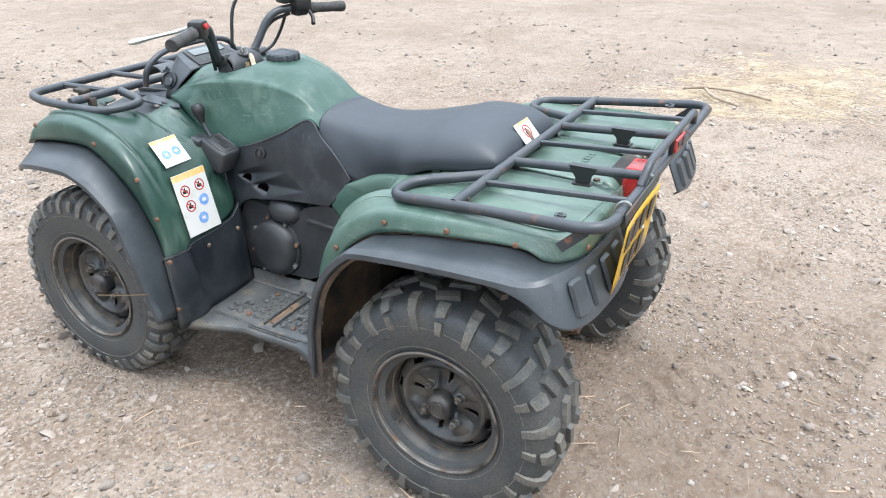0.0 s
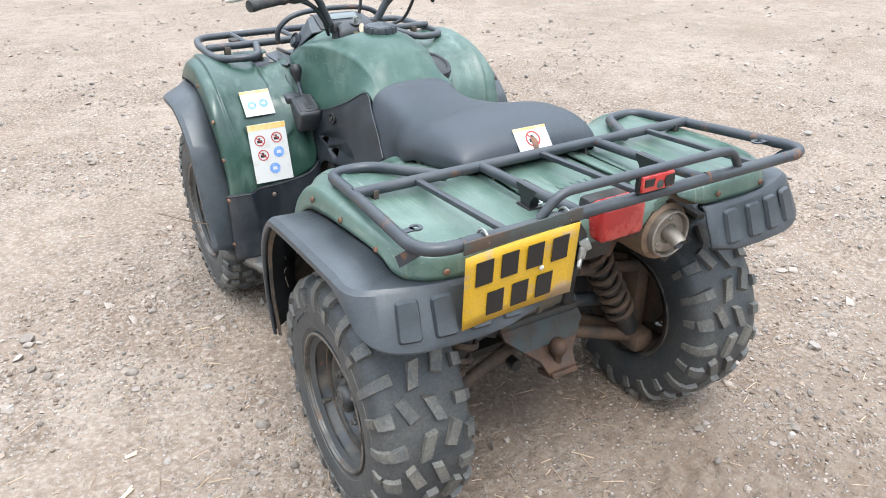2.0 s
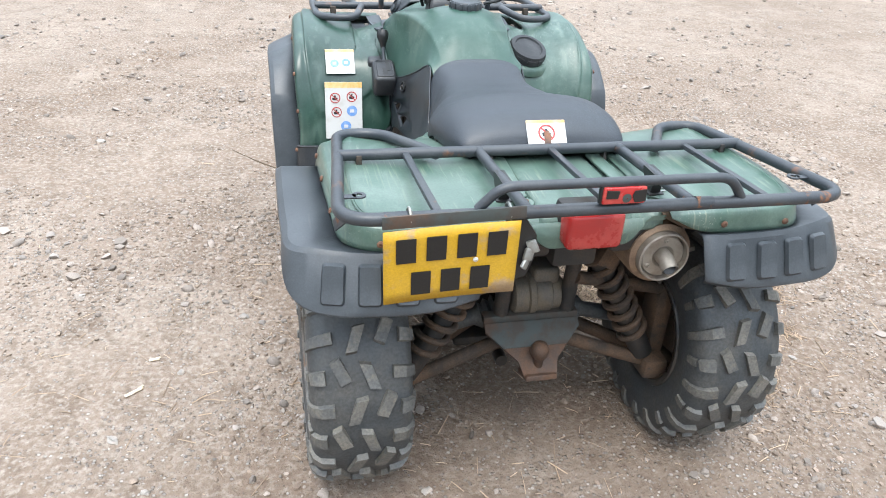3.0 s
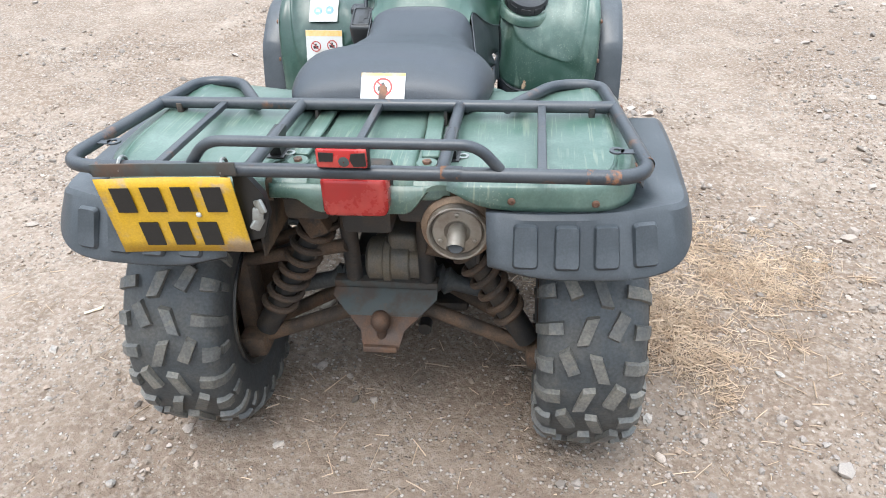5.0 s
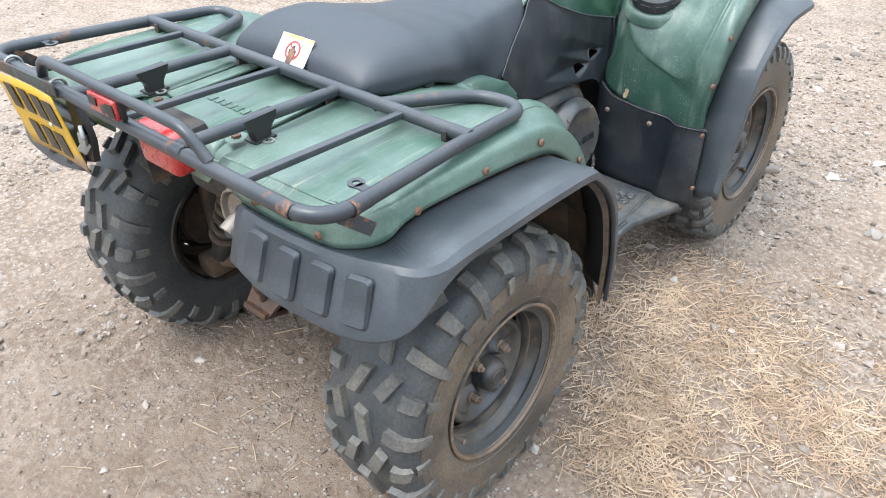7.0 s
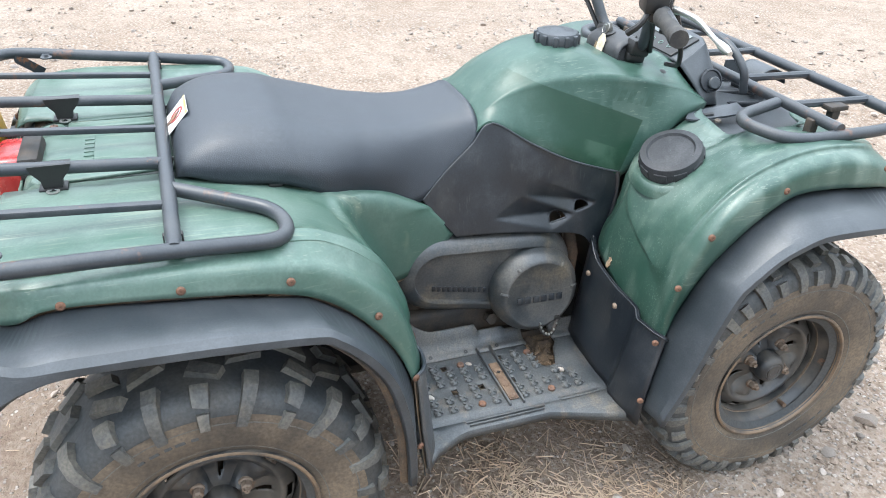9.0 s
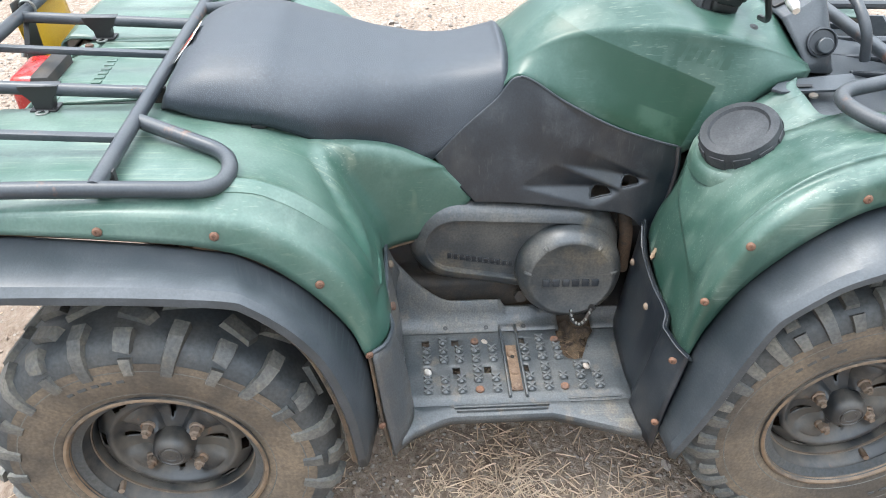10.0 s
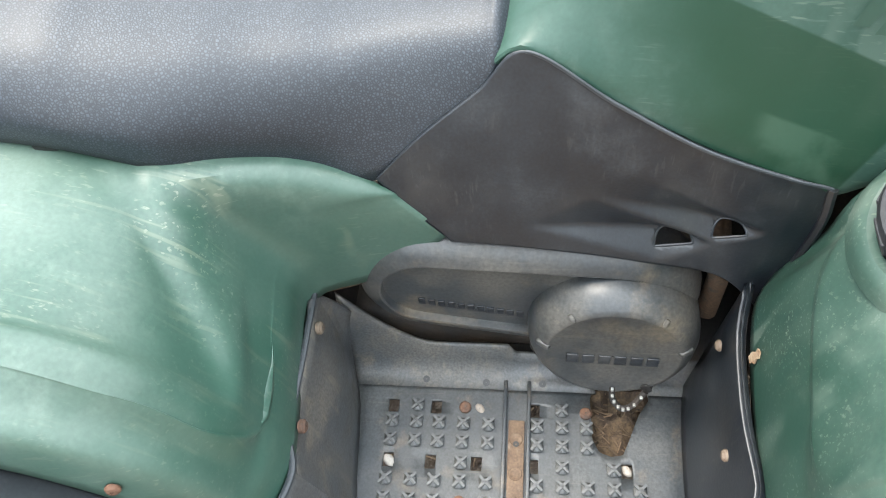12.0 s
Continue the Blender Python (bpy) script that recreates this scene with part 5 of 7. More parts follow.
for x, rr in ((-.33, .008), (-.165, .0115), (0, .008), (.165, .0115), (.33, .008)):
    if rr > .01:
        part("rack_bar", Shape().tube([(x, 0, .809), (x, -.345, .832)], rr, 10), TUBE, rack)
    else:
        part("rack_bar", Shape().box((.016, .335, .012), pose(x, -.172, .821, -3.8, 0, 0), .003), TUBE, rack)
saddle = [(-.034, .016), (-.030, .004), (-.017, -.012), (-.014, -.032), (.014, -.032), (.017, -.012), (.030, .004), (.034, .016)]
for x in (-.165, .165):
    foot = Shape().prism(saddle, .022, facing((x + .011, -.185, .814), (-1, 0, 0)), 0)
    part("rack_foot", foot.plus(Shape().box((.034, .046, .005), pose(x, -.185, .786), .002)), INK, rack, "black pressed bracket below the bar")
    part("rack_washer", Shape().lathe([(.006, .0), (.011, .0), (.011, .0016), (.006, .0016)], Matrix.Translation((x + .022, -.185, .7865)), 16, close=True), STEEL, rack)
    part("rack_foot", Shape().prism([(-.012, .0), (.010, .0), (.020, -.058), (.004, -.062)], .006, facing((x * .80, .004, .806), (1 if x > 0 else -1, 0, 0)) @ (pose(0, 0, 0) if x < 0 else Matrix.Diagonal((-1, 1, 1, 1))), 0), DARKMETAL, rack, "black flat strut")
for sx in (-1, 1):
    part("rack_foot", Shape().box((.012, .03, .03), pose(sx * .43, .0, .797), .002), DARKMETAL, rack)
    # flat tie-down tabs below the rear corners
    end = [(.011 * math.cos(radians(a)), .03 + .011 * math.sin(radians(a))) for a in range(0, 181, 20)]
    TM = facing((sx * .497, -.275, .797), (sx, -.25, .1)) @ pose(0, 0, 0, 0, 0, sx * 50)
    tab = Shape().prism([(-.011, -.03), (.011, -.03)] + end, .003, TM, 0).plus(Shape().lathe([(.0035, .0032), (.001, .0032)], TM @ pose(0, .03, 0), 12))
    part("tie_tab", tab, JOINT, rack)
    part("tie_tab", Shape().lathe([(.006, 0), (.013, 0), (.013, .003), (.006, .003)], Matrix.Translation((sx * .458, -.235, .826)), 16, close=True).plus(
        Shape().box((.03, .016, .003), pose(sx * .478, -.238, .8275), .001)), TUBE, rack)

for p, q, rr in (((.40, -.345, .8333), (.455, -.345, .8332), RT), ((-.43, -.345, .8333), (-.38, -.345, .8335), RT), ((.165, -.345, .8345), (.20, -.345, .8345), RT),
                 ((.165, -.318, .8303), (.165, -.335, .8315), .0115), ((.165, -.012, .810), (.165, -.030, .8115), .0115), ((.4985, -.25, .8255), (.503, -.29, .8289), RT)):
    part("rust_patch", Shape().tube([p, q], rr + .0003, 12, caps=False), JOINT, rack, "flaking paint and rust at a joint")

front_rack = new("front_rack")
front_rack.parent = quad
front_rack["label"] = "black painted tubular steel rack over the front mudguards"
fr_r = [(0, 1.53, .835), (.40, 1.515, .835), (.425, 1.42, .832), (.425, 1.17, .832), (.30, 1.12, .838), (.262, 1.27, .845)]
fr_l = [(-x, y, z) for x, y, z in fr_r[::-1]]
part("rack_tube", Shape().tube(rounded(fr_l[:-1] + fr_r[1:], .06, 8), RT, 12), TUBE, front_rack)
part("rack_tube", Shape().tube([(-.425, 1.29, .845), (.425, 1.29, .845)], RT, 12), TUBE, front_rack)
for x in (-.28, -.10, .10, .28):
    part("rack_bar", Shape().tube([(x, 1.29, .845), (x, 1.525, .838)], .009, 8), TUBE, front_rack)
for sx in (-1, 1):
    part("rack_foot", Shape().box((.02, .02, .04), pose(sx * .36, 1.28, .825), .003), DARKMETAL, front_rack)

fh = [(.196, 1.232, .850), (.192, 1.22, .900), (.145, 1.212, .938), (.06, 1.21, .952)]
fh = [(-x, y, z) for x, y, z in fh] + fh[::-1]
part("rack_hoop", Shape().tube(spline(fh, 6), .0092, 10), TUBE, front_rack)
for x in (-.30, .30):
    part("rack_foot", Shape().box((.03, .05, .012), pose(x, 1.40, .838), .003).plus(Shape().box((.02, .022, .03), pose(x, 1.40, .825), .003)), DARKMETAL, front_rack)

# ---- lamp, reflector, number plate ----
lamp = part("tail_lamp", Shape().box((.120, .07, .083), pose(.0, -.262, .754), .014, 3), LENS, quad, "scuffed red tail lamp")
part("lamp_base", Shape().box((.128, .04, .091), pose(.0, -.236, .754), .012, 2), DARKMETAL, lamp)
refl = part("reflector", Shape().box((.084, .008, .033), pose(.006, -.362, .8665), .003), LENS, quad, "broken red reflector in a black holder")
part("holder", Shape().box((.090, .012, .039), pose(.006, -.353, .8665), .003), INK, refl)
for pts in ([(-.037, -.004), (-.014, -.004), (-.012, .011), (-.037, .012)], [(.02, -.013), (.041, -.011), (.04, .012), (.017, .010), (.014, .0)]):
    part("broken_lens", Shape().prism(pts, .002, facing((.006, -.366, .8665), (0, -1, 0))), INK, refl)
part("worn_spot", Shape().lathe([(.009, 0), (.001, .001)], facing((.010, -.3665, .862), (0, -1, 0)), 16), HITCH, refl)
plate = new("number_plate")
plate.parent = quad
plate["label"] = "bent yellow number plate wired to the rack"
plate_m = Matrix.Translation((-.307, -.3555, .744)) @ pose(0, 0, 0, 97, 0, 0) @ pose(0, 0, 0, 0, 0, 2.5)
sheet = Shape()
PW, PH = .247, .162
rows = []
for j in range(7):
    rows.append([plate_m @ Vector((-PW / 2 + PW * i / 12, -PH / 2 + PH * j / 6, .004 * (i / 12 - .5) ** 2 * 4)) for i in range(13)])
part("plate_sheet", sheet.rows(rows), PLATE, plate, "yellow reflective sheet, dented and stained", thick=0.002)
for row_y, xs in ((.037, (-.083, -.028, .028, .083)), (-.038, (-.055, 0, .055))):
    for x in xs:
        bar = Shape().box((.036, .052, .0012), plate_m @ Matrix.Translation((x, row_y, .004 * (x / PW) ** 2 * 4 + .0025)), 0)
        part("plate_bar", bar, INK, plate, "plain black bar")
part("plate_bracket", Shape().box((.258, .004, .024), pose(-.306, -.362, .838, 0, -2, 0), .001), HITCH, plate, "rusty flat bracket")
part("lamp_holder", Shape().prism([(-.03, -.07), (.008, -.06), (.026, -.01), (.022, .03), (-.01, .075), (-.03, .075)], .012, facing((-.165, -.332, .755), (0, -1, 0)), .002), INK, plate, "broken black lamp holder")
for x in (-.385, -.205):
    part("hose_clamp", Shape().tube([(x + .0, -.345 + .0165 * math.cos(q), .835 + .0165 * math.sin(q)) for q in [2 * math.pi * k / 20 for k in range(20)]], .003, 6, closed=True), STEEL, plate, "steel hose clamp")
part("plate_screw", Shape().lathe([(.005, 0), (.005, .002), (.001, .004)], plate_m @ Matrix.Translation((.045, .004, .002)), 12), PAPER, plate, "white screw cap")
for dx, dz, turn in ((0, .0, 10), (.006, .016, -25), (-.004, -.018, 40)):
    part("plate_lamp", Shape().box((.020, .008, .026), pose(-.158 + dx, -.350, .748 + dz, 0, turn, turn), .003), STEEL, plate, "broken chrome plate lamp")

# ---- exhaust ----
exhaust = new("exhaust")
exhaust.parent = quad
exhaust["label"] = "rusty brown silencer with a short tail pipe"
EX = facing((.180, -.262, .666), (0, -1, 0)) @ Matrix.Diagonal((.92, .92, 1, 1))
part("can", Shape().lathe([(.055, -.34), (.072, -.32), (.079, -.25), (.079, -.034), (.075, -.018), (.064, -.012), (.060, -.014)], EX, 36), CAN, exhaust)
part("end_cap", Shape().lathe([(.062, -.04), (.062, -.004), (.0615, .003), (.059, .005), (.0565, .003), (.0555, -.008), (.0525, -.012), (.0515, -.006), (.049, -.004), (.027, -.004), (.0225, -.009), (.0185, -.010)], EX, 48), ENDCAP, exhaust, "tarnished silencer end cap")
tip = spline([EX @ Vector(p) for p in ((0, 0, -.03), (0, -.0, .006), (0, -.005, .020), (0, -.013, .034))], 4)
tp = Shape().tube(tip, .0172, 20, caps=False)
tp.plus(Shape().tube(tip, .0154, 20, caps=False))
part("tail_pipe", tp, ENDCAP, exhaust)
# black disc closing the bore just inside the pipe's end
part("soot", Shape().cap([tip[-3] + .0154 * (math.cos(q) * Vector((1, 0, 0)) + math.sin(q) * Vector((0, .55, .83))) for q in [2 * math.pi * k / 18 for k in range(18)]]), INK, exhaust)
screw_me = Shape().lathe([(.007, 0), (.0072, .002), (.005, .0045), (.0022, .005), (.002, .0035), (.0005, .0035)], None, 12).mesh("screw")
screw_me.materials.append(RUST)
for k in range(3):
    q = radians(90 + 120 * k)
    part("cap_screw", Shape().lathe([(.0058, 0), (.0058, .003), (.003, .0045), (.0025, .002), (.0005, .002)], EX @ pose(.040 * math.cos(q), .040 * math.sin(q), -.004), 14), ENDCAP, exhaust)

# ---- running gear ----
gear = new("rear_suspension")
gear.parent = quad
gear["label"] = "muddy rusty rear arms, springs and axle"
part("differential", Shape().lathe([(.001, -.07), (.04, -.07), (.052, -.062), (.052, -.03), (.058, -.026), (.058, -.012), (.052, -.008), (.052, .03), (.047, .034), (.047, .06), (.035, .07), (.001, .07)],
                                   facing((.012, .0, .425), (1, 0, 0)), 28).plus(Shape().box((.07, .07, .06), pose(.03, .01, .475), .012, 3)).plus(Shape().box((.10, .2, .10), pose(0, .11, .42), .02)), ENGINE, gear)
part("bearing_wall", Shape().box((.24, .02, .24), pose(0, .14, .56), .006), DARKMETAL, gear)
for sx in (-1, 1):
    part("lower_arm", Shape().tube([(sx * .06, -.03, .315), (sx * .36, -.05, .205)], .018, 10).plus(Shape().tube([(sx * .07, .12, .30), (sx * .36, .0, .205)], .018, 10)).plus(
        Shape().box((.07, .12, .06), pose(sx * .35, -.03, .205), .015)), MUDSTEEL, gear)
    part("upper_arm", Shape().tube([(sx * .09, -.06, .50), (sx * .36, -.02, .42)], .016, 10).plus(Shape().tube([(sx * .09, .10, .50), (sx * .36, .02, .42)], .016, 10)), MUDSTEEL, gear)
    part("knuckle", Shape().box((.05, .08, .26), pose(sx * .365, 0, .31), .015), MUDSTEEL, gear)
    part("drive_boot", Shape().lathe([(.022, .05), (.045, .07), (.03, .08), (.042, .09), (.028, .10), (.038, .11), (.026, .12), (.034, .13), (.02, .15), (.02, .3)],
                                     facing((0, 0, .40), (sx, 0, -.25)), 18), RUBBER, gear)
    a, b = Vector((sx * .105, -.04, .625)), Vector((sx * .318, -.05, .245))
    part("shock_bracket", Shape().box((.05, .05, .07), pose(sx * .145, -.09, .585, 0, sx * 25, 0), .008), MUDSTEEL, gear)
    part("damper", Shape().tube([a, a.lerp(b, .3), a.lerp(b, .31), a.lerp(b, .72), a.lerp(b, .73), b], [.031, .031, .026, .026, .030, .028], 16), DARKMETAL, gear)
    ax = (b - a).normalized()
    u = ax.cross(Vector((0, 1, 0))).normalized()
    v = ax.cross(u)
    coil = [a + ax * (.07 + .29 * k / 120) + .036 * (math.cos(k * .40) * u + math.sin(k * .40) * v) for k in range(121)]
    part("spring", Shape().tube(coil, .0085, 8), MUDSTEEL, gear, "dirty coil spring")
    part("frame_rail", Shape().tube(rounded([(sx * .085, -.035, .34), (sx * .085, -.05, .58), (sx * .11, .0, .70), (sx * .10, .35, .68)], .06), .019, 10), DARKMETAL, gear)
    part("under_box", Shape().box((.09, .08, .08), pose(sx * .11, -.2, .71), .012), DARKMETAL, gear)
part("cross_plate", Shape().box((.3, .5, .012), pose(0, .05, .70), .003), LINER, gear)
part("lamp_box", Shape().box((.10, .10, .07), pose(.0, -.17, .665), .012), DARKMETAL, gear)
hitch = new("tow_hitch")
hitch.parent = quad
hitch["label"] = "rusty tow bracket with a ball"
HM = Matrix.Translation((-.010, -.056, .378)) @ Matrix(((1, 0, 0, 0), (0, -.745, -.667, 0), (0, -.667, .745, 0), (0, 0, 0, 1)))
part("bracket_plate", Shape().prism([(-.12, 0), (-.12, .022), (-.081, .064), (.081, .064), (.12, .022), (.12, 0)], .008, HM), HITCH, hitch)
part("tongue", Shape().prism([(-.081, .0645), (-.05, .098), (-.04, .141), (.04, .141), (.05, .098), (.081, .0645)], .0078, HM), BALLRUST, hitch, "rusty lower tongue")
part("top_lip", Shape().box((.241, .008, .026), pose(-.010, -.054, .384), .002).plus(Shape().box((.241, .03, .006), pose(-.010, -.042, .396), .002)), HITCH, hitch)
part("ball_platform", Shape().box((.078, .066, .014), pose(-.011, -.142, .284, -18), .003), BALLRUST, hitch)
part("ball", Shape().lathe([(.021, .286), (.021, .298), (.012, .302), (.012, .326), (.017, .333), (.0215, .342), (.0225, .350), (.0215, .358), (.016, .368), (.008, .372), (.001, .373)], Matrix.Translation((-.011, -.138, 0)), 22), BALLRUST, hitch, "dark rusty tow ball")
for sx in (-1, 1):
    part("buffer", Shape().lathe([(.016, 0), (.016, .03), (.001, .03)], facing((sx * .075, -.03, .265), (0, -1, 0)), 14), INK, hitch)

# engine, frame and front running gear, mostly in the dark
engine = new("engine")
engine.parent = quad
engine["label"] = "dirty engine between the footboards"
part("block", Shape().box((.27, .42, .30), pose(0, .66, .41), .04, 3).plus(Shape().box((.2, .25, .25), pose(0, .72, .62), .03)), DARKMETAL, engine)
# wide belly plate, unseen, added to block light below the bike
part("skid_plate", Shape().box((.34, 1.25, .03), pose(0, .68, .245), .012), DARKMETAL, engine)
part("front_frame", Shape().box((.26, .5, .3), pose(0, 1.25, .45), .04), DARKMETAL, engine)
for sx in (-1, 1):
    part("front_arm", Shape().tube([(sx * .1, 1.15, .32), (sx * .38, 1.233, .27)], .018, 10).plus(Shape().tube([(sx * .1, 1.35, .32), (sx * .38, 1.233, .27)], .018, 10)).plus(
        Shape().tube([(sx * .15, 1.2, .68), (sx * .36, 1.233, .30)], .035, 12)), MUDSTEEL, engine)
    part("inner_liner", Shape().box((.006, .42, .24), pose(sx * .26, 1.25, .60), .002), LINER, engine)
    part("inner_liner", Shape().box((.006, .5, .16), pose(sx * .215, .03, .65), .002), LINER, engine)


def stadium(yc0, zc0, r0, yc1, zc1, r1, k=20):
    """Outline in (y, z) round two circles."""
    d = Vector((yc1 - yc0, zc1 - zc0))
    ang, off = math.atan2(d.y, d.x), math.acos((r0 - r1) / d.length)
    out = []
    for c, r, a0, a1 in (((yc1, zc1), r1, ang - off, ang + off), ((yc0, zc0), r0, ang + off, ang + 2 * math.pi - off)):
        for i in range(k + 1):
            q = a0 + (a1 - a0) * i / k
            out.append((c[0] + r * math.cos(q), c[1] + r * math.sin(q)))
    return out


def shrink_stadium(d):
    return stadium(.528, .478, .097 - d, .752, .448, .112 - d)


belt = Shape()
rows = []
for d, x in ((0, .07), (0, .155), (.003, .170), (.010, .184), (.020, .193), (.034, .1975), (.0365, .1965), (.0385, .187), (.05, .1865), (.09, .1865)):
    rows.append([(x, y, z) for y, z in shrink_stadium(d)])
belt.rows(rows, wrap_u=True).cap(rows[-1])
belt_ob = part("belt_cover", belt, COVER, engine, "dusty grey plastic belt cover")
BM = facing((.185, .757, .415), (1, -.03, .10))
part("boss", Shape().lathe([(.107, -.05), (.107, .014), (.1045, .030), (.098, .044), (.089, .054), (.083, .0575), (.080, .0575), (.077, .0555), (.001, .058)], BM, 56), COVER, belt_ob)
for q, long in ((8, .020), (172, .020), (52, .013), (128, .013)):
    a = radians(q)
    part("rib", Shape().box((long, .010, .012), BM @ pose(.086 * math.cos(a), .086 * math.sin(a), .052, 0, 30, q), .0045), COVER, belt_ob)
for k in range(6):
    part("raised_bar", Shape().box((.0145, .017, .003), BM @ pose(-.049 + .0195 * k, -.008, .058, 0, 0, 0), .0012), GUARD, belt_ob)
for k in range(11):
    part("raised_bar", Shape().box((.003, .009, .013), pose(.1870, .515 + .0125 * k, .449 - .0026 * k, 0, 0, 0), .001), GUARD, belt_ob)
part("lower_case", Shape().box((.08, .46, .09), pose(.115, .63, .315), .02, 3), DARKMETAL, engine)
part("frame_stay", Shape().tube([(.11, .87, .56), (.145, .885, .46), (.135, .89, .36)], .014, 10), MUDSTEEL, engine, "rusty frame stay")
part("drain_bolt", Shape().lathe([(.014, 0), (.014, .02), (.001, .02)], facing((.165, .667, .325), (1, 0, .3)), 6), DARKMETAL, belt_ob)
EL = facing((-.172, .778, .395), (-1, 0, .08))
cov = part("engine_cover", Shape().lathe([(.098, -.08), (.098, .004), (.094, .012), (.088, .014), (.084, .030), (.074, .040), (.05, .046), (.001, .049)], EL @ Matrix.Diagonal((.93, 1.03, 1, 1)), 40), ECOVER, engine, "round black engine cover")
for k in range(8):
    q = radians(45 * k + 15)
    part("cover_lug", Shape().box((.02, .014, .012), EL @ pose(.086 * math.cos(q), .094 * math.sin(q), .014, 0, 0, math.degrees(q)), .004), ECOVER, cov)
    part("cover_bolt", Shape().lathe([(.006, 0), (.006, .006), (.001, .006)], EL @ pose(.089 * math.cos(q), .097 * math.sin(q), .019), 6), STEEL if k % 2 else RUST, cov, "small bolt head")
SIDE = [(.50, .57), (.585, .575), (.66, .552), (.70, .52), (.90, .535), (.935, .45), (.91, .29), (.66, .298), (.60, .33), (.50, .36)]
part("side_housing", Shape().prism(SIDE, .10, Matrix(((0, 0, -1, -.075), (1, 0, 0, 0), (0, 1, 0, 0), (0, 0, 0, 1))), .006), ECOVER, engine, "black plastic housing beside the engine")
part("air_elbow", Shape().lathe([(.05, -.05), (.05, .0), (.046, .016), (.034, .028), (.018, .034), (.001, .036)], facing((-.165, .742, .520), (-1, 0, .35)) @ Matrix.Diagonal((1.25, .85, 1, 1)), 28), ECOVER, engine, "black rubber elbow")
part("housing_step", Shape().box((.02, .11, .012), pose(-.176, .595, .508, 4), .004), ECOVER, engine)

# ---- caps, controls ----
fc = part("fuel_cap", Shape().lathe([(.046, .92), (.048, .935), (.048, .951), (.044, .957), (.02, .959), (.012, .965), (.001, .965)], Matrix.Translation((.01, .848, .0)), 36), BLACK, quad, "black ribbed fuel cap")
for k in range(12):
    q = radians(30 * k)
    part("grip_rib", Shape().box((.008, .012, .026), Matrix.Translation((.01, .848, .942)) @ pose(0, 0, 0, 0, 0, 30 * k) @ Matrix.Translation((.048, 0, 0)), .003), BLACK, fc)
CM = facing((.285, 1.003, .757), (.14, -.42, .9)) @ Matrix.Diagonal((.81, .81, 1, 1))
sc = part("storage_cap", Shape().lathe([(.082, -.02), (.082, .012), (.078, .02), (.062, .022), (.058, .017), (.001, .019)], CM, 40), LID, quad, "round black screw lid on the mudguard")
for k in range(10):
    part("grip_lobe", Shape().box((.004, .034, .022), CM @ pose(0, 0, 0, 0, 0, 36 * k) @ Matrix.Translation((.0815, 0, -.001)), .003), LID, sc)
part("collar", Shape().lathe([(.116, -.034), (.108, -.021), (.101, -.014), (.093, -.011), (.084, -.013)], CM, 48), FADED, sc)

CW = [[(0, 1.10, .902), (.08, 1.10, .902), (.116, 1.107, .897), (.150, 1.127, .862), (.174, 1.152, .820)],
      [(0, 1.14, .921), (.082, 1.14, .921), (.112, 1.142, .915), (.150, 1.16, .868), (.170, 1.168, .816)],
      [(0, 1.178, .940), (.074, 1.178, .940), (.100, 1.178, .932), (.146, 1.186, .87), (.163, 1.19, .812)],
      [(0, 1.192, .938), (.070, 1.191, .936), (.092, 1.19, .925), (.132, 1.20, .862), (.15, 1.205, .806)],
      [(0, 1.212, .89), (.07, 1.21, .89), (.09, 1.208, .88), (.12, 1.214, .83), (.135, 1.222, .795)],
      [(0, 1.23, .80), (.06, 1.23, .80), (.085, 1.23, .80), (.11, 1.23, .795), (.125, 1.24, .785)]]
CW = [[(-x, y, z) for x, y, z in r[:0:-1]] + r for r in CW]
pod = part("instrument_pod", loft(crest(crest(CW, 6, .85), 2, .85), 3, 4), BLACK, quad, "black instrument cowl with a small display", thick=0.005)
DISP = facing((0, 1.139, .9215), (0, -.43, .9), (0, 1, 0))
part("display_frame", Shape().box((.17, .078, .006), DISP @ pose(0, 0, .001), .004), INK, pod, "glossy black display frame")
part("display_glass", Shape().box((.135, .030, .003), DISP @ pose(0, .020, .005), .001), GLASS, pod, "grey display window")
for k in range(4):
    part("display_mark", Shape().lathe([(.006, 0), (.006, .001), (.0045, .001), (.0045, 0)], DISP @ pose(-.05 + .033 * k, -.018, .0042), 16), CHALK, pod)
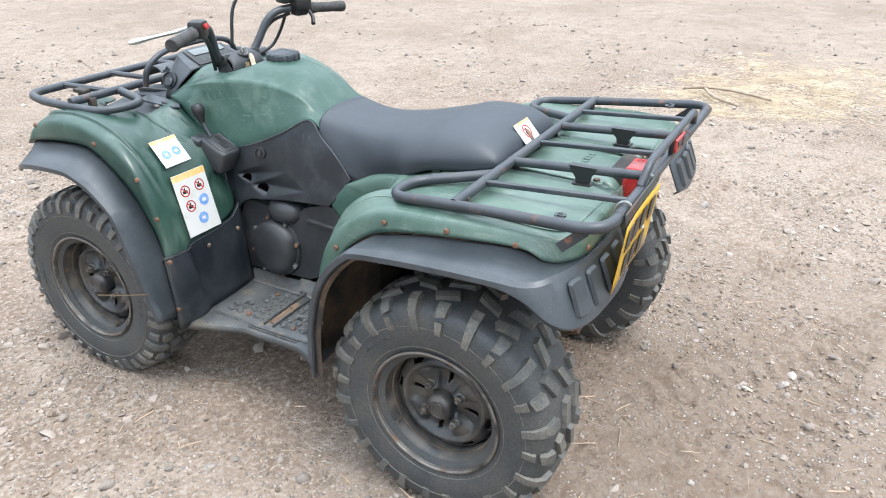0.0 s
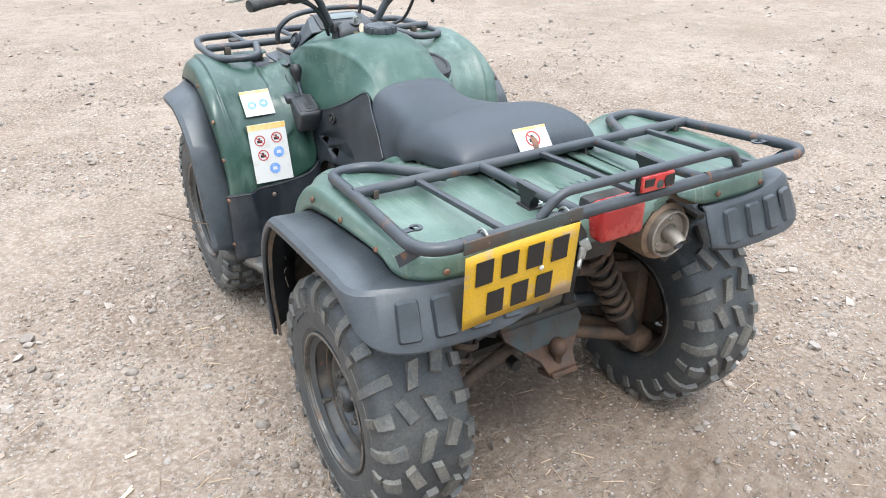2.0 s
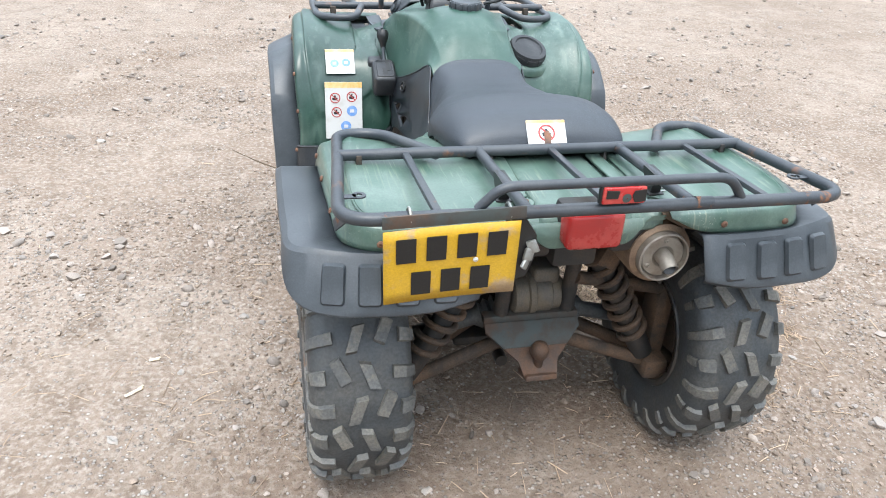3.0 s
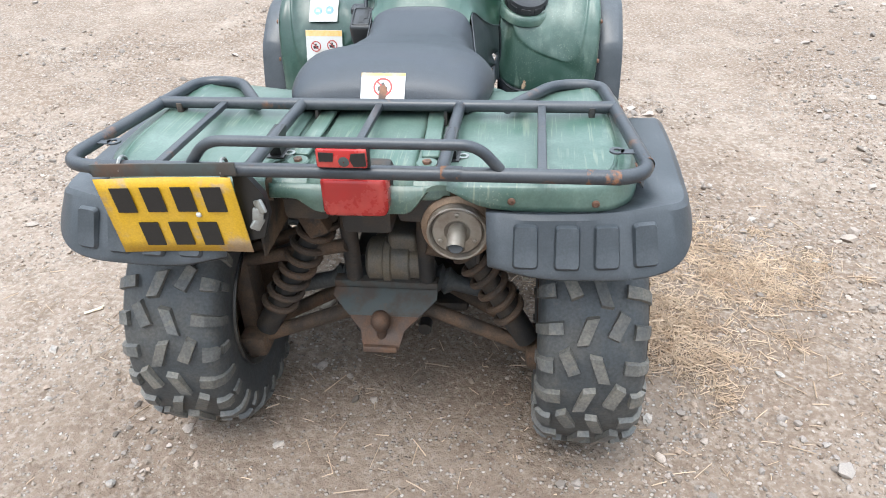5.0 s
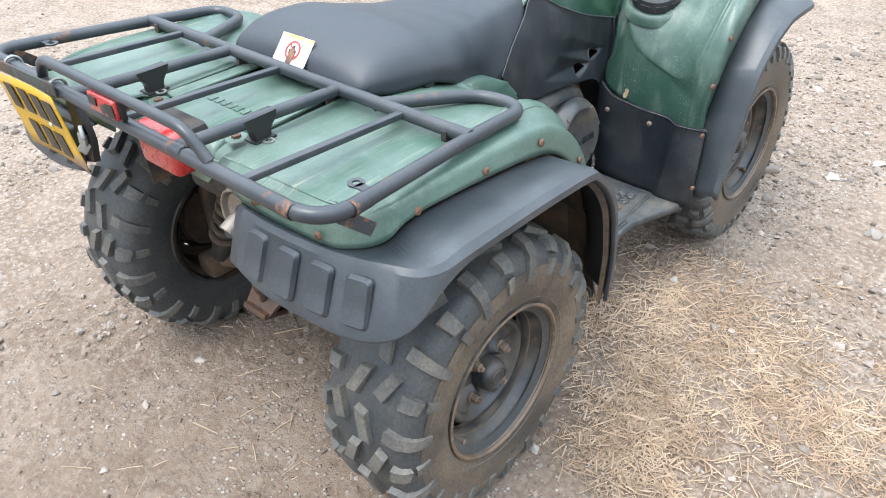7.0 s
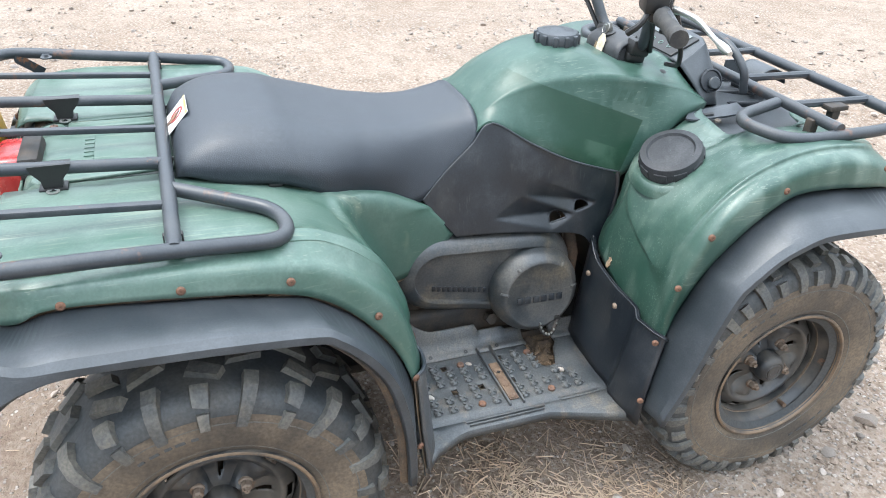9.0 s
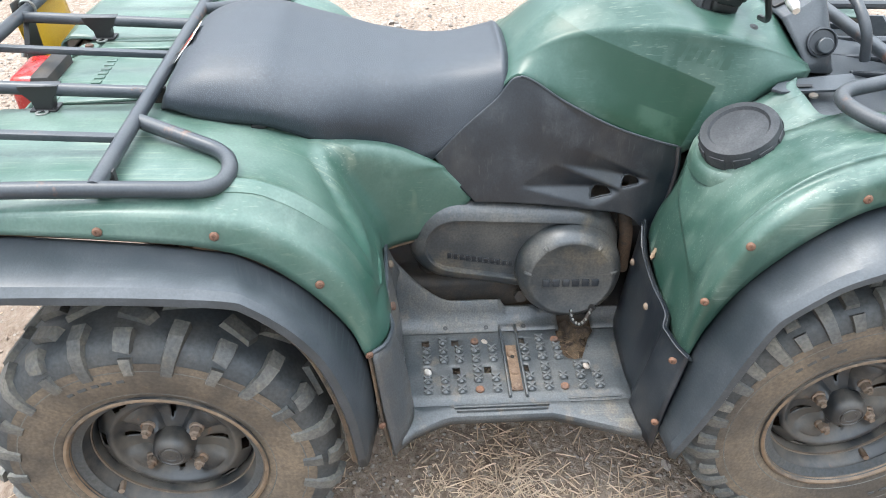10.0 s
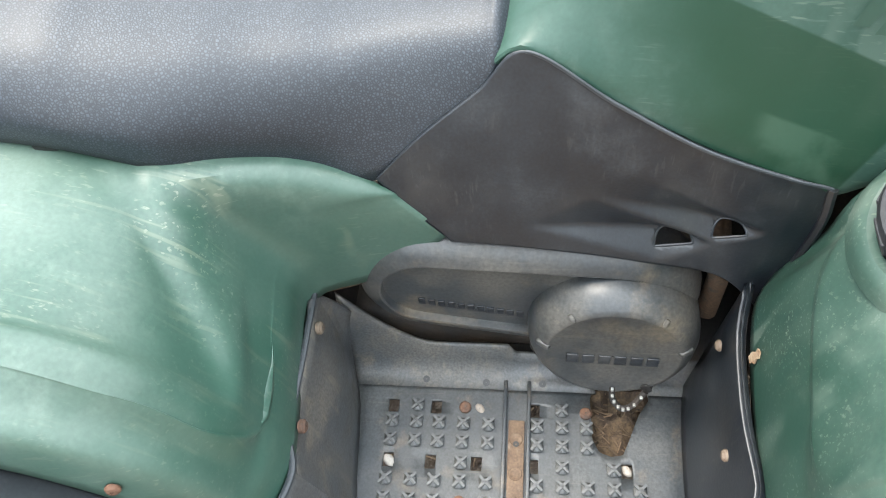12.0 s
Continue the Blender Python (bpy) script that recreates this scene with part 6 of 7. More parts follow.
for sx in (1, -1):
    SK = facing((sx * .157, 1.170, .868), (sx, -.12, .42))
    part("socket_rim", Shape().lathe([(.026, -.006), (.026, .002), (.023, .003), (.021, -.001), (.001, -.001)], SK, 28), GUARD, pod)
    part("socket_cap", Shape().lathe([(.014, .0), (.014, .008), (.012, .010), (.001, .0105)], SK @ pose(.004, -.006, .0), 22), BLACK, pod)
    trim = [(-.055, -.006), (-.04, -.017), (.04, -.02), (.09, -.016), (.09, .03), (.0, .024), (-.04, .012)]
    part("trim_plate", Shape().prism(trim if sx > 0 else [(-a, b) for a, b in trim[::-1]], .004, facing((sx * .226, 1.120, .816), (sx * .10, -.10, 1), (0, 1, 0)) @ pose(0, 0, 0, 0, 0, sx * 84), .001), BLACK, pod, "flat black trim plate")
    part("trim_slot", Shape().prism([(-.012, -.004), (.012, -.004), (.014, 0), (.012, .004), (-.012, .004), (-.014, 0)], .001, facing((sx * .232, 1.118, .8215), (sx * .10, -.10, 1), (0, 1, 0)) @ pose(0, 0, 0, 0, 0, sx * 80), 0), INK, pod)
    part("tank_hole", Shape().lathe([(.008, 0), (.001, .0)], facing((sx * .138, 1.05, .8915), (sx * .35, .1, 1)), 16), INK, tank)
    part("trim_bolt", Shape().lathe([(.008, 0), (.007, .003), (.001, .004)], facing((sx * .262, 1.122, .8165), (sx * .10, -.10, 1)), 12), GREYNUT, pod, "dull bolt")
# black covers below the front rack
FC = [[(.0, 1.08, .79), (.10, 1.08, .79), (.19, 1.06, .79), (.27, 1.02, .75)], [(.0, 1.225, .80), (.10, 1.225, .80), (.19, 1.17, .806), (.31, 1.12, .79)], [(.0, 1.28, .80), (.10, 1.28, .795), (.20, 1.25, .79), (.32, 1.21, .79)],
      [(.0, 1.36, .79), (.10, 1.36, .775), (.20, 1.35, .765), (.31, 1.33, .775)], [(.0, 1.46, .78), (.10, 1.46, .765), (.20, 1.45, .755), (.30, 1.44, .77)]]
FC = [[(-x, y, z) for x, y, z in r[:0:-1]] + r for r in FC]
fcov = part("front_cover", loft(FC, 4, 4), BLACK, quad, "black plastic cover below the front rack", thick=0.005)
for x in (-.13, -.05, .05, .13):
    part("cover_rib", Shape().box((.012, .19, .014), pose(x, 1.35, .788, -4), .005), GUARD, fcov)
arc = [(.048 * math.cos(radians(a)), .048 * math.sin(radians(a))) for a in range(-20, 171, 10)]
part("lamp_shell", Shape().rows([[(x, 1.415 - c, .805 + d) for c, d in arc] for x in (.0, .012, .07, .082)]), BLACK, fcov, "curved black bracket", thick=0.004)
part("lamp_shell", Shape().prism([(-.02, -.03), (.025, -.03), (.03, .012), (.008, .028), (-.02, .02)], .006, facing((.0, 1.36, .83), (.5, -1, .1)), .001), BLACK, fcov)
part("stem_clamp", Shape().box((.15, .05, .03), pose(0, 1.022, .905, -12), .01, 3).plus(Shape().tube([(0, 1.06, .86), (0, 1.03, .93)], .028, 14)).plus(
    Shape().box((.035, .05, .035), pose(-.065, 1.025, .925, -12), .008)).plus(Shape().box((.035, .05, .035), pose(.065, 1.025, .925, -12), .008)), INK, pod, "black handlebar clamp")
HS = [[(-.072, .955, .895), (-.05, .948, .895), (.05, .948, .895), (.072, .955, .895)], [(-.07, .957, .922), (-.05, .950, .926), (.05, .950, .926), (.07, .957, .922)],
      [(-.066, .972, .938), (-.045, .968, .945), (.045, .968, .945), (.066, .972, .938)], [(-.066, 1.004, .943), (-.045, 1.006, .950), (.045, 1.006, .950), (.066, 1.004, .943)],
      [(-.07, 1.012, .90), (-.05, 1.016, .90), (.05, 1.016, .90), (.07, 1.012, .90)]]
HS = [[(x - .004, y + .022, z - .008) for x, y, z in r] for r in HS]
house = part("ignition_housing", loft(HS, 4, 4), ECOVER, pod, "black plastic ignition housing", thick=0.004)
for sx in (1, -1):
    part("housing_side", Shape().cap([(sx * .071 - .008, .977, .881), (sx * .069 - .008, .979, .908), (sx * .066 - .008, .994, .924), (sx * .066 - .008, 1.026, .929), (sx * .071 - .008, 1.034, .886)]), ECOVER, house)
    part("housing_hole", Shape().lathe([(.006, 0), (.001, 0)], facing((sx * .0715 - .008, 1.005, .900), (sx, 0, .05)), 12), INK, house)
key = part("key", Shape().lathe([(.017, 0), (.017, .012), (.013, .014), (.001, .014)], facing((-.010, .994, .930), (0, -.25, 1)), 20), INK, pod, "ignition lock")
part("key_blade", Shape().box((.003, .018, .022), pose(-.010, .992, .95, 15), .001), STEEL, key)
part("key_ring", Shape().tube([(-.010 + .011 * math.cos(q), .983 + .004 * math.sin(q), .950 + .011 * math.sin(q)) for q in [2 * math.pi * k / 18 for k in range(18)]], .0012, 6, closed=True), STEEL, key)
part("key_tag", Shape().prism([(-.011, -.028), (.009, -.03), (.012, .018), (.004, .03), (-.005, .03), (-.012, .018)], .0015, facing((.004, .966, .912), (.15, -1, .25)), 0), TAG, pod, "worn paper key tag")
part("yellow_tag", Shape().prism([(-.010, -.02), (.010, -.02), (.010, .018), (-.010, .018)], .0015, facing((-.022, .968, .900), (-.3, -1, .2)), 0), LEATHER, pod, "brown tag on the key ring")

bars = new("handlebar")
bars.parent = quad
bars["label"] = "black handlebar with rubber grips and silver levers"
hb = rounded([(-.382, .885, 1.042), (-.22, .953, 1.055), (-.138, .995, 1.045), (-.076, 1.03, .918), (.076, 1.03, .918), (.138, .995, 1.045), (.22, .953, 1.055), (.382, .885, 1.042)], .045)
part("bar_tube", Shape().tube(hb, .0125, 12), TUBE, bars)
for sx in (-1, 1):
    g0, g1 = Vector((sx * .258, .931, 1.047)), Vector((sx * .385, .884, 1.04))
    d = (g1 - g0)
    prof = [.0165, .0195, .0165, .016, .0165, .016, .0165, .016, .0165, .0175, .0185, .017]
    part("grip", Shape().tube([g0 + d * k / 11 for k in range(12)], prof, 16), GRIP, bars, "worn rubber grip")
    sw = part("switch_box", Shape().box((.05, .045, .05), pose(sx * .225, .945, 1.052, 0, 0, -sx * 20), .01), INK, bars)
    part("button", Shape().lathe([(.008, 0), (.008, .008), (.001, .009)], facing((sx * .222, .92, 1.062), (0, -1, .3)), 12), LENS, sw, "red button")
    if sx < 0:
        lv = [(-.215, .965, 1.052), (-.26, .968, 1.054), (-.293, .966, 1.053), (-.35, .982, 1.048), (-.418, 1.004, 1.041)]
    else:
        lv = [(.215, .965, 1.052), (.26, .975, 1.052), (.31, .978, 1.048), (.37, .967, 1.036), (.434, .959, 1.024)]
    part("lever", Shape().tube(spline(lv, 4), [.0075] * 4 + [.006] * 5 + [.005] * 5 + [.0075, .0085, .005], 10), ALU, bars, "bare aluminium lever")
    part("lever_holder", Shape().box((.05, .03, .022), pose(sx * .215, .966, 1.05, 0, 0, -sx * 20), .006), STEEL, bars, "cast lever holder")
part("reservoir", Shape().box((.06, .055, .04), pose(.20, .972, 1.088, 0, 0, -20), .008).plus(Shape().box((.064, .059, .008), pose(.20, .972, 1.112, 0, 0, -20), .003)), INK, bars)
part("throttle_box", Shape().box((.06, .05, .045), pose(.222, .935, 1.068, 0, 0, -20), .01), INK, bars)
part("throttle_lever", Shape().tube(spline([(.235, .915, 1.045), (.235, .90, 1.025), (.219, .886, 1.006)], 4), [.006] * 5 + [.007] * 4, 8), INK, bars)
cables = ([(.19, .99, 1.09), (.15, 1.05, 1.14), (.08, 1.09, 1.07), (.05, 1.09, .95)], 
          [(.22, .99, 1.05), (.215, 1.02, .98), (.19, 1.045, .925), (.13, 1.06, .905)], [(-.2, .97, 1.04), (-.12, 1.02, .98), (-.085, 1.04, .9)],
          [(-.215, .955, 1.035), (-.15, .99, 1.0), (-.095, 1.015, .93)], [(.20, .965, 1.035), (.14, 1.0, 1.01), (.085, 1.045, .92)])
for c in cables:
    part("cable", Shape().tube(spline(c, 6), .0055, 8), INK, bars)

GM = pose(-.230, .926, .690, 24, 0, 0)
gate = part("gear_gate", Shape().box((.074, .098, .078), GM, .012, 3).plus(Shape().box((.052, .06, .03), pose(-.252, .985, .730, 8, 0, 0), .010, 3)), ECOVER, quad, "black plastic gear gate")
part("gate_rim", Shape().tube(rounded([GM @ Vector(p) for p in ((-.028, -.036, .039), (.028, -.036, .039), (.028, .040, .039), (-.028, .040, .039))], .01, 4, closed=True), .0032, 6, closed=True), ECOVER, gate)
part("gate_slot", Shape().prism([(-.012, -.03), (.004, -.03), (.004, -.012), (.014, -.012), (.014, .028), (.002, .028), (.002, .0), (-.012, .0)], .0015, GM @ pose(.004, .004, .0388), 0), INK, gate)
lever = part("gear_lever", Shape().tube([(-.224, .945, .722), (-.226, .972, .765), (-.226, .985, .795)], [.008, .006, .007], 10), TUBE, gate)
part("knob", Shape().lathe([(.007, -.04), (.012, -.022), (.019, -.006), (.0195, .008), (.014, .019), (.001, .022)], facing((-.226, .990, .812), (0, .3, 1)), 18), INK, gate)

# ---- labels ----


def label_board(name, corners, lift, parent, words):
    """A thin board on four corners (top left, top right, bottom left), and a function that maps its unit square onto it."""
    tl, tr, bl = [Vector(c) for c in corners]
    nrm = (tr - tl).cross(tl - bl).normalized()
    x, y = tr - tl, tl - bl
    m = Matrix((x.normalized(), (y - x * y.dot(x) / x.length_squared).normalized(), nrm)).transposed().to_4x4()
    m.translation = bl + nrm * lift
    b = part(name, Shape().box((x.length, y.length, .0015), m @ Matrix.Translation((x.length / 2, y.length / 2, 0)), .0004, 1), PAPER, parent, words)
    return b, m, x.length, y.length


def ban_sign(board, m, cx, cy, r, ink, slash=True):
    ring = Shape().lathe([(r, 0), (r, .0012), (r * .82, .0012), (r * .82, 0)], m @ Matrix.Translation((cx, cy, .0008)), 28)
    if slash:
        ring.plus(Shape().box((2 * r * .9, r * .17, .0006), m @ pose(cx, cy, .0014, 0, 0, -45), 0))
    part("ban_ring", ring, ink, board)
    part("pictogram", Shape().prism([(-.5 * r, -.4 * r), (.4 * r, -.45 * r), (.5 * r, .0), (.1 * r, .15 * r), (.15 * r, .5 * r), (-.2 * r, .5 * r), (-.15 * r, .1 * r), (-.55 * r, .05 * r)], .0006, m @ Matrix.Translation((cx, cy, .0008))), INK, board)


def blue_sign(board, m, cx, cy, r):
    part("blue_disc", Shape().lathe([(r, 0), (r, .0010), (.0005, .0010)], m @ Matrix.Translation((cx, cy, .0008)), 28), BLUEINK, board)
    part("pictogram", Shape().box((r * .8, r * .6, .0005), m @ Matrix.Translation((cx, cy, .0020)), .0002, 1), PAPER, board)


big, bm4, bw, bh = label_board("warning_label", ((-.418, .928, .678), (-.297, .925, .678), (-.425, .884, .50)), .003, fm_l, "white safety label with orange head and sign discs")
part("head_band", Shape().box((bw, .018, .0006), bm4 @ Matrix.Translation((bw / 2, bh - .010, .0010)), .0001, 1), ORANGE, big)
ban_sign(big, bm4, bw * .27, bh * .72, .017, REDINK)
ban_sign(big, bm4, bw * .72, bh * .74, .017, REDINK)
ban_sign(big, bm4, bw * .30, bh * .47, .017, REDINK)
blue_sign(big, bm4, bw * .72, bh * .49, .017)
blue_sign(big, bm4, bw * .55, bh * .22, .017)
small, sm4, sw_, sh_ = label_board("warning_label", ((-.412, 1.005, .762), (-.318, 1.005, .762), (-.415, .948, .697)), .004, fm_l, "small white label with orange head and two blue discs")
part("head_band", Shape().box((sw_, .010, .0006), sm4 @ Matrix.Translation((sw_ / 2, sh_ - .006, .0010)), .0001, 1), ORANGE, small)
blue_sign(small, sm4, sw_ * .3, sh_ * .42, .014)
blue_sign(small, sm4, sw_ * .7, sh_ * .45, .014)
seat_lab, lm4, lw_, lh_ = label_board("seat_label", ((-.045, .058, .853), (.048, .058, .853), (-.045, .018, .808)), .007, seat, "torn white label with a worn sign")
part("head_band", Shape().box((lw_, .007, .0006), lm4 @ Matrix.Translation((lw_ / 2, lh_ - .004, .0010)), .0001, 1), ORANGE, seat_lab)
ban_sign(seat_lab, lm4, lw_ * .5, lh_ * .48, .020, REDINK)
part("torn_patch", Shape().prism([(-.008, -.018), (.006, -.02), (.01, .0), (.004, .014), (-.006, .01)], .001, lm4 @ Matrix.Translation((lw_ * .5, lh_ * .35, .0014))), RUST, seat_lab)

# ---- marks on the tank and deck ----


def tank_side(y, s, out=0.0):
    """A point on the tank's flank: s runs from the ridge (0) to the lower edge (1)."""
    for (y0, h0), (y1, h1) in zip(TK, TK[1:]):
        if y0 <= y <= y1:
            t = (y - y0) / (y1 - y0)
            r = Vector(h0[2]).lerp(Vector(h1[2]), t)
            b = Vector(h0[4]).lerp(Vector(h1[4]), t)
            m = Vector(h0[3]).lerp(Vector(h1[3]), t)
            p = r.lerp(m, s * 2) if s < .5 else m.lerp(b, s * 2 - 1)
            return Vector((p.x + out, y, p.y))


def tank_at(y, z):
    return min((tank_side(y, .0125 * i, .0006) for i in range(60)), key=lambda v: abs(v.z - z))


for side in (1, -1):
    for k in range(5):
        bar = Shape().rows([[tank_at(.906 + .0195 * k + dy + .012 * u, .849 - .2 * .0195 * k + .027 * u) for dy in (0, .007, .014)] for u in (0, .25, .5, .75, 1)])
        part("logo_bar", bar if side > 0 else bar.mirrored(), LETTER, tank)
for k in range(6):
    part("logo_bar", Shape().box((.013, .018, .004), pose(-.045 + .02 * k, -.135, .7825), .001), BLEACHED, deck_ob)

for sx in (-1, 1):
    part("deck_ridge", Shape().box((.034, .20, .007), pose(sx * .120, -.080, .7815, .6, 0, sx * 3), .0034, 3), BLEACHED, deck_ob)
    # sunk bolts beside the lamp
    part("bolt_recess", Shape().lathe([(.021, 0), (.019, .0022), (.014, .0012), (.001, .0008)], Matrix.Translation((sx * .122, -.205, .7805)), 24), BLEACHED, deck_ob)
    part("deck_bolt", Shape().lathe([(.0085, 0), (.0085, .005), (.001, .006)], Matrix.Translation((sx * .122, -.205, .7815)), 6), RUST, deck_ob, "rusty bolt")

# brake pedal in the right footwell
pedal = part("brake_pedal", Shape().tube(rounded([(.17, .815, .375), (.225, .81, .352), (.252, .803, .352)], .02), .008, 10), DARKMETAL, quad, "dark brake pedal with a toothed tread")
hook = spline([(.246, .761, .344), (.257, .763, .329), (.266, .774, .321), (.265, .787, .328), (.256, .802, .353)], 6)
part("tread_plate", Shape().tube(hook, .0042, 8), DARKMETAL, pedal)
for k in range(1, len(hook), 3):
    part("tooth", Shape().box((.005, .004, .0045), Matrix.Translation(hook[k] + Vector((.003, 0, .0035))), .001), STEEL, pedal, "worn bright tooth")

# ---- screws ----


def screws(parent, places, side):
    for p, nrm in places:
        o = part("screw", screw_me, None, parent)
        o.matrix_local = facing((side * p[0], p[1], p[2]), (side * nrm[0], nrm[1], nrm[2]))


for side, rm, fm in ((1, mud_r, fm_r), (-1, mud_l, fm_l)):
    screws(rm, [((.503, -.16, .760), (1, 0, .2)), ((.507, .0, .757), (1, 0, .2)), ((.506, .16, .742), (1, 0, .25)), ((.504, .30, .645), (1, .2, .2)), ((.28, -.293, .755), (0, -1, 0)), ((.425, -.289, .752), (0, -1, 0))], side)
    screws(fm, [((.513, 1.10, .775), (1, -.1, .2)), ((.518, .945, .70), (1, -.3, .2)), ((.513, .90, .59), (1, -.5, .1)), ((.508, 1.35, .79), (1, 0, .2))], side)
    screws(quad, [((.512, .366, .50), (1, .4, 0)), ((.515, .378, .33), (1, .4, 0)), ((.522, .868, .47), (1, -.5, 0)), ((.525, .862, .32), (1, -.5, 0)), ], side)
    for x, y, z in ((.378, .864, .463), (.245, .874, .462)):
        part("guard_bolt", Shape().lathe([(.007, 0), (.007, .003), (.004, .006), (.001, .006)], facing((side * x, y, z), (0, -1, 0)), 12), NUT, quad, "dull steel bolt")

# ---- ground ----
rng = random.Random(4)


def axis_steps(lo, hi, step, far):
    core = [lo + step * k for k in range(int((hi - lo) / step) + 1)]
    d, x, after = step, core[-1], []
    while x < far:
        d *= 1.35
        x += d
        after.append(x)
    d, x, before = step, core[0], []
    while x > -far:
        d *= 1.35
        x -= d
        before.append(x)
    return before[::-1] + core + after


TRACKS = [((1.85, .5), (2.3, -1.7), .13), ((2.45, .45), (3.0, -1.8), .13), ((.35, -.42), (1.5, -1.5), .12), ((-.9, -.30), (3.4, -.92), .11), ((-.7, -.62), (3.2, -1.25), .11), ((.9, -1.2), (3.3, 1.8), .12), ((1.25, .5), (1.75, 3.2), .11), ((-3.0, 2.3), (-.6, 4.2), .12), ((-2.4, 1.3), (-.9, 4.4), .11), ((2.0, .2), (3.6, 2.6), .11)]


def tread_print(x, y):
    """Depth of the old tyre tracks: a shallow trough with slanted bars pressed into it."""
    h = 0.0
    for (x0, y0), (x1, y1), half in TRACKS:
        dx, dy = x1 - x0, y1 - y0
        ln = math.hypot(dx, dy)
        dx, dy = dx / ln, dy / ln
        along = (x - x0) * dx + (y - y0) * dy
        off = (x - x0) * -dy + (y - y0) * dx + .05 * noise.noise((along * .9, x0, 3)) + .012 * noise.noise((x * 5, y * 5, 12))
        if abs(off) > half * 1.3 or not -.2 < along < ln:
            continue
        fade = max(0.0, min(1, .55 + 1.1 * noise.noise((x * 1.6, y * 1.6, x1))))
        bars = math.sin(2 * math.pi * (along / .075 + abs(off) * 4.5) + 1.4 * noise.noise((x * 7, y * 7, 2)))
        edge = max(0.0, min(1, (1.25 - abs(off) / half) / .3))
        h += fade * edge * (.0125 * max(-.5, min(.6, bars * 1.5)) - .003) + fade * (.005 if abs(off) > half else 0)
    return h


def relief(x, y):
    """Height of the earth: soft humps, clods and pressed tracks."""
    near = max(0.0, 1 - max(abs(x), abs(y - .5)) / 9)
    h = .012 * noise.noise((x * .9, y * .9, 0)) + .007 * noise.noise((x * 3.1, y * 3.1, 4)) + .004 * noise.noise((x * 9, y * 9, 7))
    clod = max(0, noise.noise((x * .8, y * .8, 21)) + .3)
    h += .006 * noise.noise((x * 5.5, y * 5.5, 13)) * clod + .004 * noise.noise((x * 16, y * 16, 17)) * clod
    return (h - .004) * near + tread_print(x, y)


xs, ys = axis_steps(-3.2, 3.8, .016, 900), axis_steps(-2.2, 4.4, .016, 900)


def ground_z(x, y):
    h = relief(x, y)
    for wx, wy in ((.45, 0), (-.41, 0), (.44, 1.233), (-.46, 1.233)):
        d = math.hypot((x - wx) / .16, (y - wy) / .14)
        if d < 1.6:
            h *= min(1, max(0, d - .6))
    return h


gr = Shape().rows([[(x, y, ground_z(x, y)) for x in xs] for y in ys])
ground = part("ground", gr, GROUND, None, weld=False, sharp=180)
tagged(ground, "dry sandy brown earth with gravel and old tyre tracks", "ground", kind="structure")


def scatter_stones(count, spread, lo, hi, thresh, detail=1, mat=PEBBLE):
    """Small broken stones, thicker where the gravel lies."""
    ico = bmesh.new()
    bmesh.ops.create_icosphere(ico, subdivisions=detail, radius=1)
    ico.verts.index_update()
    base_v, base_f = [v.co.copy() for v in ico.verts], [tuple(v.index for v in f.verts) for f in ico.faces]
    ico.free()
    vs, fs, made = [], [], 0
    while made < count:
        x, y = rng.gauss(.2, spread), rng.gauss(.7, spread)
        if noise.noise((x * 1.3, y * 1.3, 5)) + .5 * noise.noise((x * 4, y * 4, 9)) < thresh + rng.uniform(-.3, .3):
            continue
        if abs(x) < .55 and -.6 < y < 1.5 and rng.random() < .7:
            continue
        s = lo * (hi / lo) ** (rng.random() ** 2.2)
        sx, sy, sz = s * rng.uniform(.7, 1.3), s * rng.uniform(.6, 1.1), s * rng.uniform(.4, .8)
        q, z = Euler((rng.uniform(-.3, .3), rng.uniform(-.3, .3), rng.uniform(0, 6.3))).to_matrix(), ground_z(x, y)
        b = len(vs)
        for v in base_v:
            k = 1 + rng.uniform(-.3, .3)
            p = q @ Vector((v.x * sx * k, v.y * sy * k, v.z * sz * k))
            vs.append((x + p.x, y + p.y, z + sz * .35 + p.z))
        fs += [tuple(b + i for i in f) for f in base_f]
        made += 1
    me = bpy.data.meshes.new("gravel")
    me.from_pydata(vs, [], fs)
    me.polygons.foreach_set("use_smooth", [True] * len(fs))
    me.set_sharp_from_angle(angle=radians(50))
    me.materials.append(mat)
    return me


tagged(new("gravel", scatter_stones(42000, 1.9, .0018, .0064, .10, 1)), "fine grey and tan grit lying on the earth", "gravel", kind="stuff")
tagged(new("gravel", scatter_stones(4200, 2.2, .0045, .0130, .15, 2)), "small grey and tan stones lying on the earth", "gravel", kind="stuff")
tagged(new("earth_crumbs", scatter_stones(20000, 1.6, .0028, .010, -.05, 1, CRUMB)), "dry brown crumbs and clods of loose earth", "earth", kind="stuff")
tagged(new("gravel", scatter_stones(9000, 4.6, .006, .026, .05, 1)), "coarser stones strewn over the yard farther off", "gravel", kind="stuff")


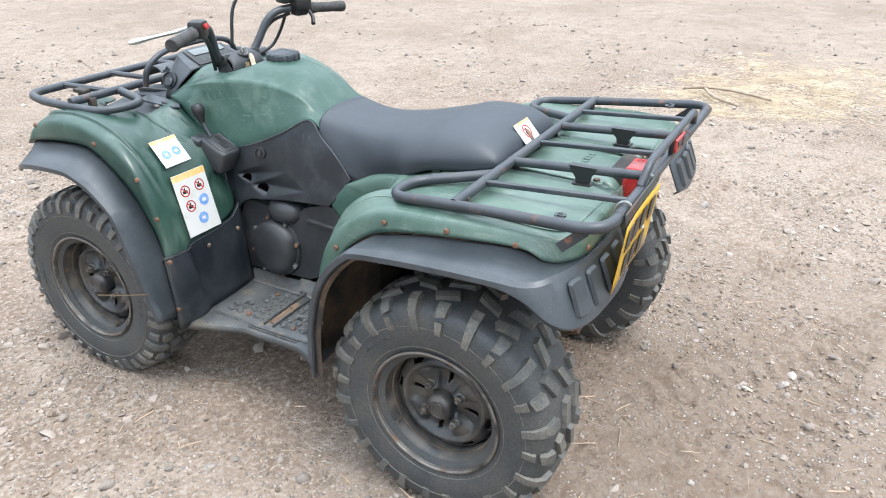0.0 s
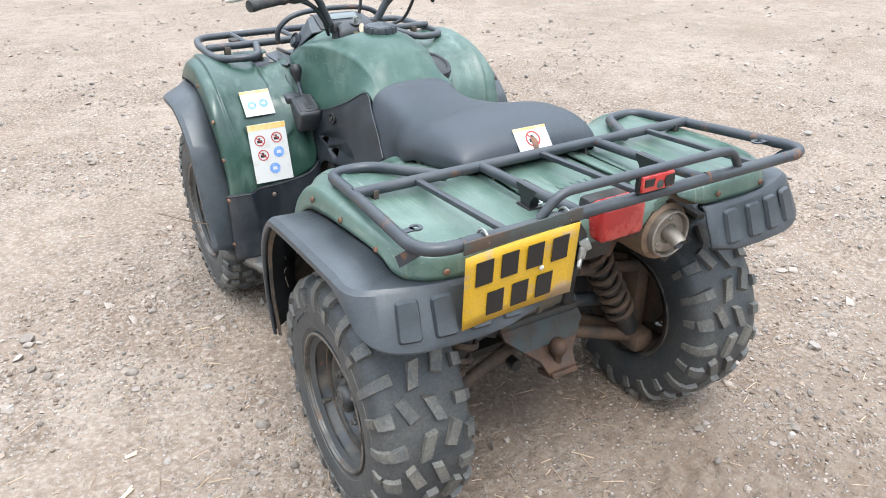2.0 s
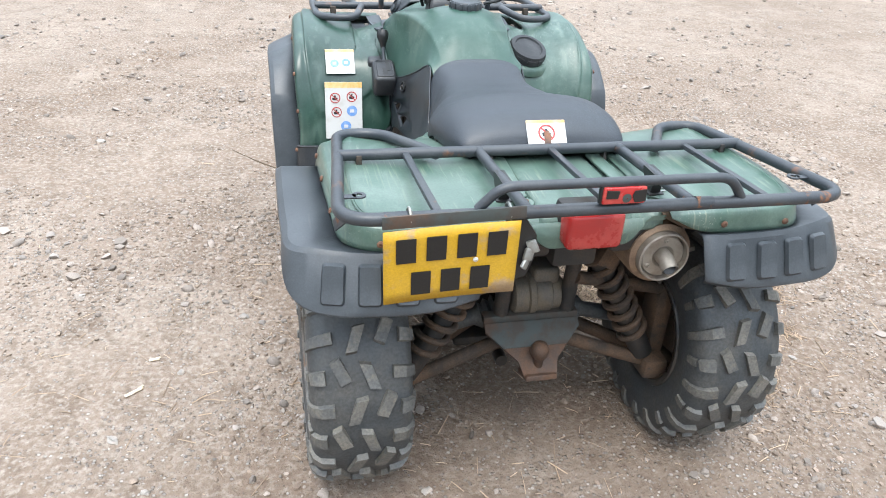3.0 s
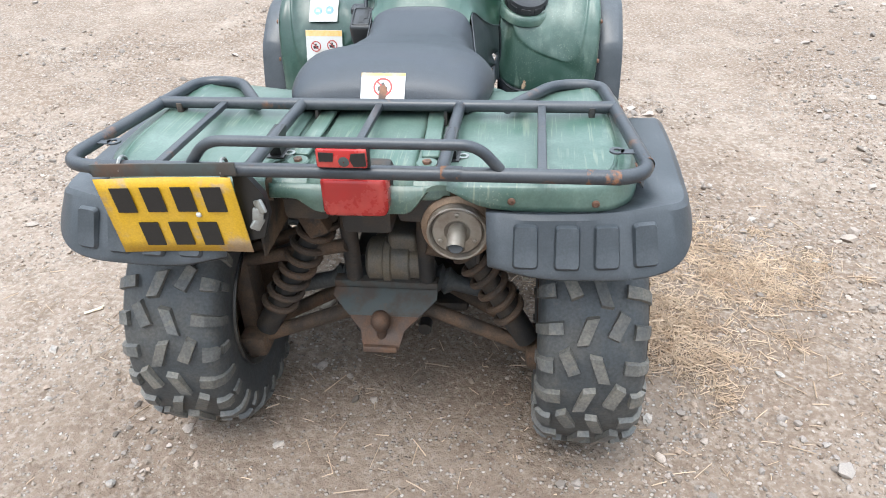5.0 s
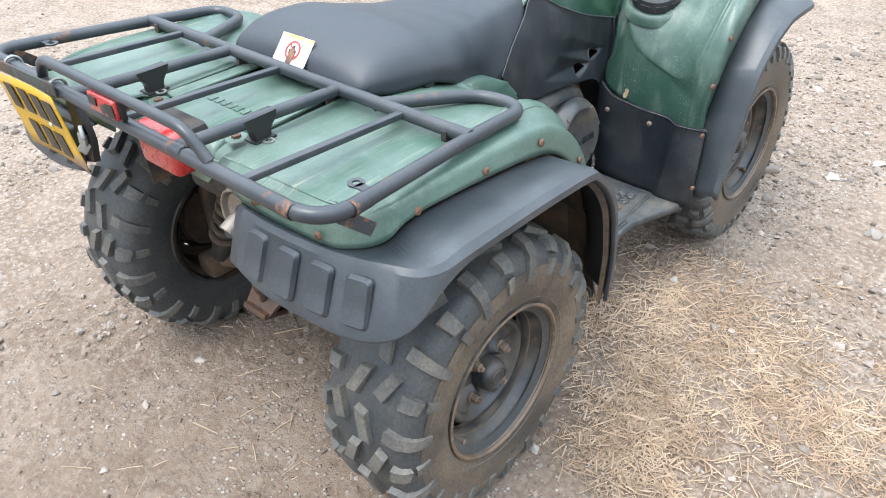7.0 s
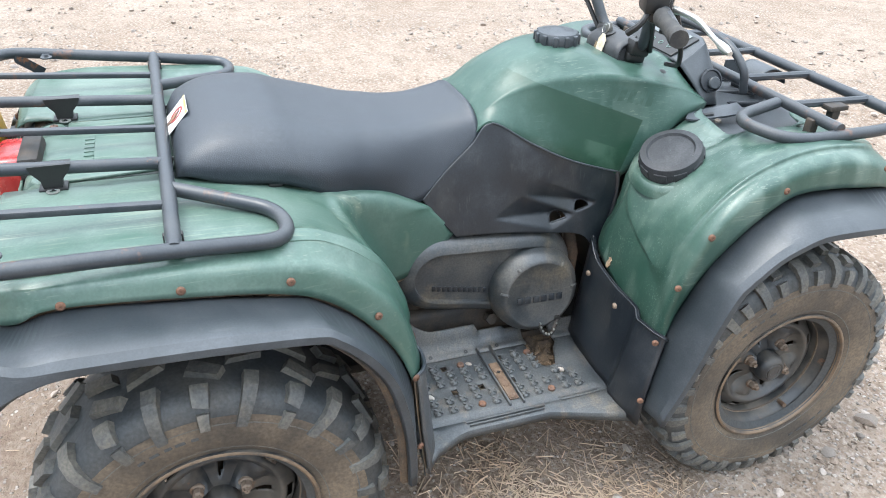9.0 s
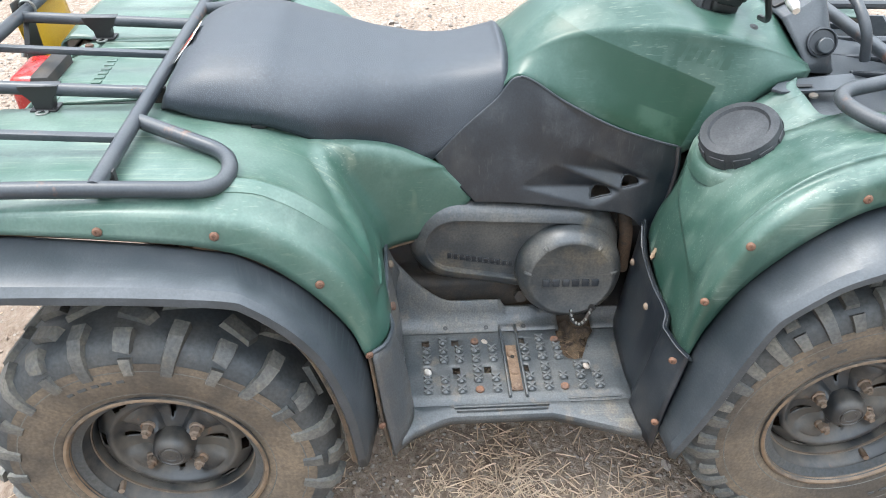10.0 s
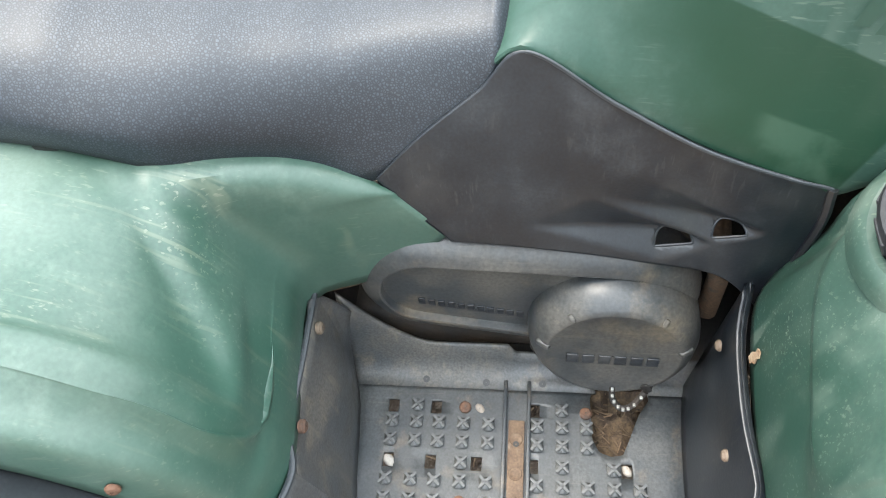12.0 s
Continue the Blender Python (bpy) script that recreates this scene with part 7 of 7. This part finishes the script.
def straw_mesh(count, places, length, mat=STRAW):
    vs, fs = [], []
    tufts = [(rng.gauss(cx, rx), rng.gauss(cy, ry), rng.uniform(.1, .42) * rx) for cx, cy, rx, ry in places for _ in range(26)]
    for k in range(count):
        cx, cy, rx, ry = rng.choice(places)
        x, y = rng.gauss(cx, rx), rng.gauss(cy, ry)
        if k % 6 < 5:
            cx, cy, rx = rng.choice(tufts)
            x, y = rng.gauss(cx, rx), rng.gauss(cy, rx)
        a, ln, w = rng.uniform(0, 6.3), length * (.22 + 2.3 * rng.random() ** 3.2), rng.uniform(.0005, .0017)
        z0 = ground_z(x, y) + .002
        lift0, lift1, bend = rng.random() ** 5 * .014, rng.random() ** 5 * .014, rng.uniform(-.04, .04)
        b = len(vs)
        for k in range(3):
            t = k / 2 - .5
            px, py = x + ln * t * math.cos(a + bend * t), y + ln * t * math.sin(a + bend * t)
            pz = z0 + lift0 + (lift1 - lift0) * (t + .5) + (.0008 if k == 1 else 0)
            nx, ny = -math.sin(a) * w, math.cos(a) * w
            vs += [(px + nx, py + ny, pz), (px, py, pz + w * 1.5), (px - nx, py - ny, pz)]
        for k in range(2):
            o = b + 3 * k
            fs += [(o, o + 1, o + 4, o + 3), (o + 1, o + 2, o + 5, o + 4), (o + 2, o, o + 3, o + 5)]
    me = bpy.data.meshes.new("straw")
    me.from_pydata(vs, [], fs)
    me.materials.append(mat)
    return me


def loose_stone(x, y, size):
    """One stone: a lumpy, flattened block, half sunk."""
    bm = bmesh.new()
    bmesh.ops.create_icosphere(bm, subdivisions=2, radius=1)
    seed = rng.uniform(0, 50)
    sx, sy, sz = size * rng.uniform(.9, 1.4), size * rng.uniform(.7, 1.0), size * rng.uniform(.45, .75)
    for v in bm.verts:
        k = 1 + .5 * noise.noise(v.co * 1.5 + Vector((seed, 0, 0))) + .3 * noise.noise(v.co * 3 + Vector((0, seed, 0)))
        v.co = Vector((v.co.x * sx * k, v.co.y * sy * k, v.co.z * sz * k))
    me = bpy.data.meshes.new("stone")
    bm.to_mesh(me)
    bm.free()
    me.polygons.foreach_set("use_smooth", [True] * len(me.polygons))
    me.set_sharp_from_angle(angle=radians(32))
    me.materials.append(STONE)
    ob = new("stone", me)
    ob.matrix_world = pose(x, y, ground_z(x, y) + sz * .3, 0, 0, rng.uniform(0, 360))
    return tagged(ob, "small pale stone lying loose on the earth", "stone", "loose stones")


for x, y, size in ((-.723, .61, .013), (.565, .112, .012), (.623, -.055, .013), (.993, .141, .010), (.519, .867, .014), (-.284, -.204, .012), (.893, 1.461, .022),
                   (.35, -.595, .013), (.42, -.72, .012), (.62, -.42, .011), (-.95, -.1, .012), (-1.05, .1, .014), (-.9, .35, .01), (.2, -.6, .009), (-.15, -.55, .010),
                   (1.25, .7, .014), (1.1, .95, .012), (1.35, .3, .012), (1.0, 1.2, .010), (-.65, -.35, .011), (-1.25, .8, .015), (1.8, -.2, .018), (2.3, .6, .02),
                   (1.5, -.6, .015), (-1.8, 1.3, .016), (-2.3, .4, .018), (-1.4, 2.2, .02), (1.9, 2.1, .02), (2.9, 1.2, .022), (.9, -.75, .012)):
    loose_stone(x, y, size)
for x, y, ln, turn in ((-1.02, .28, .055, 35), (-.98, .42, .03, 5), (.34, -.62, .03, 60)):
    chip = Shape().box((ln, .011, .004), None, .0015, 1).plus(Shape().box((ln * .5, .006, .003), pose(ln * .35, .004, .001, 0, 0, 14), .001, 1)).mesh("wood_chip", weld=False)
    chip.materials.append(TAG)
    o = tagged(new("wood_chip", chip), "pale splinter of wood lying on the earth", "wood chip", "wood chips")
    o.matrix_world = pose(x, y, ground_z(x, y) + .004, 3, 0, turn)

tagged(new("straw", straw_mesh(8800, ((.60, .76, .13, .16), (.62, .55, .10, .16), (.74, .30, .10, .12), (.92, .50, .15, .14), (.85, .68, .15, .14), (.45, .70, .16, .20), (1.1, .64, .12, .10)), .030)),
       "scattered dry yellow straw on the earth beside the wheels", "straw", kind="stuff")
tagged(new("straw", straw_mesh(2200, ((.72, .28, .06, .06), (.68, .40, .06, .08), (.80, .12, .06, .10)), .014)), "trampled brown chaff on the earth beside the wheel", "straw", kind="stuff")
tagged(new("straw", straw_mesh(17000, ((3.95, .2, .22, .2), (4.5, -.2, .35, .3), (4.4, -.75, .4, .3), (3.75, -.3, .22, .25), (5.0, -.4, .3, .4)), .036, PALESTRAW)), "heap of loose dry straw on the ground", "straw", kind="stuff")
tagged(new("straw", straw_mesh(900, ((0, .5, 1.4, 1.4), (.1, -.3, .5, .4), (-.8, .2, .5, .5), (1.2, .4, .4, .5)), .032)), "thin scattered straw stalks on the earth", "straw", kind="stuff")

for pts in ([(3.95, .38, .02), (3.88, .22, .06), (3.93, .08, .05), (3.83, -.10, .06), (3.86, -.24, .03)], [(3.88, .22, .055), (3.72, .12, .04), (3.64, -.06, .02)]):
    branch = part("branch", Shape().tube(spline(pts, 5), .011, 7), BARK, None)
    tagged(branch, "pale dry branch lying on the straw", "branch", "dry branches")

# a dry stalk caught in the front wheel
for pts in ([(-.527, .372, .50), (-.528, .36, .465), (-.526, .34, .43)], [(-.526, .343, .546), (-.529, .338, .53), (-.527, .335, .515)], [(-.527, .366, .445), (-.530, .350, .47), (-.528, .336, .49)]):
    part("straw_stalk", Shape().tube(spline(pts, 4), .0011, 5), STRAW, quad, "dry stalk stuck to the mudguard's edge")
twig = part("twig", Shape().tube(spline([(-.575, .905, .386), (-.602, .90, .397), (-.66, .898, .425), (-.73, .912, .458)], 4), [.0018] * 4 + [.0022] * 5 + [.0016] * 4, 6), TWIG, None)
tagged(twig, "thin dry stalk caught in the front wheel", "twig")
